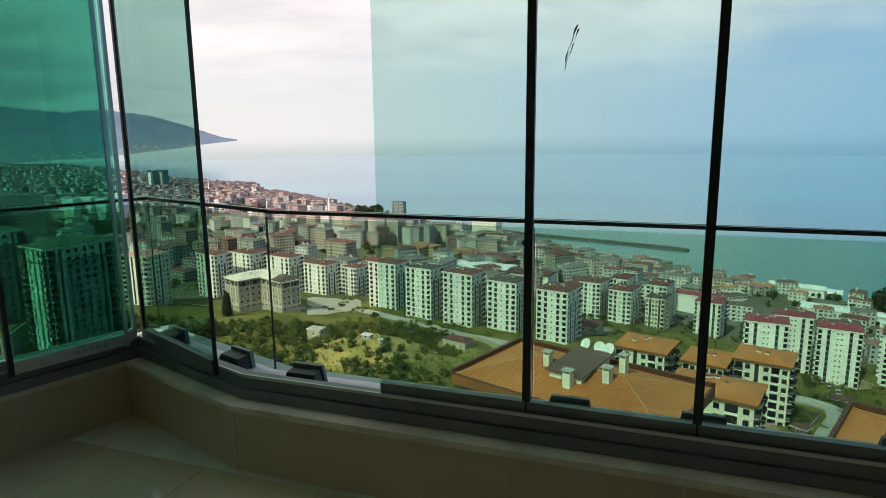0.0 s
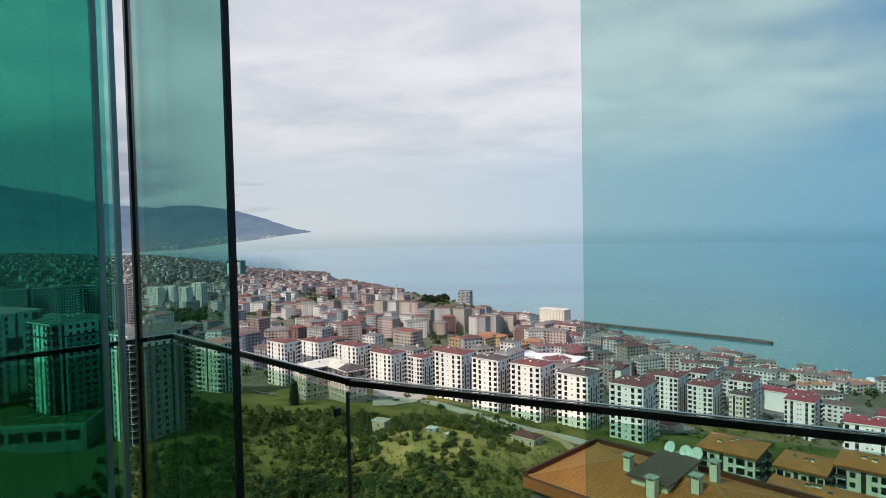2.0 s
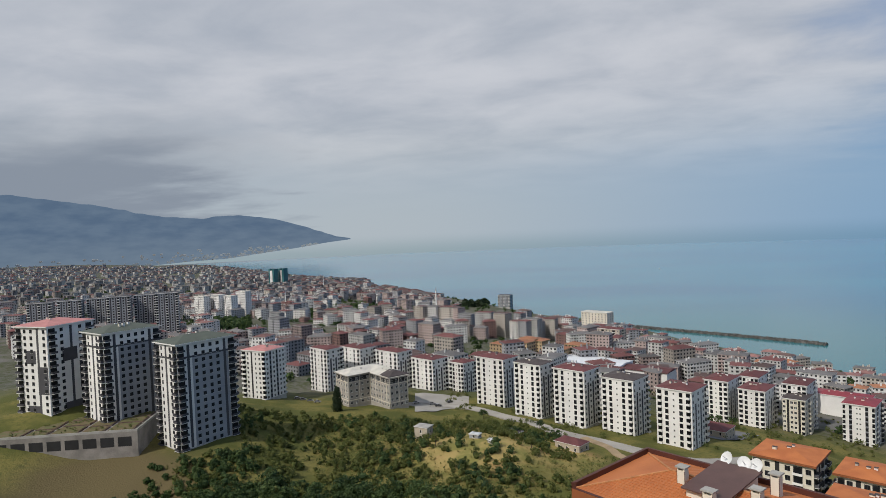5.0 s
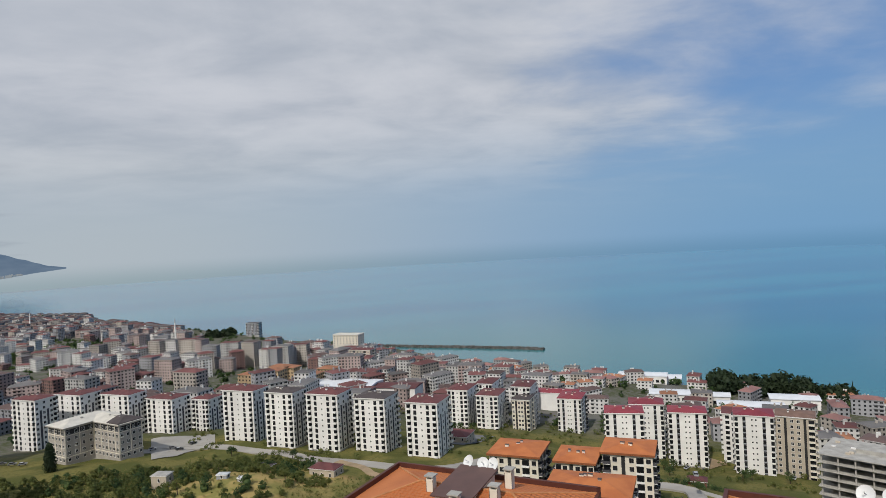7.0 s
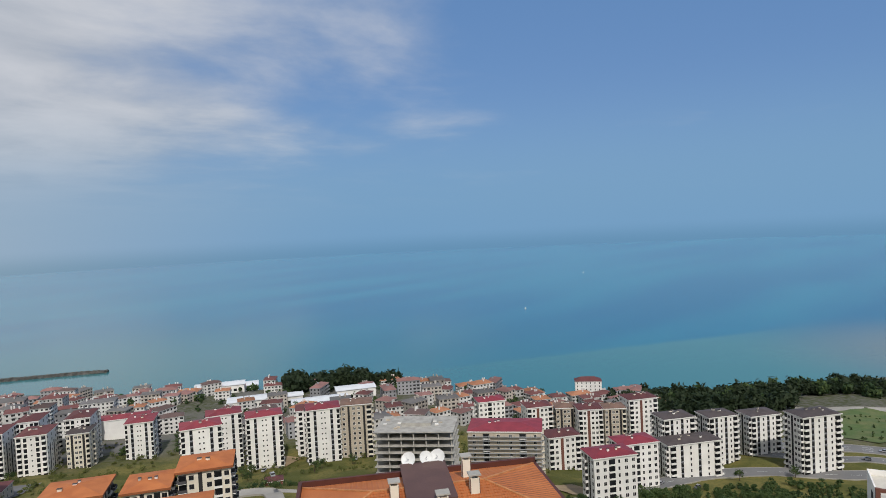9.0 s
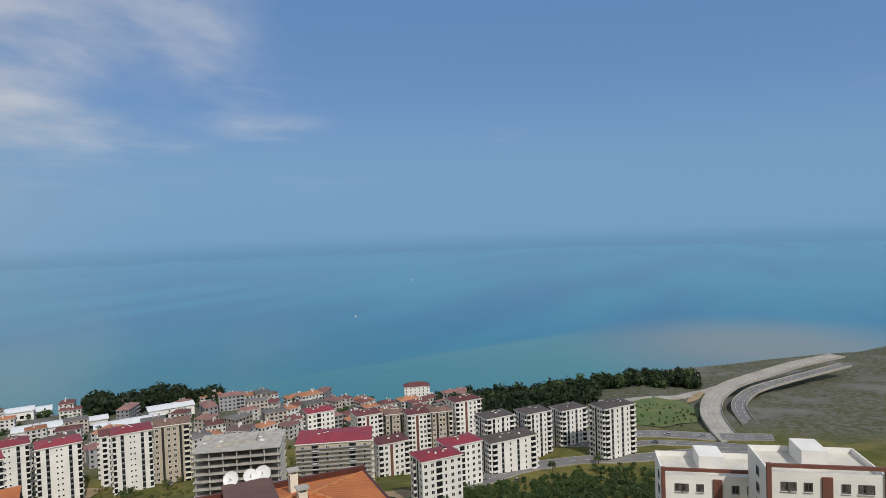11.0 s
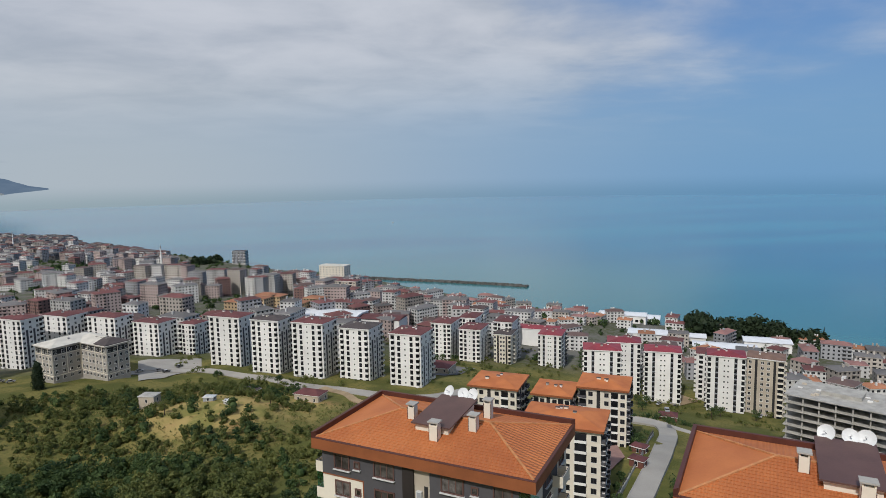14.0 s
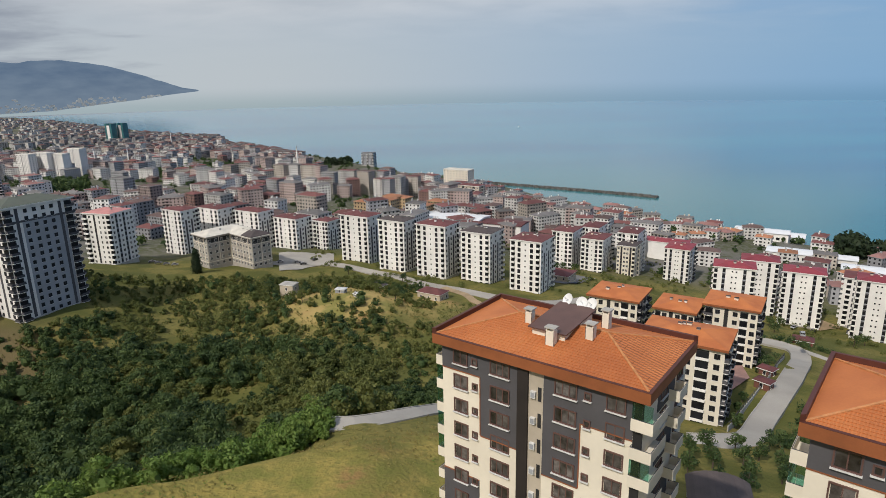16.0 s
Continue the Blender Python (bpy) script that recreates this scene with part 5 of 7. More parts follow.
def road(pts, width, mat, label, kerb=True, lift=0.35, line=False, bridge=None):
    """A road bed with raised kerbs that follows the ground, or a level deck where bridge gives its height."""
    L = smooth_line(pts)
    rows = []
    for i, p in enumerate(L):
        d = (L[min(i + 1, len(L) - 1)] - L[max(i - 1, 0)]).normalized()
        n = Vector((-d.y, d.x, 0))
        if bridge is None:
            z = max(ground_z(*(p + n * k * width / 2).xy) for k in (-1, 0, 1)) + lift
        else:
            z = bridge[0] + (bridge[1] - bridge[0]) * i / (len(L) - 1)
        rows.append((p, n, z))
    for _ in range(3):
        rows = [(p, n, (rows[max(i - 1, 0)][2] + z + rows[min(i + 1, len(rows) - 1)][2]) / 3) for i, (p, n, z) in enumerate(rows)]

    def strip(k0, k1, z0, z1, m):
        b = Build()
        for (p, n, z), (q, r, y) in zip(rows, rows[1:]):
            b.hull([p + n * k0 + Vector((0, 0, z + z0)), q + r * k0 + Vector((0, 0, y + z0)), q + r * k1 + Vector((0, 0, y + z0)), p + n * k1 + Vector((0, 0, z + z0))],
                   [p + n * k0 + Vector((0, 0, z + z1)), q + r * k0 + Vector((0, 0, y + z1)), q + r * k1 + Vector((0, 0, y + z1)), p + n * k1 + Vector((0, 0, z + z1))], m)
        return b

    tagged(put("road", strip(-width / 2, width / 2, -2.5 if bridge is None else -1.2, 0.0, mat)), label, kind="structure")
    if kerb:
        for s in (-1, 1):
            tagged(put("trim_kerb", strip(s * width / 2, s * (width / 2 + 0.3), -2.5 if bridge is None else -1.2, 0.16 if bridge is None else 0.9, PALEROAD)), "pale concrete kerb", kind="structure")
    if line:
        b = Build()
        for i, ((p, n, z), (q, r, y)) in enumerate(zip(rows, rows[1:])):
            if i % 2 == 0:
                for k in line:
                    b.face([p + n * (k - 0.1) + Vector((0, 0, z + 0.012)), q + r * (k - 0.1) + Vector((0, 0, y + 0.012)), q + r * (k + 0.1) + Vector((0, 0, y + 0.012)), p + n * (k + 0.1) + Vector((0, 0, z + 0.012))], PAINT)
        tagged(put("trim_lane_marking", b), "broken white lane marking", kind="structure")
    return rows


road([(-112, 372), (-86, 372), (-57, 378), (-33, 361), (-10, 340), (18, 312), (40, 291), (62, 282), (84, 290)], 6.5, PALEROAD, "pale road along the white towers")
road([(14, 314), (24, 297), (30, 279), (50, 262)], 4.0, DRYSOIL, "bare earth track", kerb=False)
R2 = road([(143, 234), (150, 224), (143, 208), (123, 182), (107, 164), (95, 151), (80, 134), (66, 132)], 6.2, PALEROAD, "pale concrete lane between the orange blocks", lift=0.5)
road([(120, 262), (146, 239), (160, 216), (175, 196)], 3.0, PALEROAD, "narrow pale path", kerb=False)
road([(-20, 119), (-14, 119), (-8, 123), (0, 130), (5, 136), (16, 142)], 5.0, PALEROAD, "pale lane round the grassy mound")
road([(214, 128), (233, 121), (270, 118), (305, 112), (336, 97), (350, 70), (362, 40), (380, 0), (390, -40)], 11.0, ASPHALT, "grey asphalt road past the white blocks", line=(0.0,))
road([(520, 98), (523, 73), (534, 42), (572, 13), (640, -20)], 9.0, PALEROAD, "pale slip road along the coast")
road([(400, 92), (408, 61), (413, 40), (417, 16), (418, -30)], 12.0, ASPHALT, "grey dual carriageway", line=(-3.0, 0.0, 3.0))
road([(380, 90), (386, 58), (397, 24), (392, -30)], 8.0, ASPHALT, "grey asphalt carriageway", line=(0.0,))
road([(720, -110), (660, -66), (605, -34), (579, -19), (553, -7), (519, 2), (488, 5), (460, 4), (428, -2), (402, -10), (372, -24), (340, -46)], 14.0, PALEROAD, "curving concrete flyover", bridge=(27.0, 32.0), line=(-3.6, 0.0, 3.6))
road([(690, -112), (630, -70), (575, -34), (545, -21), (511, -14), (479, -16), (446, -24), (420, -40), (400, -60)], 10.0, ASPHALT, "grey carriageway beside the flyover", bridge=(24.0, 28.0), line=(-2.4, 2.4))


def yard(name, pts, mat, lift, label):
    """A patch of ground cover on a fine grid inside an outline."""
    cx, cy = sum(p[0] for p in pts) / len(pts), sum(p[1] for p in pts) / len(pts)
    b = Build()
    ring_ = []
    for i in range(len(pts)):
        a, c = Vector(pts[i]), Vector(pts[(i + 1) % len(pts)])
        for k in range(6):
            ring_.append(a.lerp(c, k / 6))
    o = Vector((cx, cy))
    n = 8
    for i in range(len(ring_)):
        p, q = ring_[i], ring_[(i + 1) % len(ring_)]
        for k in range(n):
            f0, f1 = k / n, (k + 1) / n
            vs = [o.lerp(p, f1), o.lerp(q, f1)] + ([o.lerp(q, f0), o.lerp(p, f0)] if k else [o])
            b.face([drape(v.x, v.y, lift) for v in vs], mat)
    return tagged(put(name, b), label, kind="structure")


LAWN = material("mown_grass", (0.075, 0.12, 0.032), 0.95, scale=0.1, fine=1.2, vary=0.25, second=(0.13, 0.145, 0.05))
yard("pavement", [(-92, 408), (-56, 412), (-53, 388), (-69, 362), (-80, 352)], PALEROAD, 0.45, "pale open forecourt with parked cars")
yard("pavement", [(99, 189), (110, 190), (106, 178), (88, 163)], PAVING, 0.5, "pinkish paved court")
yard("ground_lawn", [(514, 66), (530, 48), (530, 28), (514, 14), (480, 12), (452, 14), (436, 34), (446, 58)], LAWN, 0.6, "green lawn inside the road loop")
yard("ground_soil", [(560, 20), (600, 5), (545, 14), (530, 24)], DRYSOIL, 0.6, "bare brown soil beside the flyover")
yard("ground_soil", [(206, 322), (230, 330), (236, 312), (214, 306)], DRYSOIL, 0.5, "bare soil of a building plot")
yard("ground_soil", [(250, 150), (262, 142), (258, 126), (244, 132)], DRYSOIL, 0.5, "bare soil between the blocks")
yard("pavement", [(70, 345), (96, 377), (112, 366), (84, 334)], ASPHALT, 0.5, "grey asphalt parking yard")


# ---- foliage ----
def leaf_cloud(rnd, centres, radii, leaf, per, squash=0.8, loose=0.7):
    """Small tilted leaves spread through a cluster of clumps; returns vertex and face arrays."""
    C, R = np.asarray(centres, float), np.asarray(radii, float)
    idx = np.repeat(np.arange(len(C)), per)
    n = len(idx)
    d = rnd.normal(size=(n, 3))
    d /= np.linalg.norm(d, axis=1)[:, None]
    rad = R[idx] * (0.55 + 0.5 * rnd.random(n))
    p = C[idx] + d * rad[:, None] * np.array([1, 1, squash])
    a = rnd.normal(size=(n, 3))
    u = np.cross(d + loose * rnd.normal(size=(n, 3)), a)
    u /= np.linalg.norm(u, axis=1)[:, None] + 1e-9
    w = np.cross(u, d + 0.7 * loose * rnd.normal(size=(n, 3)))
    w /= np.linalg.norm(w, axis=1)[:, None] + 1e-9
    s = leaf[idx] if np.ndim(leaf) else np.full(n, leaf)
    s = (s * (0.6 + 0.8 * rnd.random(n)))[:, None]
    q = np.stack([p - u * s, p + w * s * 0.55, p + u * s, p - w * s * 0.55], 1).reshape(-1, 3)
    return q


def quads_mesh(name, q, mat):
    n = len(q) // 4
    me = bpy.data.meshes.new(name)
    me.vertices.add(len(q))
    me.vertices.foreach_set("co", q.astype(np.float32).ravel())
    me.loops.add(4 * n)
    me.loops.foreach_set("vertex_index", np.arange(4 * n, dtype=np.int32))
    me.polygons.add(n)
    me.polygons.foreach_set("loop_start", np.arange(0, 4 * n, 4, dtype=np.int32))
    me.materials.append(mat)
    me.update(calc_edges=True)
    return me


RNG = np.random.default_rng(7)


def island_foliage(name, c1, c2, c3):
    """Leaves that differ from one to the next, with larger drifts of tone."""
    m = bpy.data.materials.new(name)
    m.use_nodes = True
    nt = m.node_tree
    N, L = nt.nodes.new, nt.links.new
    b = nt.nodes["Principled BSDF"]
    b.inputs["Roughness"].default_value, b.inputs["Specular IOR Level"].default_value = 0.65, 0.25
    geo, n = N("ShaderNodeNewGeometry"), N("ShaderNodeTexNoise")
    n.inputs["Scale"].default_value, n.inputs["Detail"].default_value = 0.035, 3
    L(geo.outputs["Position"], n.inputs["Vector"])
    r = N("ShaderNodeMapRange")
    r.inputs[1].default_value, r.inputs[2].default_value = 0.4, 0.6
    L(n.outputs["Fac"], r.inputs[0])
    m1, m2 = N("ShaderNodeMix"), N("ShaderNodeMix")
    for k in (m1, m2):
        k.data_type = "RGBA"
    L(r.outputs[0], m1.inputs[0])
    m1.inputs[6].default_value, m1.inputs[7].default_value = (*c1, 1), (*c2, 1)
    n2, r2, ad = N("ShaderNodeTexNoise"), N("ShaderNodeMapRange"), N("ShaderNodeMath")
    n2.inputs["Scale"].default_value, n2.inputs["Detail"].default_value = 0.28, 2
    L(geo.outputs["Position"], n2.inputs["Vector"])
    L(n2.outputs["Fac"], r2.inputs[0])
    r2.inputs[1].default_value, r2.inputs[2].default_value = 0.35, 0.65
    ad.operation = "MULTIPLY"
    L(geo.outputs["Random Per Island"], ad.inputs[0])
    L(r2.outputs[0], ad.inputs[1])
    L(ad.outputs[0], m2.inputs[0])
    L(m1.outputs[2], m2.inputs[6])
    m2.inputs[7].default_value = (*c3, 1)
    L(m2.outputs[2], b.inputs["Base Color"])
    tr, mx = N("ShaderNodeBsdfTranslucent"), N("ShaderNodeMixShader")
    L(m2.outputs[2], tr.inputs[0])
    mx.inputs[0].default_value = 0.35
    L(b.outputs[0], mx.inputs[1])
    L(tr.outputs[0], mx.inputs[2])
    L(mx.outputs[0], nt.nodes["Material Output"].inputs[0])
    return m


SCRUB = island_foliage("scrub_leaves", (0.075, 0.10, 0.028), (0.125, 0.14, 0.038), (0.21, 0.215, 0.065))
WOOD = island_foliage("wood_leaves", (0.028, 0.056, 0.022), (0.052, 0.088, 0.028), (0.14, 0.19, 0.06))
PINE = island_foliage("pine_needles", (0.020, 0.036, 0.016), (0.030, 0.046, 0.020), (0.040, 0.058, 0.024))
BRIGHT = island_foliage("young_leaves", (0.10, 0.175, 0.034), (0.135, 0.205, 0.042), (0.22, 0.29, 0.075))


def thicket(name, label, mat, spots, size, leaf, clumps, per, squash=0.8):
    """Many bushes in one mesh: each a few clumps of leaves standing on the ground."""
    C, R, S = [], [], []
    for (x, y) in spots:
        r = size[0] + (size[1] - size[0]) * RNG.random() ** 1.6
        z = ground_z(x, y)
        for k in range(clumps):
            a, q = RNG.random() * 6.283, r * 0.55 * RNG.random() ** 0.5
            rr = r * (0.45 + 0.35 * RNG.random())
            C.append((x + q * math.cos(a), y + q * math.sin(a), z + rr * squash * 0.7 + r * squash * 0.7 * RNG.random()))
            R.append(rr)
            S.append(leaf * (0.7 + 0.5 * rr))
    q = leaf_cloud(RNG, C, R, np.array(S), per, squash)
    ob = new(name, quads_mesh(name, q, mat))
    return tagged(ob, label, "plants", kind="stuff")


def spots(n, az, dist, keep):
    out, tries = [], 0
    while len(out) < n and tries < n * 12:
        tries += 1
        a = az[0] + (az[1] - az[0]) * RNG.random()
        d = math.sqrt(dist[0] ** 2 + (dist[1] ** 2 - dist[0] ** 2) * RNG.random())
        p = polar(a, d)
        if keep(p.x, p.y, a, d):
            out.append((p.x, p.y))
    return out


def patchy(x, y, s=0.018, lim=0.0, seed=3.0):
    return noise.noise((x * s, y * s, seed)) > lim


def free(x, y):
    """Clear of the roads, yards and blocks on the slope."""
    if (x + 32) ** 2 + (y - 268) ** 2 < 22 ** 2 and RNG.random() < 0.7:
        return False
    if abs(x + 62) < 6 and abs(y - 284) < 6:
        return False
    if -4 < x < 20 and 277 < y < 296:
        return False
    for p, n, z in R2:
        if (p.x - x) ** 2 + (p.y - y) ** 2 < 64:
            return False
    if 84 < x < 112 and 160 < y < 192:
        return False
    return True


def mound_edge(a):
    return float(np.interp(a, (-60, -40, -32, -27, -20, -12, -7, 5), (70, 92, 103, 104, 105, 113, 128, 134)))


def on_slope(x, y, a, d):
    edge = 330 + max(0, -a - 5) * 1.0 - max(0, a + 3) * 6
    return mound_edge(a) < d < edge and not (a < -29 and d > 278) and not (a < -36 and d > 262) and free(x, y)


def grove(name, label, mat, spots, size, leaf, clumps, per, tall=1.0):
    """Rounded crowns standing close together: each a dome of leafy clumps with gaps between."""
    C, R, core = [], [], []
    for (x, y) in spots:
        r = size[0] + (size[1] - size[0]) * RNG.random() ** 1.5
        h = r * tall * (0.9 + 0.5 * RNG.random())
        z = ground_z(x, y)
        core.append((x, y, z + h * 0.42, r * 0.5, h * 0.38))
        for k in range(clumps):
            a, e = RNG.random() * 6.283, math.asin(min(1, RNG.random() * 1.05))
            q = r * (0.55 + 0.25 * RNG.random())
            C.append((x + q * math.cos(e) * math.cos(a), y + q * math.cos(e) * math.sin(a), z + h * 0.35 + h * 0.85 * math.sin(e)))
            R.append(r * (0.26 + 0.16 * RNG.random()))
    q = leaf_cloud(RNG, C, R, leaf, per, 0.75, 0.45)
    # an opaque core added in each crown, to block light and shade its inside
    eight = [(math.cos(k * 0.785), math.sin(k * 0.785)) for k in range(9)]
    levels = ((-1.0, 0.7), (-0.1, 1.0), (0.6, 0.75), (1.0, 0.25))
    inner = [(x + c * f * r, y + sn * f * r, z + g * h) for x, y, z, r, h in core for (g0, f0_), (g1, f1_) in zip(levels, levels[1:]) for k in range(8)
             for (c, sn), f, g in ((eight[k], f0_, g0), (eight[k + 1], f0_, g0), (eight[k + 1], f1_, g1), (eight[k], f1_, g1))]
    q = np.concatenate([q, np.array(inner)])
    return tagged(new(name, quads_mesh(name, q, mat)), label, "plants", kind="stuff")


def deep(x, y, a, d):
    return on_slope(x, y, a, d) and d < 250 + 1.2 * min(0, a + 26) - 3.2 * max(0, a + 20)


grove("shrubs", "dense dark green trees filling the valley", WOOD, spots(560, (-56, -8), (95, 250), lambda x, y, a, d: deep(x, y, a, d) and d > mound_edge(a) + (16 if a < -9 else 6) and (a < -22 or patchy(x, y, 0.02, 0.0))), (2.8, 6.2), 0.44, 16, 46, 1.0)
grove("shrubs", "olive green trees among the darker ones", SCRUB, spots(260, (-30, -3), (112, 262), lambda x, y, a, d: deep(x, y, a, d) and patchy(x, y, 0.03, 0.0, 31.0)), (2.2, 5.0), 0.4, 14, 44, 1.05)
grove("shrubs", "bright young trees at the foot of the slope", BRIGHT, spots(330, (-50, -9), (88, 165), lambda x, y, a, d: on_slope(x, y, a, d) and d < mound_edge(a) + 14 + 26 * RNG.random() ** 2), (2.0, 4.8), 0.34, 14, 48, 1.1)
grove("shrubs", "dark trees behind the lane", WOOD, spots(110, (-13, 3), (124, 165), lambda x, y, a, d: d > mound_edge(a) + 8 and d < mound_edge(a) + 30 and free(x, y)), (1.6, 3.0), 0.30, 13, 44, 1.1)
grove("shrubs", "dark bushes below the podium and towers", WOOD, spots(330, (-58, -27), (205, 284), lambda x, y, a, d: on_slope(x, y, a, d) and patchy(x, y, 0.03, -0.15, 14.0)), (1.6, 3.4), 0.36, 10, 36)
grove("shrubs", "green bushes over the hillside", SCRUB, spots(1150, (-34, 6), (135, 352), lambda x, y, a, d: on_slope(x, y, a, d) and patchy(x, y, 0.022, -0.3, 8.0)), (0.9, 2.8), 0.34, 9, 26)
grove("shrubs", "dark bushes over the upper hillside", WOOD, spots(300, (-34, 6), (165, 352), lambda x, y, a, d: on_slope(x, y, a, d) and patchy(x, y, 0.025, 0.06, 18.0)), (1.0, 3.4), 0.36, 9, 26)
grove("shrubs", "bright trees hiding the end of the lane", BRIGHT, spots(16, (-14.5, -9.6), (116, 127), lambda x, y, a, d: True), (2.0, 3.2), 0.28, 16, 60, 1.2)
grove("shrubs", "young bushes at the bend of the lane", BRIGHT, spots(9, (-11.4, -9.2), (113, 119), lambda x, y, a, d: True), (0.8, 1.5), 0.22, 12, 40, 1.2)
def in_lawn(x, y, a, d):
    return 435 < x < 510 and 14 < y < 60 and abs((x - 470) * 0.3) + abs(y - 38) < 26


grove("shrubs", "young planted trees dotted over the lawn", WOOD, spots(46, (80, 91), (425, 520), in_lawn), (0.7, 1.3), 0.34, 6, 16, 1.5)
grove("shrubs", "garden trees between the houses by the shore", WOOD, spots(170, (24, 68), (440, 640), lambda x, y, a, d: ground_z(x, y) > 1.2), (1.8, 3.8), 0.5, 9, 18, 1.3)
grove("shrubs", "mixed bushes on the verge below the white blocks", WOOD, spots(720, (59, 92), (200, 350), lambda x, y, a, d: d < float(np.interp(a, (58, 64, 70, 75, 80, 90), (232, 280, 306, 325, 338, 346))) and patchy(x, y, 0.04, -0.25, 9.0)), (1.2, 2.6), 0.3, 10, 30)
thicket("shrubs", "low weeds and scrub among dry grass", SCRUB, spots(4000, (-50, 8), (110, 352), lambda x, y, a, d: on_slope(x, y, a, d)), (0.5, 1.6), 0.2, 1, 24)
thicket("shrubs", "tufts of grass and weeds on the mound", BRIGHT, spots(260, (-36, 6), (60, 112), lambda x, y, a, d: d < mound_edge(a) and patchy(x, y, 0.05, 0.15, 4.0)), (0.3, 0.7), 0.12, 1, 14)
STRAW = island_foliage("dry_grass", (0.28, 0.225, 0.075), (0.21, 0.195, 0.06), (0.38, 0.30, 0.12))
thicket("grass", "dry tufts of uncut grass over the mound", STRAW, spots(1500, (-40, 8), (62, 128), lambda x, y, a, d: d < mound_edge(a) and patchy(x, y, 0.05, -0.1, 27.0)), (0.2, 0.5), 0.12, 1, 12)
thicket("grass", "dry grass and weeds on the open slope", STRAW, spots(2200, (-22, 4), (225, 345), lambda x, y, a, d: on_slope(x, y, a, d)), (0.4, 1.0), 0.22, 1, 12)
thicket("shrubs", "scrub beside the lane and the orange blocks", WOOD, spots(420, (26, 52), (95, 300), lambda x, y, a, d: free(x, y) and not (d < 235 and a < 30) and patchy(x, y, 0.03, -0.1)), (0.9, 2.8), 0.2, 5, 36)
thicket("shrubs", "dark bushes below the white blocks", WOOD, spots(360, (66, 92), (215, 318), lambda x, y, a, d: d < 306 - abs(a - 80) * 0.6), (1.5, 4.0), 0.24, 6, 36)
thicket("shrubs", "garden shrubs round the towers", SCRUB, spots(900, (-10, 62), (318, 486), lambda x, y, a, d: patchy(x, y, 0.05, -0.05)), (0.8, 3.0), 0.28, 4, 20)
thicket("shoreline_trees", "dark pine wood along the shore", PINE, spots(240, (69, 100), (545, 690), lambda x, y, a, d: ground_z(x, y) > 1.0 and d < 700 and not (a > 80 and d < 585) and a < 88.5), (3.6, 6.6), 0.6, 8, 24, 1.1)
thicket("shoreline_trees", "tall dark wood behind the white blocks", PINE, spots(210, (65.5, 79.5), (440, 600), lambda x, y, a, d: ground_z(x, y) > 1.0 and d > 445 + 5 * (a - 66)), (4.0, 8.0), 0.6, 8, 22, 1.15)
thicket("shoreline_trees", "mixed green trees among the pines", WOOD, spots(70, (66, 88), (540, 640), lambda x, y, a, d: ground_z(x, y) > 1.0 and (a < 79 or d > 585)), (4.0, 7.0), 0.6, 8, 22, 1.1)
thicket("shoreline_trees", "dark clump of pines above the sea", PINE, spots(80, (36.3, 46), (590, 655), lambda x, y, a, d: ground_z(x, y) > 1.0), (6.5, 10.5), 0.62, 8, 24, 1.1)
thicket("shoreline_trees", "scattered dark trees in the town", WOOD, spots(2300, (-44, 40), (430, 2300), lambda x, y, a, d: ground_z(x, y) > 1.0 and (patchy(x, y, 0.006, -0.1, 5.0) or noise.noise((x * 0.004, y * 0.004, 11.0)) > 0.14)), (3.0, 5.5), 0.7, 3, 16)

thicket("shoreline_trees", "dark pines on the point beyond the town", PINE, spots(26, (-7.8, -5.6), (1290, 1350), lambda x, y, a, d: True), (6.0, 9.0), 0.9, 5, 20, 1.1)
thicket("shoreline_trees", "dark park trees in the middle of the town", WOOD, spots(150, (-22, -15.5), (1080, 1330), lambda x, y, a, d: patchy(x, y, 0.012, -0.2, 21.0)), (5.0, 8.5), 0.8, 5, 20, 1.0)
thicket("shoreline_trees", "dark grove of trees beside the town road", WOOD, spots(90, (-30.8, -27.3), (900, 1010), lambda x, y, a, d: True), (5.0, 8.0), 0.8, 5, 22, 1.0)


def tree(x, y, h, r, mat, label, lean=0.0, group="garden trees"):
    z = ground_z(x, y) - 0.2
    top = thing("tree", pose(x, y, z), label, "tree", group)
    b = Build()
    n, k = 7, 6
    ring_ = []
    for i in range(k + 1):
        f = i / k
        rr = 0.03 * h * (1 - 0.75 * f) + 0.03
        ring_.append([(rr * math.cos(2 * math.pi * j / n) + lean * f * h, rr * math.sin(2 * math.pi * j / n), f * h * 0.75) for j in range(n)])
    for i in range(k):
        for j in range(n):
            j2 = (j + 1) % n
            b.face([ring_[i][j], ring_[i][j2], ring_[i + 1][j2], ring_[i + 1][j]], BARK)
    for j in range(5):
        a = j * 2.4
        f = 0.35 + 0.09 * j
        b.bar((lean * f * h, 0, h * f), (r * 0.6 * math.cos(a), r * 0.6 * math.sin(a), h * (f + 0.2)), 0.08, 0.05, BARK)
    put("trunk", b, top)
    C, R = [], []
    for j in range(11):
        a, q = RNG.random() * 6.283, r * 0.7 * RNG.random() ** 0.5
        C.append((q * math.cos(a), q * math.sin(a), h * (0.42 + 0.5 * RNG.random() * (1 - 0.4 * q / r))))
        R.append(r * (0.32 + 0.22 * RNG.random()))
    put("crown", quads_mesh("crown", leaf_cloud(RNG, C, R, 0.26, 60), mat), top)


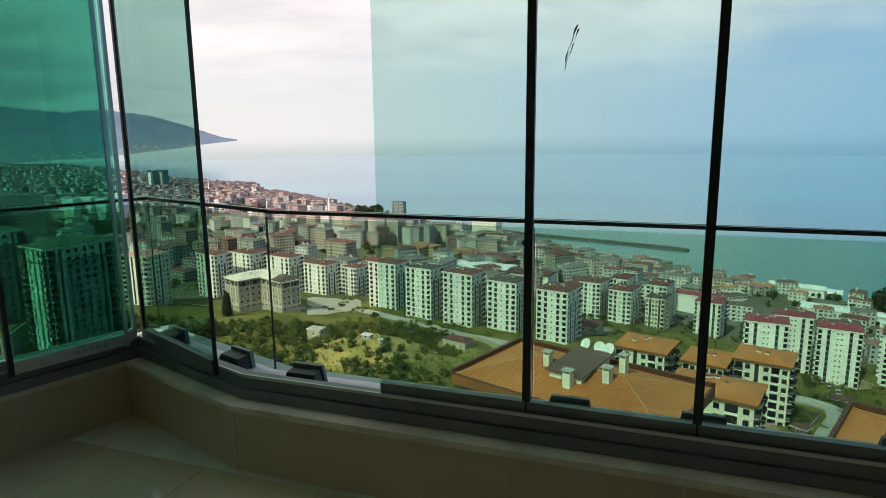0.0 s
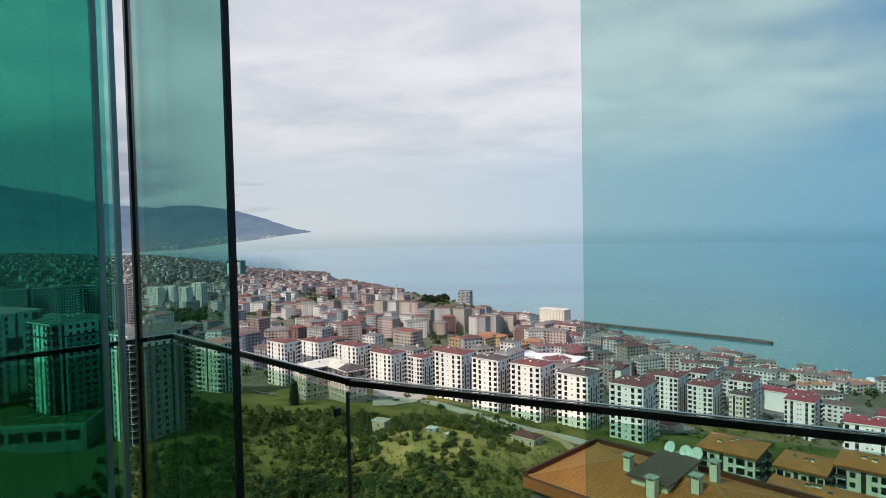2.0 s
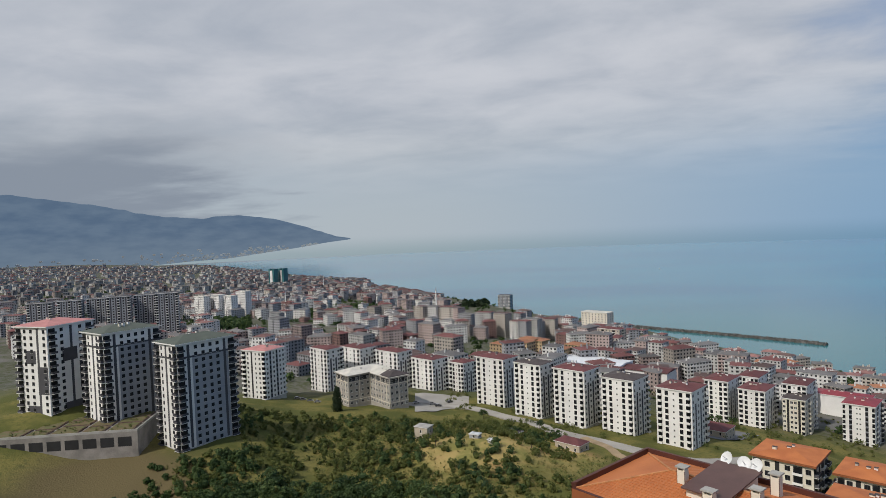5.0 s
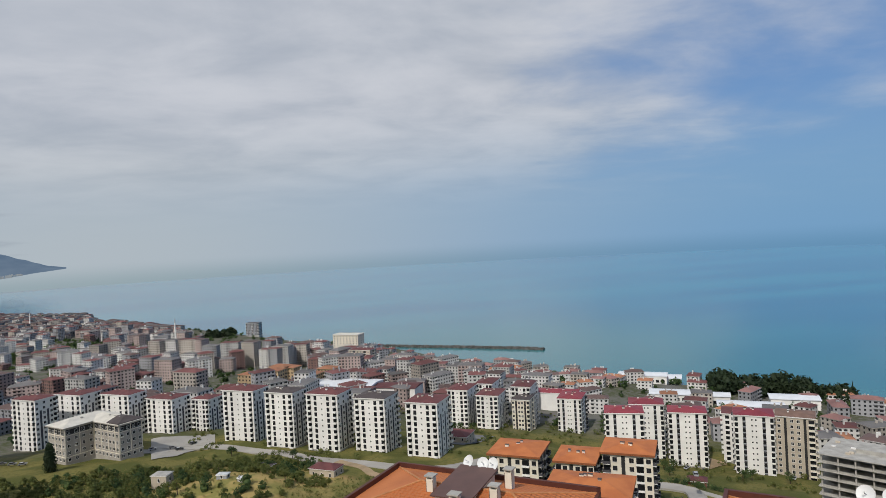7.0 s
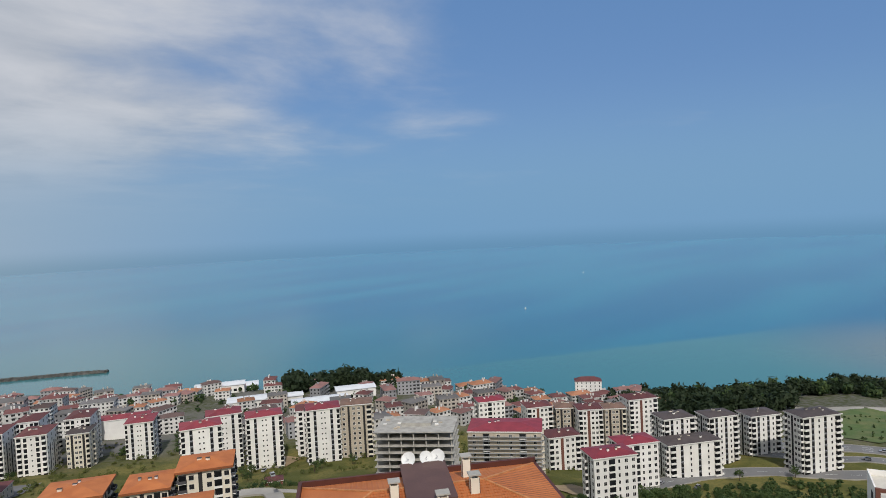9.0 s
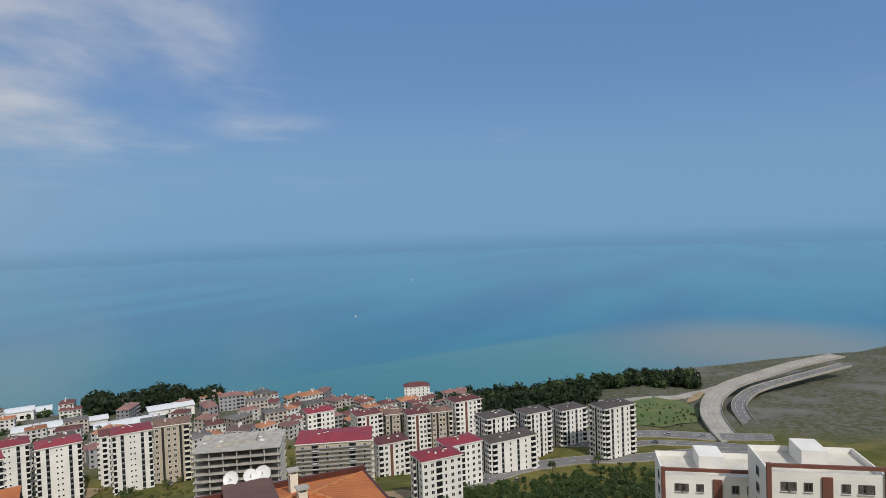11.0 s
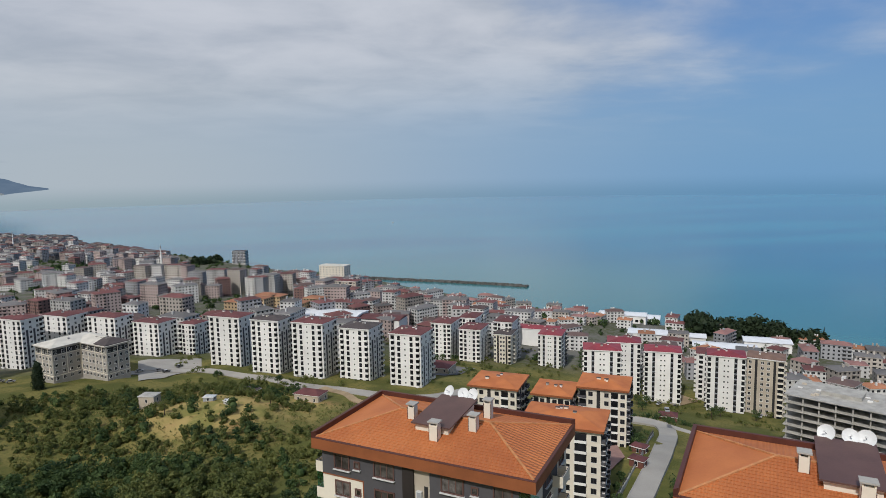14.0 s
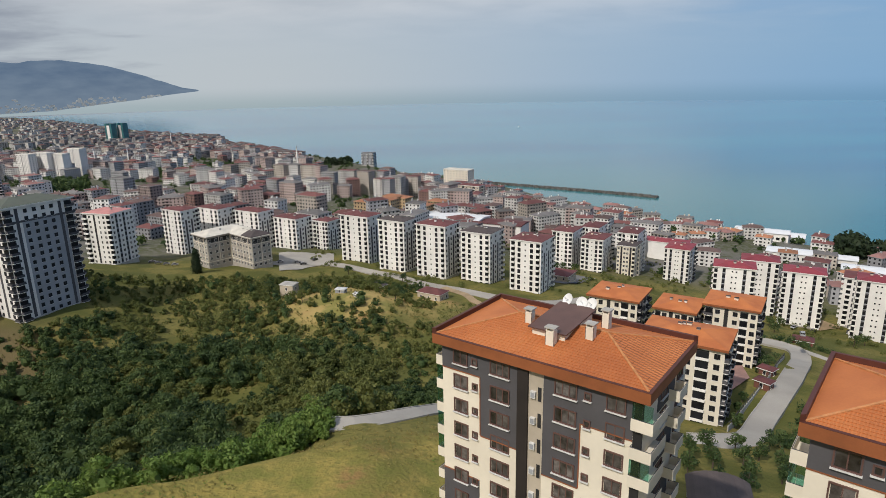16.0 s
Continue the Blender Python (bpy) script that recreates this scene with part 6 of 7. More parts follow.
def cypress(x, y, h, r):
    top = thing("cypress_tree", pose(x, y, ground_z(x, y) - 0.2), "tall dark cypress standing alone on the slope", "tree")
    b = Build()
    b.hull([(0.18 * math.cos(k), 0.18 * math.sin(k), 0) for k in range(6)], [(0.06 * math.cos(k), 0.06 * math.sin(k), h * 0.8) for k in range(6)], BARK)
    put("trunk", b, top)
    C = [(0.25 * r * math.cos(k * 2.1), 0.25 * r * math.sin(k * 2.1), h * (0.1 + 0.86 * k / 16)) for k in range(17)]
    R = [r * (0.55 + 0.45 * math.sin(math.pi * min(1, 0.25 + 0.75 * k / 16))) * (1 - 0.45 * k / 16) for k in range(17)]
    put("crown", quads_mesh("crown", leaf_cloud(RNG, C, R, 0.42, 260, 1.3, 0.3), PINE), top)


cypress(-122, 338, 14.0, 3.0)
for x, y, h, r in ((66, 125, 6.5, 2.4), (71, 118, 6.0, 2.4), (60, 121, 6.5, 2.3), (77, 122, 5.0, 2.0), (83, 128, 5.5, 2.2), (56, 113, 5.0, 2.2), (63, 116, 6.0, 2.3), (68, 111, 5.5, 2.4), (74, 127, 5.5, 2.2), (80, 118, 5.0, 2.2), (59, 106, 5.0, 2.1), (64, 104, 5.0, 2.2), (75, 110, 5.0, 2.2), (89, 133, 4.5, 1.9), (87, 150, 4.0, 1.4), (91, 157, 4.0, 1.4), (84, 145, 4.0, 1.5), (95, 162, 3.6, 1.3)):
    tree(x, y, h, r, WOOD, "dark broad-leaved garden tree by the lane")
for x, y in ((-40, 300), (-52, 268), (-18, 282), (-10, 268), (-75, 300), (-66, 262), (-92, 318), (-30, 318)):
    tree(x, y, 5.0 + (x % 3), 2.6, SCRUB, "rounded green tree on the dry slope", group="slope trees")
for x, y in ((92, 392), (98, 396), (104, 388), (-40, 352), (-8, 331), (186, 300), (196, 306), (215, 268), (232, 262), (246, 256), (205, 262), (178, 282), (330, 84), (346, 62)):
    tree(x, y, 6.5, 2.8, WOOD, "dark green tree beside the towers", group="tower trees")


# ---- single buildings ----
SHEDROOF = material("weathered_pale_sheet", (0.55, 0.56, 0.56), 0.6, scale=0.6, fine=5, vary=0.15)


def house(x, y, w, d, h, phi, wall, roofm, rise, label, windows=2, name="house", z=None, over=0.5):
    top = thing(name, frame_at(x, y, (ground_z(x + w / 2, y + d / 2) if z is None else z) - 0.3, phi), label, "house")
    b = Build()
    b.box(0, w, 0, d, -3, h, wall)
    put("wall", b, top)
    b = Build()
    hip_roof(b, w, d, h, over, rise, roofm)
    put("roof", b, top)
    for fm, ln in ((pose(0, 0, 0), w), (pose(w, 0, 0, 0, 0, 90), d), (pose(0, d, 0, 0, 0, -90), d)):
        n = max(1, int(ln / 4))
        for s in range(max(1, int(h / 3))):
            for i in range(n):
                put("window", opening_mesh("s", WHITE, 0.0), top, fm @ pose(ln * (i + 0.5) / n, 0, s * 3))
    return top


house(-66, 288, 7, 5.5, 6.6, 20, BEIGE, CONCRETE, 0.25, "small square concrete hut with a flat roof", over=0.3)
house(0, 290, 13, 8, 3.8, 35, BEIGE, MAROON, 1.8, "low cottage with a dusty red roof")
house(-24, 302, 7, 5, 3.0, 35, GREY, GREYROOF, 0.6, "low grey shed beside the slope road")
house(-38, 276, 4.5, 3.2, 2.3, 20, GREY, SHEDROOF, 0.5, "small lean shed with a pale sheet roof", over=0.3)
house(-29, 268, 3.2, 2.4, 1.8, 50, CONCRETE, SHEDROOF, 0.3, "small pale sheet-covered store on the slope", over=0.25)
house(72, 352, 19, 14, 9, 35, BEIGE, MAROON, 2.2, "beige three-storey house with a tiled roof", z=165 - 120)
house(168, 252, 8, 6, 3.2, 35, BROWN, MAROON, 1.6, "small brown hut among weeds")


p_ = polar(62.4, 588)
house(p_.x, p_.y, 24, 12, 9.0, 60, WHITE, MAROON, 3.4, "pale seaside villa with a red tiled roof", z=8.0)


def school():
    """The L-shaped public building with a pale roof, a dark band of windows under the eaves and pale surrounds."""
    top = thing("school_building", frame_at(EYE.x - 111.2, EYE.y + 368.6, 61.0, 44), "grey-beige L-shaped public building with a pale hipped roof", "building")
    h = 18.4
    wings = ((-15.8, 0.0, -15.3, 14.0), (0.0, 22.6, 0.0, 13.0))
    for k, (x0, x1, y0, y1) in enumerate(wings):
        b = Build()
        b.box(x0, x1, y0, y1, -7, h, SCHOOLWALL)
        put("wall", b, top)
        b = Build()
        b.box(x0 - 0.12, x1 + 0.12, y0 - 0.12, y1 + 0.12, 3.3, 3.7, CREAM)
        put("string_course", b, top)
        b = Build()
        w, d = x1 - x0, y1 - y0
        hip_roof(b, w + (8 if k else 0), d, 0, 1.0, 2.8, PALEROOF, SCHOOLWALL, 0.5)
        put("roof", b, top, pose(x0 - (8 if k else 0), y0, h + 0.02 - 0.2 * k))
        for c in range(3):
            b = Build()
            cx, cy = x0 + w * (0.3 + 0.2 * c), y0 + d * 0.4
            b.box(cx - 0.45, cx + 0.45, cy - 0.45, cy + 0.45, h + 0.6, h + 3.0, CONCRETE)
            put("chimney", b, top)
    b = Build()
    b.box(13.0, 23.2, -0.6, 13.6, h + 0.52, h + 0.9, GREYROOF)
    b.hull([(13.0, -0.6, h + 0.9), (23.2, -0.6, h + 0.9), (23.2, 13.6, h + 0.9), (13.0, 13.6, h + 0.9)], [(13.2, 5.5, h + 3.1), (19.0, 5.5, h + 3.1), (19.0, 7.5, h + 3.1), (13.2, 7.5, h + 3.1)], GREYROOF)
    put("worn_roof", b, top, label="brown-grey worn roof end")
    for fm, ln in ((pose(-15.8, -15.3, 0), 15.8), (pose(0, -15.3, 0, 0, 0, 90), 15.3), (pose(0, 0, 0), 22.6), (pose(22.6, 0, 0, 0, 0, 90), 13.0), (pose(-15.8, 14.0, 0, 0, 0, -90), 29.3)):
        n = int(ln / 3.1)
        b = Build()
        for i in range(0, n + 1, 2):
            c = 0.3 + (ln - 0.6) * i / n
            b.box(c - 0.22, c + 0.22, -0.1, 0.0, 3.7, h - 0.1, CREAM)
        b.box(0.0, ln, -0.13, 0.0, h - 4.0, h - 3.7, CREAM)
        put("pilaster_frame", b, top, fm)
        b = Build()
        b.box(0.6, ln - 0.6, -0.06, 0.0, h - 3.4, h - 0.8, VOID)
        put("dark_window_band", b, top, fm)
        for s in range(5):
            for i in range(n):
                put("window", opening_mesh("w", WHITE, 0.08), top, fm @ pose(ln * (i + 0.5) / n, 0, s * 3.55 + 0.3))


SCHOOLWALL = material("grey_beige_render", (0.40, 0.365, 0.32), 0.88, scale=0.2, fine=2, vary=0.08)
school()


def concrete_frame(x, y, z, w, d, phi, storeys, label):
    top = thing("unfinished_building", frame_at(x, y, z, phi), label, "building")
    for s in range(storeys + 1):
        b = Build()
        b.box(-0.8, w + 0.8, -0.8, d + 0.8, s * 3.1 - 0.3, s * 3.1, CONCRETE)
        put("floor_slab", b, top)
    nx, ny = max(2, int(w / 5)), max(2, int(d / 5))
    for s in range(storeys):
        for i in range(nx + 1):
            for j in (0, ny // 2, ny):
                b = Build()
                cx, cy = 0.3 + (w - 0.6) * i / nx, 0.3 + (d - 0.6) * j / ny
                b.box(cx - 0.25, cx + 0.25, cy - 0.25, cy + 0.25, s * 3.1, s * 3.1 + 2.8, CONCRETE)
                put("column", b, top)
    b = Build()
    b.box(w * 0.3, w * 0.7, d * 0.35, d * 0.75, -6, storeys * 3.1 + 1.5, CONCRETE)
    put("lift_core", b, top)
    # grey walls added behind the columns to stop light and darken the inside
    for s in range(storeys):
        b = Build()
        b.box(0.6, w - 0.6, d * 0.3, d * 0.34, s * 3.1 + 0.004, s * 3.1 + 2.79, GREY)
        put("partition", b, top)
    b = Build()
    b.box(-0.5, w + 0.5, -0.5, d + 0.5, -9, -0.31, BEIGE)
    put("plinth", b, top)
    rnd = random.Random(3)
    for k in range(14):
        c = Build()
        cx, cy = rnd.uniform(1, w - 1), rnd.uniform(1, d - 1)
        c.box(cx - 0.8, cx + 0.8, cy - 0.5, cy + 0.5, storeys * 3.1 + 0.004, storeys * 3.1 + rnd.uniform(0.2, 0.7), rnd.choice([CONCRETE, BEIGE, WHITE]))
        put("stacked_material", c, top)


concrete_frame(EYE.x + 189.9, EYE.y + 198.1, 165 - 88.2 - 21.7, 34.0, 22.0, 58, 7, "raw concrete frame of an unfinished block")
p_ = polar(24.6, 640)
concrete_frame(p_.x, p_.y, 6, 18, 12, 30, 4, "small raw concrete frame near the sea")
p_ = polar(26.3, 640)
concrete_frame(p_.x, p_.y, 6, 16, 12, 30, 3, "small raw concrete frame near the sea")


def scaffold(x, y, z, w, h, phi):
    top = thing("scaffolding", frame_at(x, y, z, phi), "grey tube scaffolding before a block under repair", "scaffold")
    n = int(w / 2.4)
    for i in range(n + 1):
        b = Build()
        b.box(w * i / n - 0.07, w * i / n + 0.07, -1.5, -1.36, -4, h, GREY)
        put("upright", b, top)
    for s in range(int(h / 2) + 1):
        b = Build()
        b.box(0, w, -1.5, -0.5, s * 2.0, s * 2.0 + 0.1, GREY)
        put("deck", b, top)


scaffold(EYE.x + 235.6, EYE.y + 181.6, 165 - 98.5 - 24, 35, 23, 60)


def flat_block(x, y, ztop, w, d, phi, storeys, label):
    """White block with a flat roof, parapets and a brown roof beam."""
    H = storeys * 3.0
    top = thing("apartment_building", frame_at(x, y, ztop - H, phi), label, "building", "near apartment blocks")
    b = Build()
    b.box(0, w, 0, d, -12, H, WHITE)
    put("wall", b, top)
    b = Build()
    b.box(0.3, w - 0.3, 0.3, d - 0.3, H, H + 0.05, PALEROOF)
    put("roof", b, top)
    for q in ((0, w, 0, 0.25), (0, w, d - 0.25, d), (0, 0.25, 0.25, d - 0.25), (w - 0.25, w, 0.25, d - 0.25)):
        b = Build()
        b.box(q[0], q[1], q[2], q[3], H + 0.004, H + 1.1, WHITE)
        put("parapet", b, top)
    b = Build()
    b.box(w * 0.38, w * 0.62, d * 0.4, d * 0.9, H + 0.06, H + 3.0, WHITE)
    put("roof_house", b, top)
    for k in range(2):
        b = Build()
        b.box(-0.4 + k * (w + 0.1), 0.3 + k * (w + 0.1), -0.5, 0.2, H - 4, H + 2.5, BROWN)
        put("frame_post", b, top)
    b = Build()
    b.box(0.3, w - 0.3, -0.5, 0.0, H + 1.9, H + 2.5, BROWN)
    put("frame_beam", b, top, label="brown roof beam")
    b = Build()
    b.box(w / 2 - 0.8, w / 2 + 0.8, -0.35, 0.0, -4, H + 0.4, BROWN)
    put("facade_stripe", b, top, label="brown facade stripe")
    for s in range(storeys):
        for fx in (0.14, 0.2, 0.34, 0.66, 0.8, 0.86):
            big_window(top, pose(w * fx, -0.02, s * 3 + 0.9), 1.1, 1.3, 2, DARKGREY)
        big_window(top, pose(0, d * 0.5, s * 3 + 0.9, 0, 0, -90), 1.4, 1.3, 2, DARKGREY)


p_ = polar(85.5, 128)
flat_block(p_.x, p_.y, 165 - 50.5, 20, 13, 78, 9, "white flat-roofed block with brown roof beams")
p_ = polar(93.8, 118)
flat_block(p_.x, p_.y, 165 - 44.0, 18, 13, 78, 9, "white flat-roofed block with brown roof beams")


# ---- breakwater, terrace, sheds ----
def breakwater():
    """A long rock mound with a paved crown."""
    pts = [polar(4.6, 1046), polar(8.3, 1014), polar(11, 990), polar(14.1, 968), polar(17.5, 946), polar(20.3, 930), polar(22.0, 919)]
    L = smooth_line([(p.x, p.y) for p in pts], 6.0)
    b = Build()
    for i in range(len(L) - 1):
        p, q = L[i], L[i + 1]
        n = Vector((-(q - p).y, (q - p).x, 0)).normalized()
        b.hull([p - n * 6.5 + Vector((0, 0, -3)), q - n * 6.5 + Vector((0, 0, -3)), q + n * 6.5 + Vector((0, 0, -3)), p + n * 6.5 + Vector((0, 0, -3))],
               [p - n * 3 + Vector((0, 0, 2.4)), q - n * 3 + Vector((0, 0, 2.4)), q + n * 3 + Vector((0, 0, 2.4)), p + n * 3 + Vector((0, 0, 2.4))], STONE)
    tagged(put("breakwater_core", b), "long dark rock breakwater in the sea", kind="structure")
    b = Build()
    rnd = random.Random(4)
    for i in range(1500):
        k = rnd.randrange(len(L) - 1)
        p, q = L[k], L[k + 1]
        n = Vector((-(q - p).y, (q - p).x, 0)).normalized()
        off = rnd.uniform(-7, 7)
        c = p.lerp(q, rnd.random()) + n * off
        z = (3.6 if off < 0 else 2.4) - max(0, abs(off) - 2.5) * 0.7
        s = rnd.uniform(0.6, 1.4)
        low = [(c.x + s * rnd.uniform(0.6, 1) * math.cos(a + 0.4), c.y + s * rnd.uniform(0.6, 1) * math.sin(a + 0.4), z - s) for a in (0, 1.57, 3.14, 4.71)]
        b.hull(low, [(c.x + (x - c.x) * 0.6, c.y + (y - c.y) * 0.6, z + s * rnd.uniform(0.1, 0.6)) for x, y, _ in low], STONE)
    tagged(put("breakwater_rocks", b), "tumbled armour rocks of the breakwater", "rocks", kind="stuff")


breakwater()


def terrace():
    """Planted roof deck in front of the dark-trimmed towers."""
    top = thing("roof_terrace", frame_at(EYE.x - 222, EYE.y + 223, 0, -15), "concrete podium deck with planted beds and paths", "podium")
    zt = 165 - 79.0
    b = Build()
    b.box(-30, 50, -2, 29, zt - 20, zt, DECK)
    put("deck", b, top)
    x0 = -29.0
    for i, w_ in enumerate((9.5, 7.0, 12.0, 8.5, 11.0, 9.0, 10.5)):
        y0 = -1.2
        for d_ in ((11.0, 7.5, 6.5), (8.0, 12.0, 5.0))[i % 2]:
            b = Build()
            b.box(x0, x0 + w_, y0, y0 + d_, zt + 0.004, zt + 0.5, PALLET)
            put("planter", b, top)
            b = Build()
            b.box(x0 + 0.4, x0 + w_ - 0.4, y0 + 0.4, y0 + d_ - 0.4, zt + 0.504, zt + 0.64, BEDSOIL)
            put("planting_bed", b, top)
            C = [(x0 + 1 + (w_ - 2) * RNG.random(), y0 + 1 + (d_ - 2) * RNG.random(), zt + 1.0) for _ in range(9)]
            put("bed_shrubs", quads_mesh("bed_shrubs", leaf_cloud(RNG, C, [0.3 + 0.5 * RNG.random() for _ in C], 0.22, 20), SCRUB), top)
            y0 += d_ + 1.3
        x0 += w_ + 1.5
    for q in ((-30, 50, -2, -1.75), (-30, 50, 28.75, 29), (-30, -29.75, -1.75, 28.75), (49.75, 50, -1.75, 28.75)):
        b = Build()
        b.box(*q, zt + 0.004, zt + 1.0, CONCRETE)
        put("parapet", b, top)
    # no holes in the front wall: shaded openings are painted as dark sheets
    for i in range(11):
        b = Build()
        b.box(-29 + i * 7.1, -23.5 + i * 7.1, -2.06, -2.0, zt - 6, zt - 2, VOID)
        put("opening", b, top)


DECK = material("stained_deck_concrete", (0.30, 0.27, 0.24), 0.9, scale=0.2, fine=2, vary=0.18)
PALLET = material("brown_planter_edge", (0.17, 0.115, 0.085), 0.9, scale=0.3, fine=3, vary=0.25)
BEDSOIL = material("planting_bed", (0.15, 0.105, 0.055), 0.95, scale=0.4, fine=3, vary=0.2, second=(0.10, 0.11, 0.035))
terrace()


def shed_roof(x, y, w, d, h, phi, mat, label):
    top = thing("low_hall", frame_at(x, y, ground_z(x, y) - 0.5, phi), label, "hall", "low halls")
    b = Build()
    b.box(0, w, 0, d, -4, h, WHITE)
    put("wall", b, top)
    b = Build()
    b.hull([(-0.8, -0.8, h), (w + 0.8, -0.8, h), (w + 0.8, d + 0.8, h), (-0.8, d + 0.8, h)], [(-0.8, -0.8, h + 0.3), (w + 0.8, -0.8, h + 0.3), (w + 0.8, d / 2, h + 1.5), (-0.8, d / 2, h + 1.5)], mat)
    put("roof", b, top)
    for i in range(int(w / 5)):
        b = Build()
        b.box(i * 5 + 1, i * 5 + 4, -0.05, 0.0, 1, 3.5, PANE)
        put("window", b, top)


SHEETWHITE = material("white_sheet_roof", (0.72, 0.73, 0.74), 0.5, scale=0.2, fine=2, vary=0.05)
for az, dist, w, d, h in ((28.4, 645, 46, 20, 7), (30.3, 685, 40, 22, 7), (31.0, 560, 40, 20, 6), (34.0, 560, 34, 16, 7), (36.5, 520, 46, 18, 6), (37.5, 480, 36, 16, 6), (33.5, 470, 30, 14, 5), (40.5, 545, 34, 18, 8)):
    p_ = polar(az, dist)
    shed_roof(p_.x, p_.y, w, d, h, 35, SHEETWHITE, "low white hall with a pale sheet roof")
for az, dist, w, d in ((-0.3, 520, 60, 30), (4.6, 505, 50, 20)):
    p_ = polar(az, dist)
    shed_roof(p_.x, p_.y, w, d, 12, 30, SHEETWHITE if az < 3 else MAROON, "long market hall with a shallow roof")

# curved dark shelter roof near the trees
shelter = thing("shelter", pose(52, 91, ground_z(52, 91) + 0.2, 0, 0, -20), "shelter with a curved dark ribbed roof", "shelter")
for i in range(14):
    b = Build()
    a0, a1 = math.pi * (0.2 + 0.6 * i / 14), math.pi * (0.2 + 0.6 * (i + 1) / 14)
    q = [(7 * math.cos(a0), 0, 4 * math.sin(a0)), (7 * math.cos(a1), 0, 4 * math.sin(a1)), (7 * math.cos(a1), 9, 4 * math.sin(a1)), (7 * math.cos(a0), 9, 4 * math.sin(a0))]
    b.hull(q, [(x, y, z + 0.18 + 0.05 * (i % 2)) for x, y, z in q], GREYROOF)
    put("roof_panel", b, shelter)
for sx in (-5, 5):
    for sy in (0.5, 8.5):
        b = Build()
        b.box(sx - 0.1, sx + 0.1, sy - 0.1, sy + 0.1, -2, 2.8, GREY)
        put("post", b, shelter)
# gate house roofs and fence along the lane
for x, y in ((112, 184), (104, 172)):
    house(x, y, 4.5, 3.5, 2.8, 55, BROWN, MAROON, 0.5, "small brown gate house by the lane")
fence = thing("fence", Matrix.Identity(4), "dark metal fence on a low wall beside the lane", "fence")
for i in range(6, len(R2) - 4):
    p, n, z = R2[i]
    q, r, y = R2[i + 1]
    a, c = p + n * -5.6 + Vector((0, 0, z)), q + r * -5.6 + Vector((0, 0, y))
    b = Build()
    b.bar(a, c, 0.3, 0.9, CONCRETE, 1.5)
    put("low_wall", b, fence)
    b = Build()
    b.bar(a + Vector((0, 0, 2.0)), c + Vector((0, 0, 2.0)), 0.08, 0.05, DARKGREY)
    put("rail", b, fence)
    for k in range(3):
        s = a.lerp(c, k / 3)
        b = Build()
        b.box(s.x - 0.05, s.x + 0.05, s.y - 0.05, s.y + 0.05, s.z + 0.9, s.z + 2.0, DARKGREY)
        put("post", b, fence)


# ---- cars ----
def make_car():
    top = thing("car", Matrix.Identity(4), "small parked car with dark windows", "car", "cars")
    b = Build()
    prof = [(-2.1, 0.35), (2.1, 0.35), (2.15, 0.75), (1.2, 0.92), (-1.95, 0.95), (-2.15, 0.7)]
    b.hull([(x, -0.85, z) for x, z in prof], [(x, 0.85, z) for x, z in prof], CARPAINT)
    put("body", b, top)
    b = Build()
    cab = [(-1.7, 0.952), (1.0, 0.93), (0.35, 1.42), (-1.3, 1.45)]
    b.hull([(x, -0.75, z) for x, z in cab], [(x, 0.75, z) for x, z in cab], PANE)
    put("cabin_glass", b, top)
    b = Build()
    b.box(-1.3, 0.35, -0.7, 0.7, 1.435, 1.5, CARPAINT)
    put("car_roof", b, top)
    for x in (-1.3, 1.3):
        for y in (-0.8, 0.8):
            w = Build()
            w.hull([(x + 0.32 * math.cos(k * 0.785), y - 0.1, 0.32 + 0.32 * math.sin(k * 0.785)) for k in range(8)], [(x + 0.32 * math.cos(k * 0.785), y + 0.1, 0.32 + 0.32 * math.sin(k * 0.785)) for k in range(8)], BLACK)
            put("wheel", w, top)
    return top


CAR = make_car()
CAR.matrix_basis = pose(144.5, 211.5, R2[12][2] + 0.02, 0, 0, 62)
CARS = [(-70, 374, 20), (-74, 376, 20), (-66, 392, 60), (-84, 374, 30), (-152, 372, 10), (-158, 375, 10), (-146, 369, 10), (-163, 378, 20), (302, 96, 170), (300, 113, -10), (413, 30, 95), (409, 50, 95), (416, 10, 95),
        (393, 36, 95), (388, 52, 95), (78, 350, 50), (84, 356, 50), (90, 362, 50), (96, 368, 50), (200, 300, 30), (209, 297, 30), (240, 268, 40)]
for x, y, a in CARS:
    copy_thing(CAR, pose(x, y, max(ground_z(x + dx, y + dy) for dx in (-2, 0, 2) for dy in (-2, 0, 2)) + 0.42, 0, 0, a))
b = Build()
b.hull([(-3, -1.2, -0.3), (3, -1.2, -0.3), (4, 0, -0.3), (3, 1.2, -0.3), (-3, 1.2, -0.3)], [(-3.2, -1.4, 0.9), (3.2, -1.4, 0.9), (4.8, 0, 1.1), (3.2, 1.4, 0.9), (-3.2, 1.4, 0.9)], LEDGE)
for az, dist in ((58.2, 1240), (9.6, 2300), (63.5, 2100)):
    p_ = polar(az, dist, 0.0)
    boat = thing("boat", pose(p_.x, p_.y, 0.0, 0, 0, 30), "small white boat far out on the sea", "boat", "boats")
    put("boat_hull", b, boat)
    c = Build()
    c.box(-1.8, 0.8, -0.8, 0.8, 0.9, 2.4, WHITE)
    put("boat_cabin", c, boat)


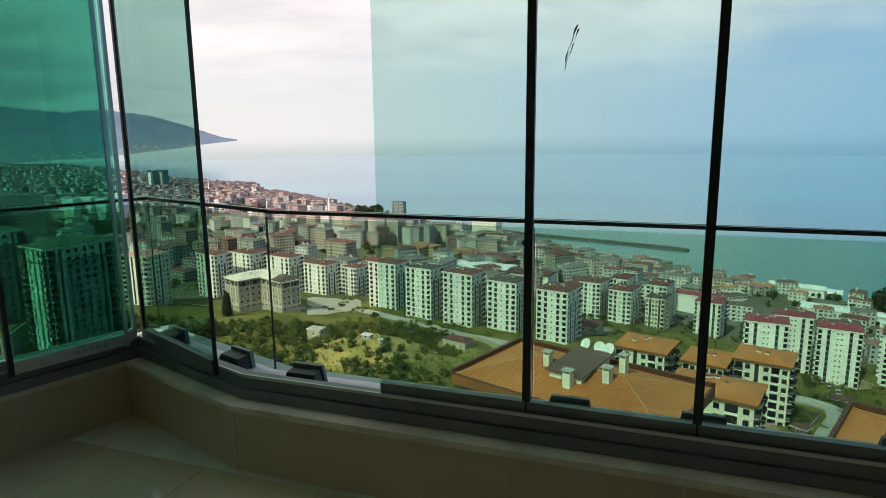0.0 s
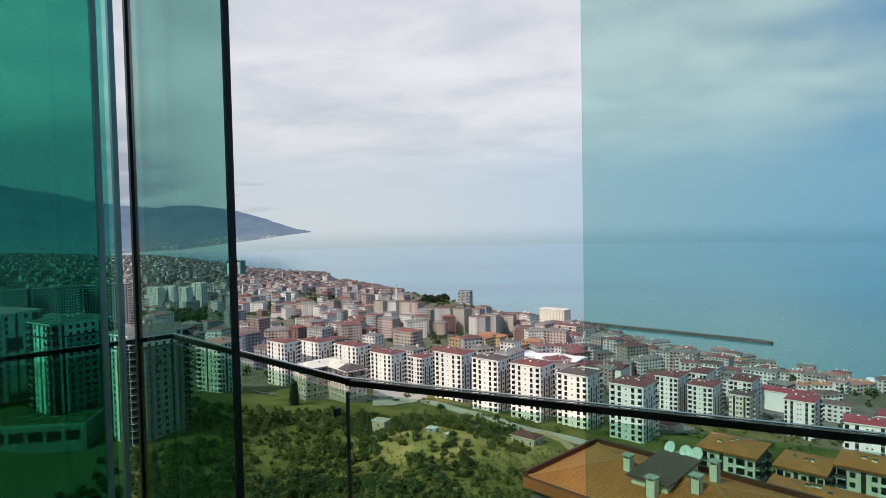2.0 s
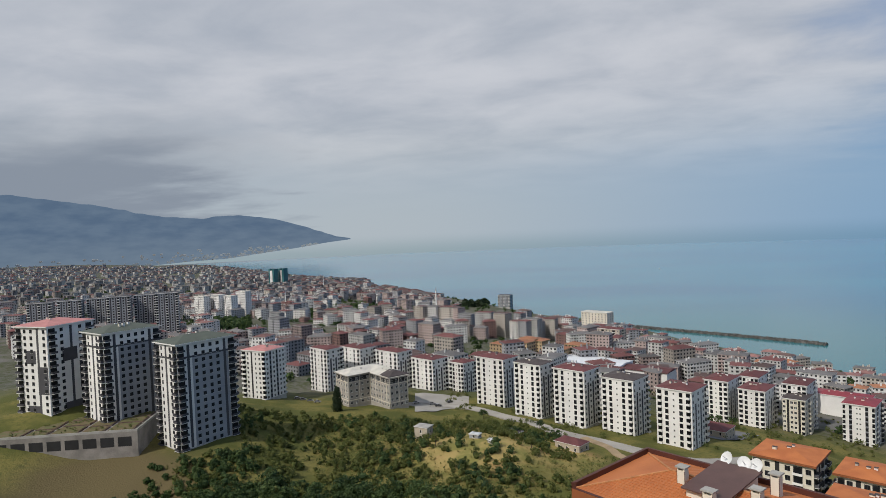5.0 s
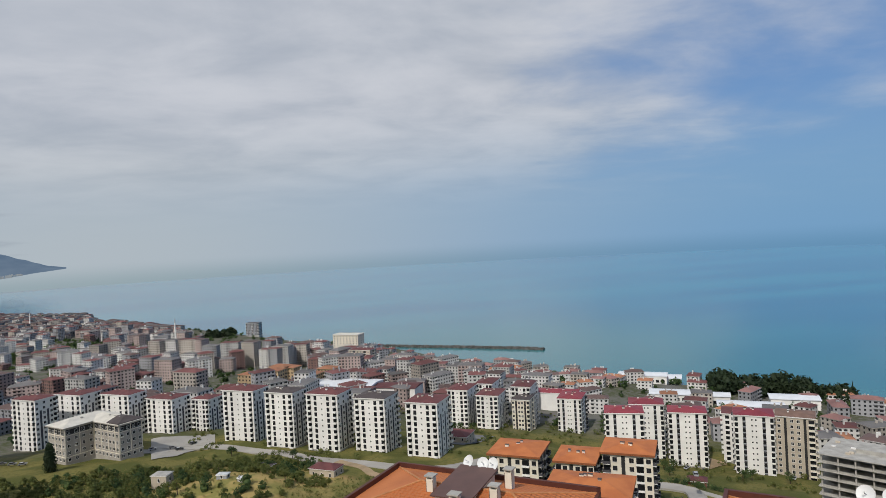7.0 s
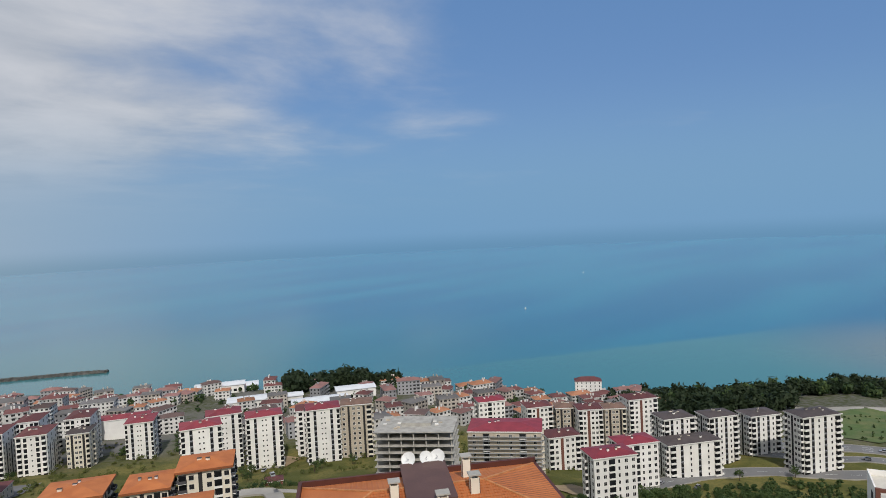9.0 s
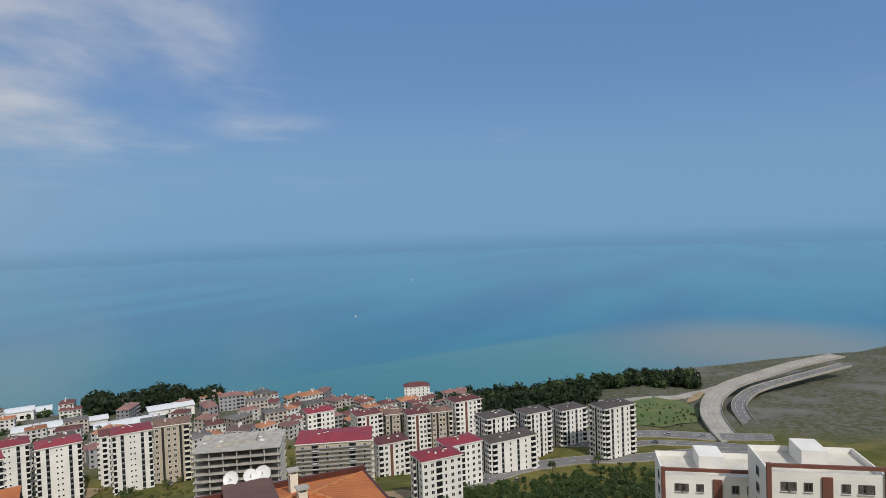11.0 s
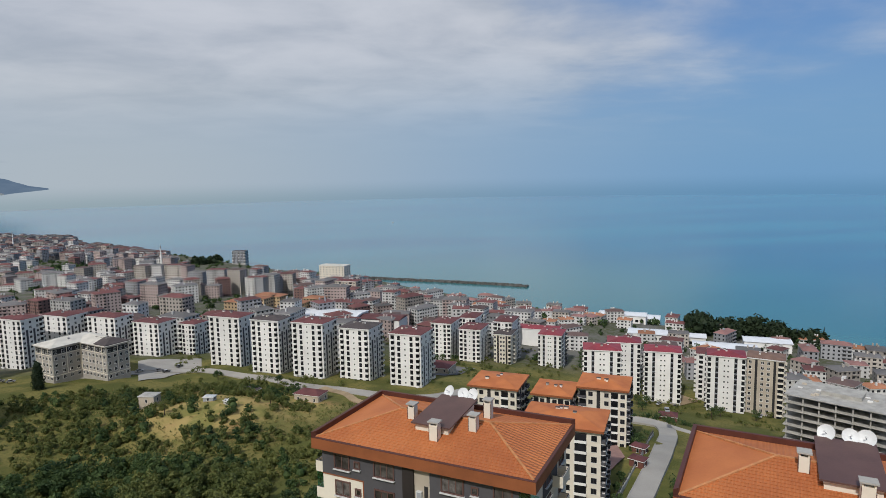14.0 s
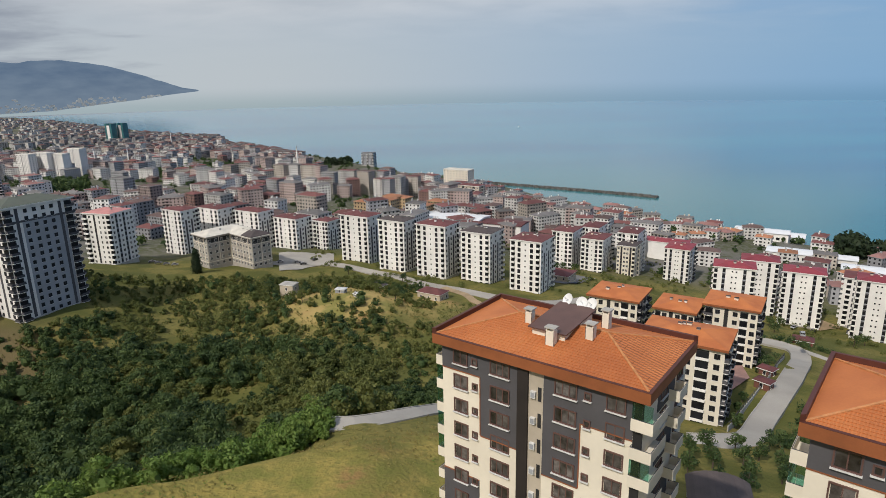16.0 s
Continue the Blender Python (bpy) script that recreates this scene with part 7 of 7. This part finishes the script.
# ---- town ----
TOWNWALLS = [material("town_" + n, c, 0.9, scale=0.03, fine=0.8, vary=0.1, each=0.3) for n, c in (("white_render", (0.60, 0.585, 0.56)), ("beige_render", (0.44, 0.395, 0.345)), ("rose_render", (0.41, 0.325, 0.30)), ("grey_render", (0.31, 0.31, 0.32)), ("ochre_render", (0.60, 0.44, 0.26)), ("brown_render", (0.20, 0.12, 0.105)))]
TOWNROOFS = [material("town_" + n, c, 0.9, scale=0.06, fine=1.0, vary=0.14, each=0.25) for n, c in (("red_tile", (0.155, 0.06, 0.055)), ("brown_tile", (0.12, 0.078, 0.07)), ("grey_tile", (0.15, 0.142, 0.138)), ("orange_tile", (0.36, 0.16, 0.085)), ("rose_tile", (0.25, 0.13, 0.115)))]


def town_body(w, d, storeys, wall, rnd):
    b = Build()
    H = storeys * 3.0
    b.box(0, w, 0, d, -8, H, wall)
    for fx, ln in ((0, w), (1, d), (2, w), (3, d)):
        n = max(2, int(ln / 3.1))
        balc = {rnd.randrange(n), rnd.randrange(n)} if rnd.random() < 0.8 else set()
        for i in range(n):
            c = ln * (i + 0.5) / n
            for s in range(storeys):
                z0, z1, hw, o = s * 3 + 1.0, s * 3 + 2.4, 0.65, -0.06
                if i in balc:
                    z0, hw = s * 3 + 0.3, 1.05
                q = [(c - hw, o, z0), (c + hw, o, z0), (c + hw, o, z1), (c - hw, o, z1)]
                turn = {0: lambda x, y, z: (x, y, z), 1: lambda x, y, z: (w - y, x, z), 2: lambda x, y, z: (w - x, d - y, z), 3: lambda x, y, z: (y, d - x, z)}[fx]
                # balcony bays get a near-black face, their shade put into its colour
                b.face([turn(*v) for v in q], PANE if i not in balc else VOID)
                if i in balc and fx in (0, 1, 3):
                    lo = [turn(*v) for v in ((c - 1.4, -1.0, s * 3 + 0.05), (c + 1.4, -1.0, s * 3 + 0.05), (c + 1.4, 0, s * 3 + 0.05), (c - 1.4, 0, s * 3 + 0.05))]
                    b.hull(lo, [(x, y, s * 3 + 1.0) for x, y, z in lo], wall)
    return b.mesh("wall")


def town():
    rnd = random.Random(12)
    kinds = []
    for k in range(52):
        w, d, n = rnd.uniform(12, 26), rnd.uniform(11, 16), rnd.choice((3, 4, 5, 5, 6, 6, 7, 7, 8, 9))
        if k >= 38:
            n = 2 if k < 41 else rnd.choice((3, 4))
            w, d = (rnd.uniform(9, 15), rnd.uniform(8, 12)) if k < 41 else (rnd.uniform(10, 20), rnd.uniform(9, 14))
        wall = TOWNWALLS[rnd.choice((0, 0, 0, 0, 1, 1, 2, 2, 3, 3, 5))]
        if k >= 41:
            wall = TOWNWALLS[(0, 0, 1, 0, 0, 3, 0, 0, 1, 0, 0)[k - 41]]
        body = town_body(w, d, n, wall, rnd)
        r = Build()
        hip_roof(r, w, d, n * 3.0, 0.5, rnd.uniform(1.3, 2.4), TOWNROOFS[rnd.choice((0, 0, 0, 1, 1, 2, 2, 4)) if k < 41 else (0, 4, 2, 0, 3, 4, 0, 1, 4, 3, 0)[k - 41]], wall)
        for c in range(3):
            cx, cy = rnd.uniform(3, w - 3), rnd.uniform(3, d - 3)
            r.box(cx - 0.5, cx + 0.5, cy - 0.5, cy + 0.5, n * 3.0 + 0.3, n * 3.0 + 3.2, wall)
        kinds.append((w, d, n, body, r.mesh("roof")))
    taken = [(EYE.x + t[1] + 8, EYE.y + t[2] + 6) for t in TOWERS] + [(-110, 392), (205, 205), (250, 185)]
    made = 0
    rest = Build()
    for ring_ in range(42):
        r = 405 + ring_ * 29 + max(0, ring_ - 14) * 5
        gap = 24.5 + r * 0.010
        az = -47.0
        while az < 92:
            az += math.degrees(gap / r) * rnd.uniform(0.82, 1.2) * (0.72 if az > 22 else 1.0)
            dist = r + rnd.uniform(-8, 8)
            if az < 0 and dist < 455 + 2.0 * abs(az):
                continue
            if az > 46 and dist < 412 and (az > 66 or dist < 405):
                continue
            if az > 70 and dist > 405:
                continue
            if 26 < az < 43 and 440 < dist and rnd.random() < 0.62:
                continue
            if 6 < az < 27 and dist < 478:
                continue
            p = polar(az, dist)
            z = min(ground_z(p.x, p.y), ground_z(p.x + 10, p.y + 8))
            sh_ = float(np.interp(az, [q[0] for q in SHORE], [q[1] for q in SHORE])) - dist
            z = max(z, 0.8)
            if sh_ < 32 + max(0, dist - 700) * 0.06 or any((p.x - a) ** 2 + (p.y - c) ** 2 < 24 ** 2 for a, c in taken[:60]):
                continue
            green = noise.noise((p.x * 0.004, p.y * 0.004, 11.0))
            if green > 0.14 and az < 0 and dist > 560:
                continue
            shore = float(np.interp(az, [q[0] for q in SHORE], [q[1] for q in SHORE])) - dist
            low = (az > 20 and dist > 430) or shore < (60 + dist * 0.17 if az > 1 else 60 + dist * 0.09 if az > 0 else dist * 0.2)
            w, d, n, body, roof = kinds[rnd.randrange(41, 52) if az > 15 else rnd.randrange(38, 41)] if low else kinds[rnd.randrange(38)]
            place = frame_at(p.x, p.y, z, rnd.choice((35, 35, 30, 45, 15, -55, -20)) + rnd.uniform(-9, 9))
            if dist > 660 or (low and dist > 560):
                for me in (body, roof):
                    k0 = len(rest.v)
                    rest.v += [tuple(place @ v.co) for v in me.vertices]
                    ms = [rest.slot(m) for m in me.materials]
                    for f in me.polygons:
                        rest.f.append(tuple(k0 + q for q in f.vertices))
                        rest.m.append(ms[f.material_index])
                continue
            top = new("town_house" if low else "town_block", body)
            top.matrix_basis = place
            tagged(top, "low town house with a tiled hipped roof" if low else "mid-rise town apartment block with a tiled hipped roof", "building", "town buildings")
            put("roof", roof, top)
            made += 1
    tagged(put("middle_town", rest), "crowded quarter of pale blocks with dull red roofs", "buildings", kind="stuff")
    # the far quarter, too small to tell apart
    b = Build()
    for i in range(4200):
        az = rnd.uniform(-60, -8)
        r0 = 1560 + max(0, -az - 20) * 6
        shore = float(np.interp(az, [q[0] for q in SHORE], [q[1] for q in SHORE]))
        dist = math.sqrt(rnd.uniform(1500 ** 2, min(4300, shore - 110) ** 2)) if shore > 1560 else 0
        if dist < 1500:
            continue
        p = polar(az, dist)
        z = ground_z(p.x, p.y)
        if z < 1.5:
            continue
        w, d, h = rnd.uniform(12, 24), rnd.uniform(11, 16), rnd.choice((6, 9, 9, 12, 15, 18) if shore - dist > 450 else (5, 6, 6, 9))
        if dist > 2600:
            h *= 0.7
        a = radians(rnd.choice((35, 30, -55)) + rnd.uniform(-8, 8))
        ux_, uy_ = Vector((math.cos(a), -math.sin(a), 0)), Vector((math.sin(a), math.cos(a), 0))
        P = [p, p + ux_ * w, p + ux_ * w + uy_ * d, p + uy_ * d]
        wall = TOWNWALLS[rnd.choice((0, 0, 0, 1, 2, 3, 3))]
        b.hull([(v.x, v.y, z - 6) for v in P], [(v.x, v.y, z + h) for v in P], wall)
        c = (P[0] + P[2]) / 2
        m = TOWNROOFS[rnd.choice((0, 1, 2, 2))]
        Q = [c + (v - c) * 1.06 for v in P]
        for k in range(4):
            b.face([(Q[k].x, Q[k].y, z + h + 0.05), (Q[(k + 1) % 4].x, Q[(k + 1) % 4].y, z + h + 0.05), (c.x, c.y, z + h + 2.2)], m)
        for s in range(1, int(h / 3) if dist < 2500 else 0):
            for k in (0, 3, 1):
                e0, e1 = P[k], P[(k + 1) % 4]
                n = Vector(((e1 - e0).y, -(e1 - e0).x, 0)).normalized() * 0.1
                for f in (0.15, 0.4, 0.65):
                    v0, v1 = e0.lerp(e1, f) + n, e0.lerp(e1, f + 0.13) + n
                    b.face([(v0.x, v0.y, z + s * 3 - 0.2), (v1.x, v1.y, z + s * 3 - 0.2), (v1.x, v1.y, z + s * 3 + 1.3), (v0.x, v0.y, z + s * 3 + 1.3)], PANE)
    # houses scattered up the lowest slopes across the bay
    for i in range(420):
        az = -21 - 45 * rnd.random()
        if noise.noise((az * 0.5, 3.0, 0.0)) < -0.25:
            continue
        p = polar(az, rnd.uniform(4650, 4765))
        e0 = float(np.interp(az, (-60, -40, -31.7, -28.8, -26.2, -22.8, -20.2), (-2.2, -2.2, -1.74, -1.66, -1.36, -1.0, -0.64)))
        z = 165 + 4745 * math.tan(radians(e0 + 1.0 * rnd.random() ** 2.6 * min(1, (-az - 20) / 12)))
        w, h = rnd.uniform(9, 24), rnd.uniform(6, 15)
        a = radians(az)
        ux_, uy_ = Vector((math.cos(a), -math.sin(a), 0)), Vector((math.sin(a), math.cos(a), 0))
        p = polar(az, 4735)
        P = [p, p + ux_ * w, p + ux_ * w + uy_ * 160, p + uy_ * 160]
        b.hull([(v.x, v.y, z) for v in P], [(v.x, v.y, z + h) for v in P], TOWNWALLS[0])
    tagged(put("far_town", b), "crowded far quarter of pale blocks along the bay", "buildings", kind="stuff")


town()


def minaret(az, dist, h):
    p = polar(az, dist)
    top = thing("minaret", pose(p.x, p.y, ground_z(p.x, p.y) - 1), "slim pale minaret with a pointed cap", "tower", "minarets")
    n = 10

    def ring_(r, z):
        return [(r * math.cos(2 * math.pi * k / n), r * math.sin(2 * math.pi * k / n), z) for k in range(n)]

    for nm, r0, r1, z0, z1, m in (("shaft", 1.6, 1.2, 0, h * 0.65, WHITE), ("gallery", 1.5, 2.0, h * 0.65, h * 0.68, WHITE), ("upper_shaft", 1.0, 0.9, h * 0.68, h * 0.84, WHITE), ("cap", 1.1, 0.05, h * 0.84, h, GREY)):
        b = Build()
        b.hull(ring_(r0, z0 + 0.004), ring_(r1, z1), m)
        put(nm, b, top)


for q in ((-10.4, 1180, 50), (-24.0, 1350, 44), (-26.4, 1300, 44), (-20.6, 1850, 50)):
    minaret(*q)
# dark towers and pale slabs beyond the terrace
for az, dist, n in ((-43.6, 860, 15), (-41.6, 845, 15), (-39.6, 850, 15), (-38.2, 815, 15), (-36.2, 830, 15), (-34.6, 800, 15)):
    p_ = polar(az, dist)
    apartment("darkt", p_.x, p_.y, 165 - 0.082 * dist - 46, 24, 18, -28, n + 2, seed=int(-az * 10))
for az, dist, n in ((-31.6, 1150, 13), (-30.4, 1150, 14), (-29.4, 1140, 13), (-28.2, 1180, 15)):
    p_ = polar(az, dist)
    apartment("slabw", p_.x, p_.y, ground_z(p_.x, p_.y) - 2, 24, 14, 20, n, seed=int(-az * 10))
p_ = polar(2.77, 800)
apartment("hotel", p_.x, p_.y, 165 - 131, 36, 16, 35, 7, seed=5)
p_ = polar(4.1, 700)
apartment("beige", p_.x, p_.y, 165 - 114 - 24.6, 27, 15, 35, 8, seed=15)
p_ = polar(-4.7, 1280)
apartment("darkt", p_.x, p_.y, 3, 26, 16, 20, 8, seed=6)
for k, (az, dist, n) in enumerate(((-12.5, 905, 11), (-11.5, 900, 11), (-10.2, 890, 11), (-9.3, 885, 11), (-8.4, 850, 9), (-6.9, 820, 10), (-5.2, 800, 10), (-2.6, 770, 9), (-1.2, 800, 9), (-23.6, 700, 9), (-25.6, 760, 10), (-19.5, 720, 8), (-16.8, 1000, 9))):
    p_ = polar(az, dist)
    t = new("town_block", town_body(19 + k % 3 * 2, 14, n, TOWNWALLS[(1, 0, 1, 2, 3, 0)[k % 6]], random.Random(40 + k)))
    t.matrix_basis = frame_at(p_.x, p_.y, ground_z(p_.x, p_.y) - 0.5, 35 - 8 * (k % 3))
    tagged(t, "tall pale town apartment slab with a shallow roof", "building", "town buildings")
    r_ = Build()
    hip_roof(r_, 19 + k % 3 * 2, 14, n * 3.0, 0.5, 1.2, TOWNROOFS[(1, 2, 0)[k % 3]], TOWNWALLS[0])
    put("roof", r_, t)
TEAL = material("teal_curtain_glass", (0.05, 0.16, 0.17), 0.25, scale=0.05, fine=0.4, vary=0.15, bump=0)
for az, wide in ((-25.35, 26), (-24.5, 24)):
    p_ = polar(az, 2100)
    t = thing("office_tower", frame_at(p_.x, p_.y, 2.0, 25), "far tower with teal glass between pale slabs", "building", "teal towers")
    for x0, x1, m_ in ((0.0, wide * 0.3, TEAL), (wide * 0.3, wide * 0.72, TOWNWALLS[0]), (wide * 0.72, wide, TEAL)):
        b = Build()
        b.box(x0, x1, 0.0 if m_ is TEAL else -1.0, 18.0, -4.0, 62.0 if m_ is TEAL else 56.0, m_)
        put("tower_bay", b, t)
for k, az in enumerate((-5.6, -3.6, -2.2, -0.4, 1.2, -3.0)):
    p_ = polar(az, 545 + 22 * (k % 3))
    t = new("town_block", town_body(17, 13, 6, TOWNWALLS[4], random.Random(k)))
    t.matrix_basis = frame_at(p_.x, p_.y, ground_z(p_.x, p_.y) + 3, 35)
    tagged(t, "ochre apartment block with an orange roof", "building", "town buildings")
    r_ = Build()
    hip_roof(r_, 17, 13, 18, 0.7, 1.8, TOWNROOFS[3], TOWNWALLS[4])
    put("roof", r_, t)
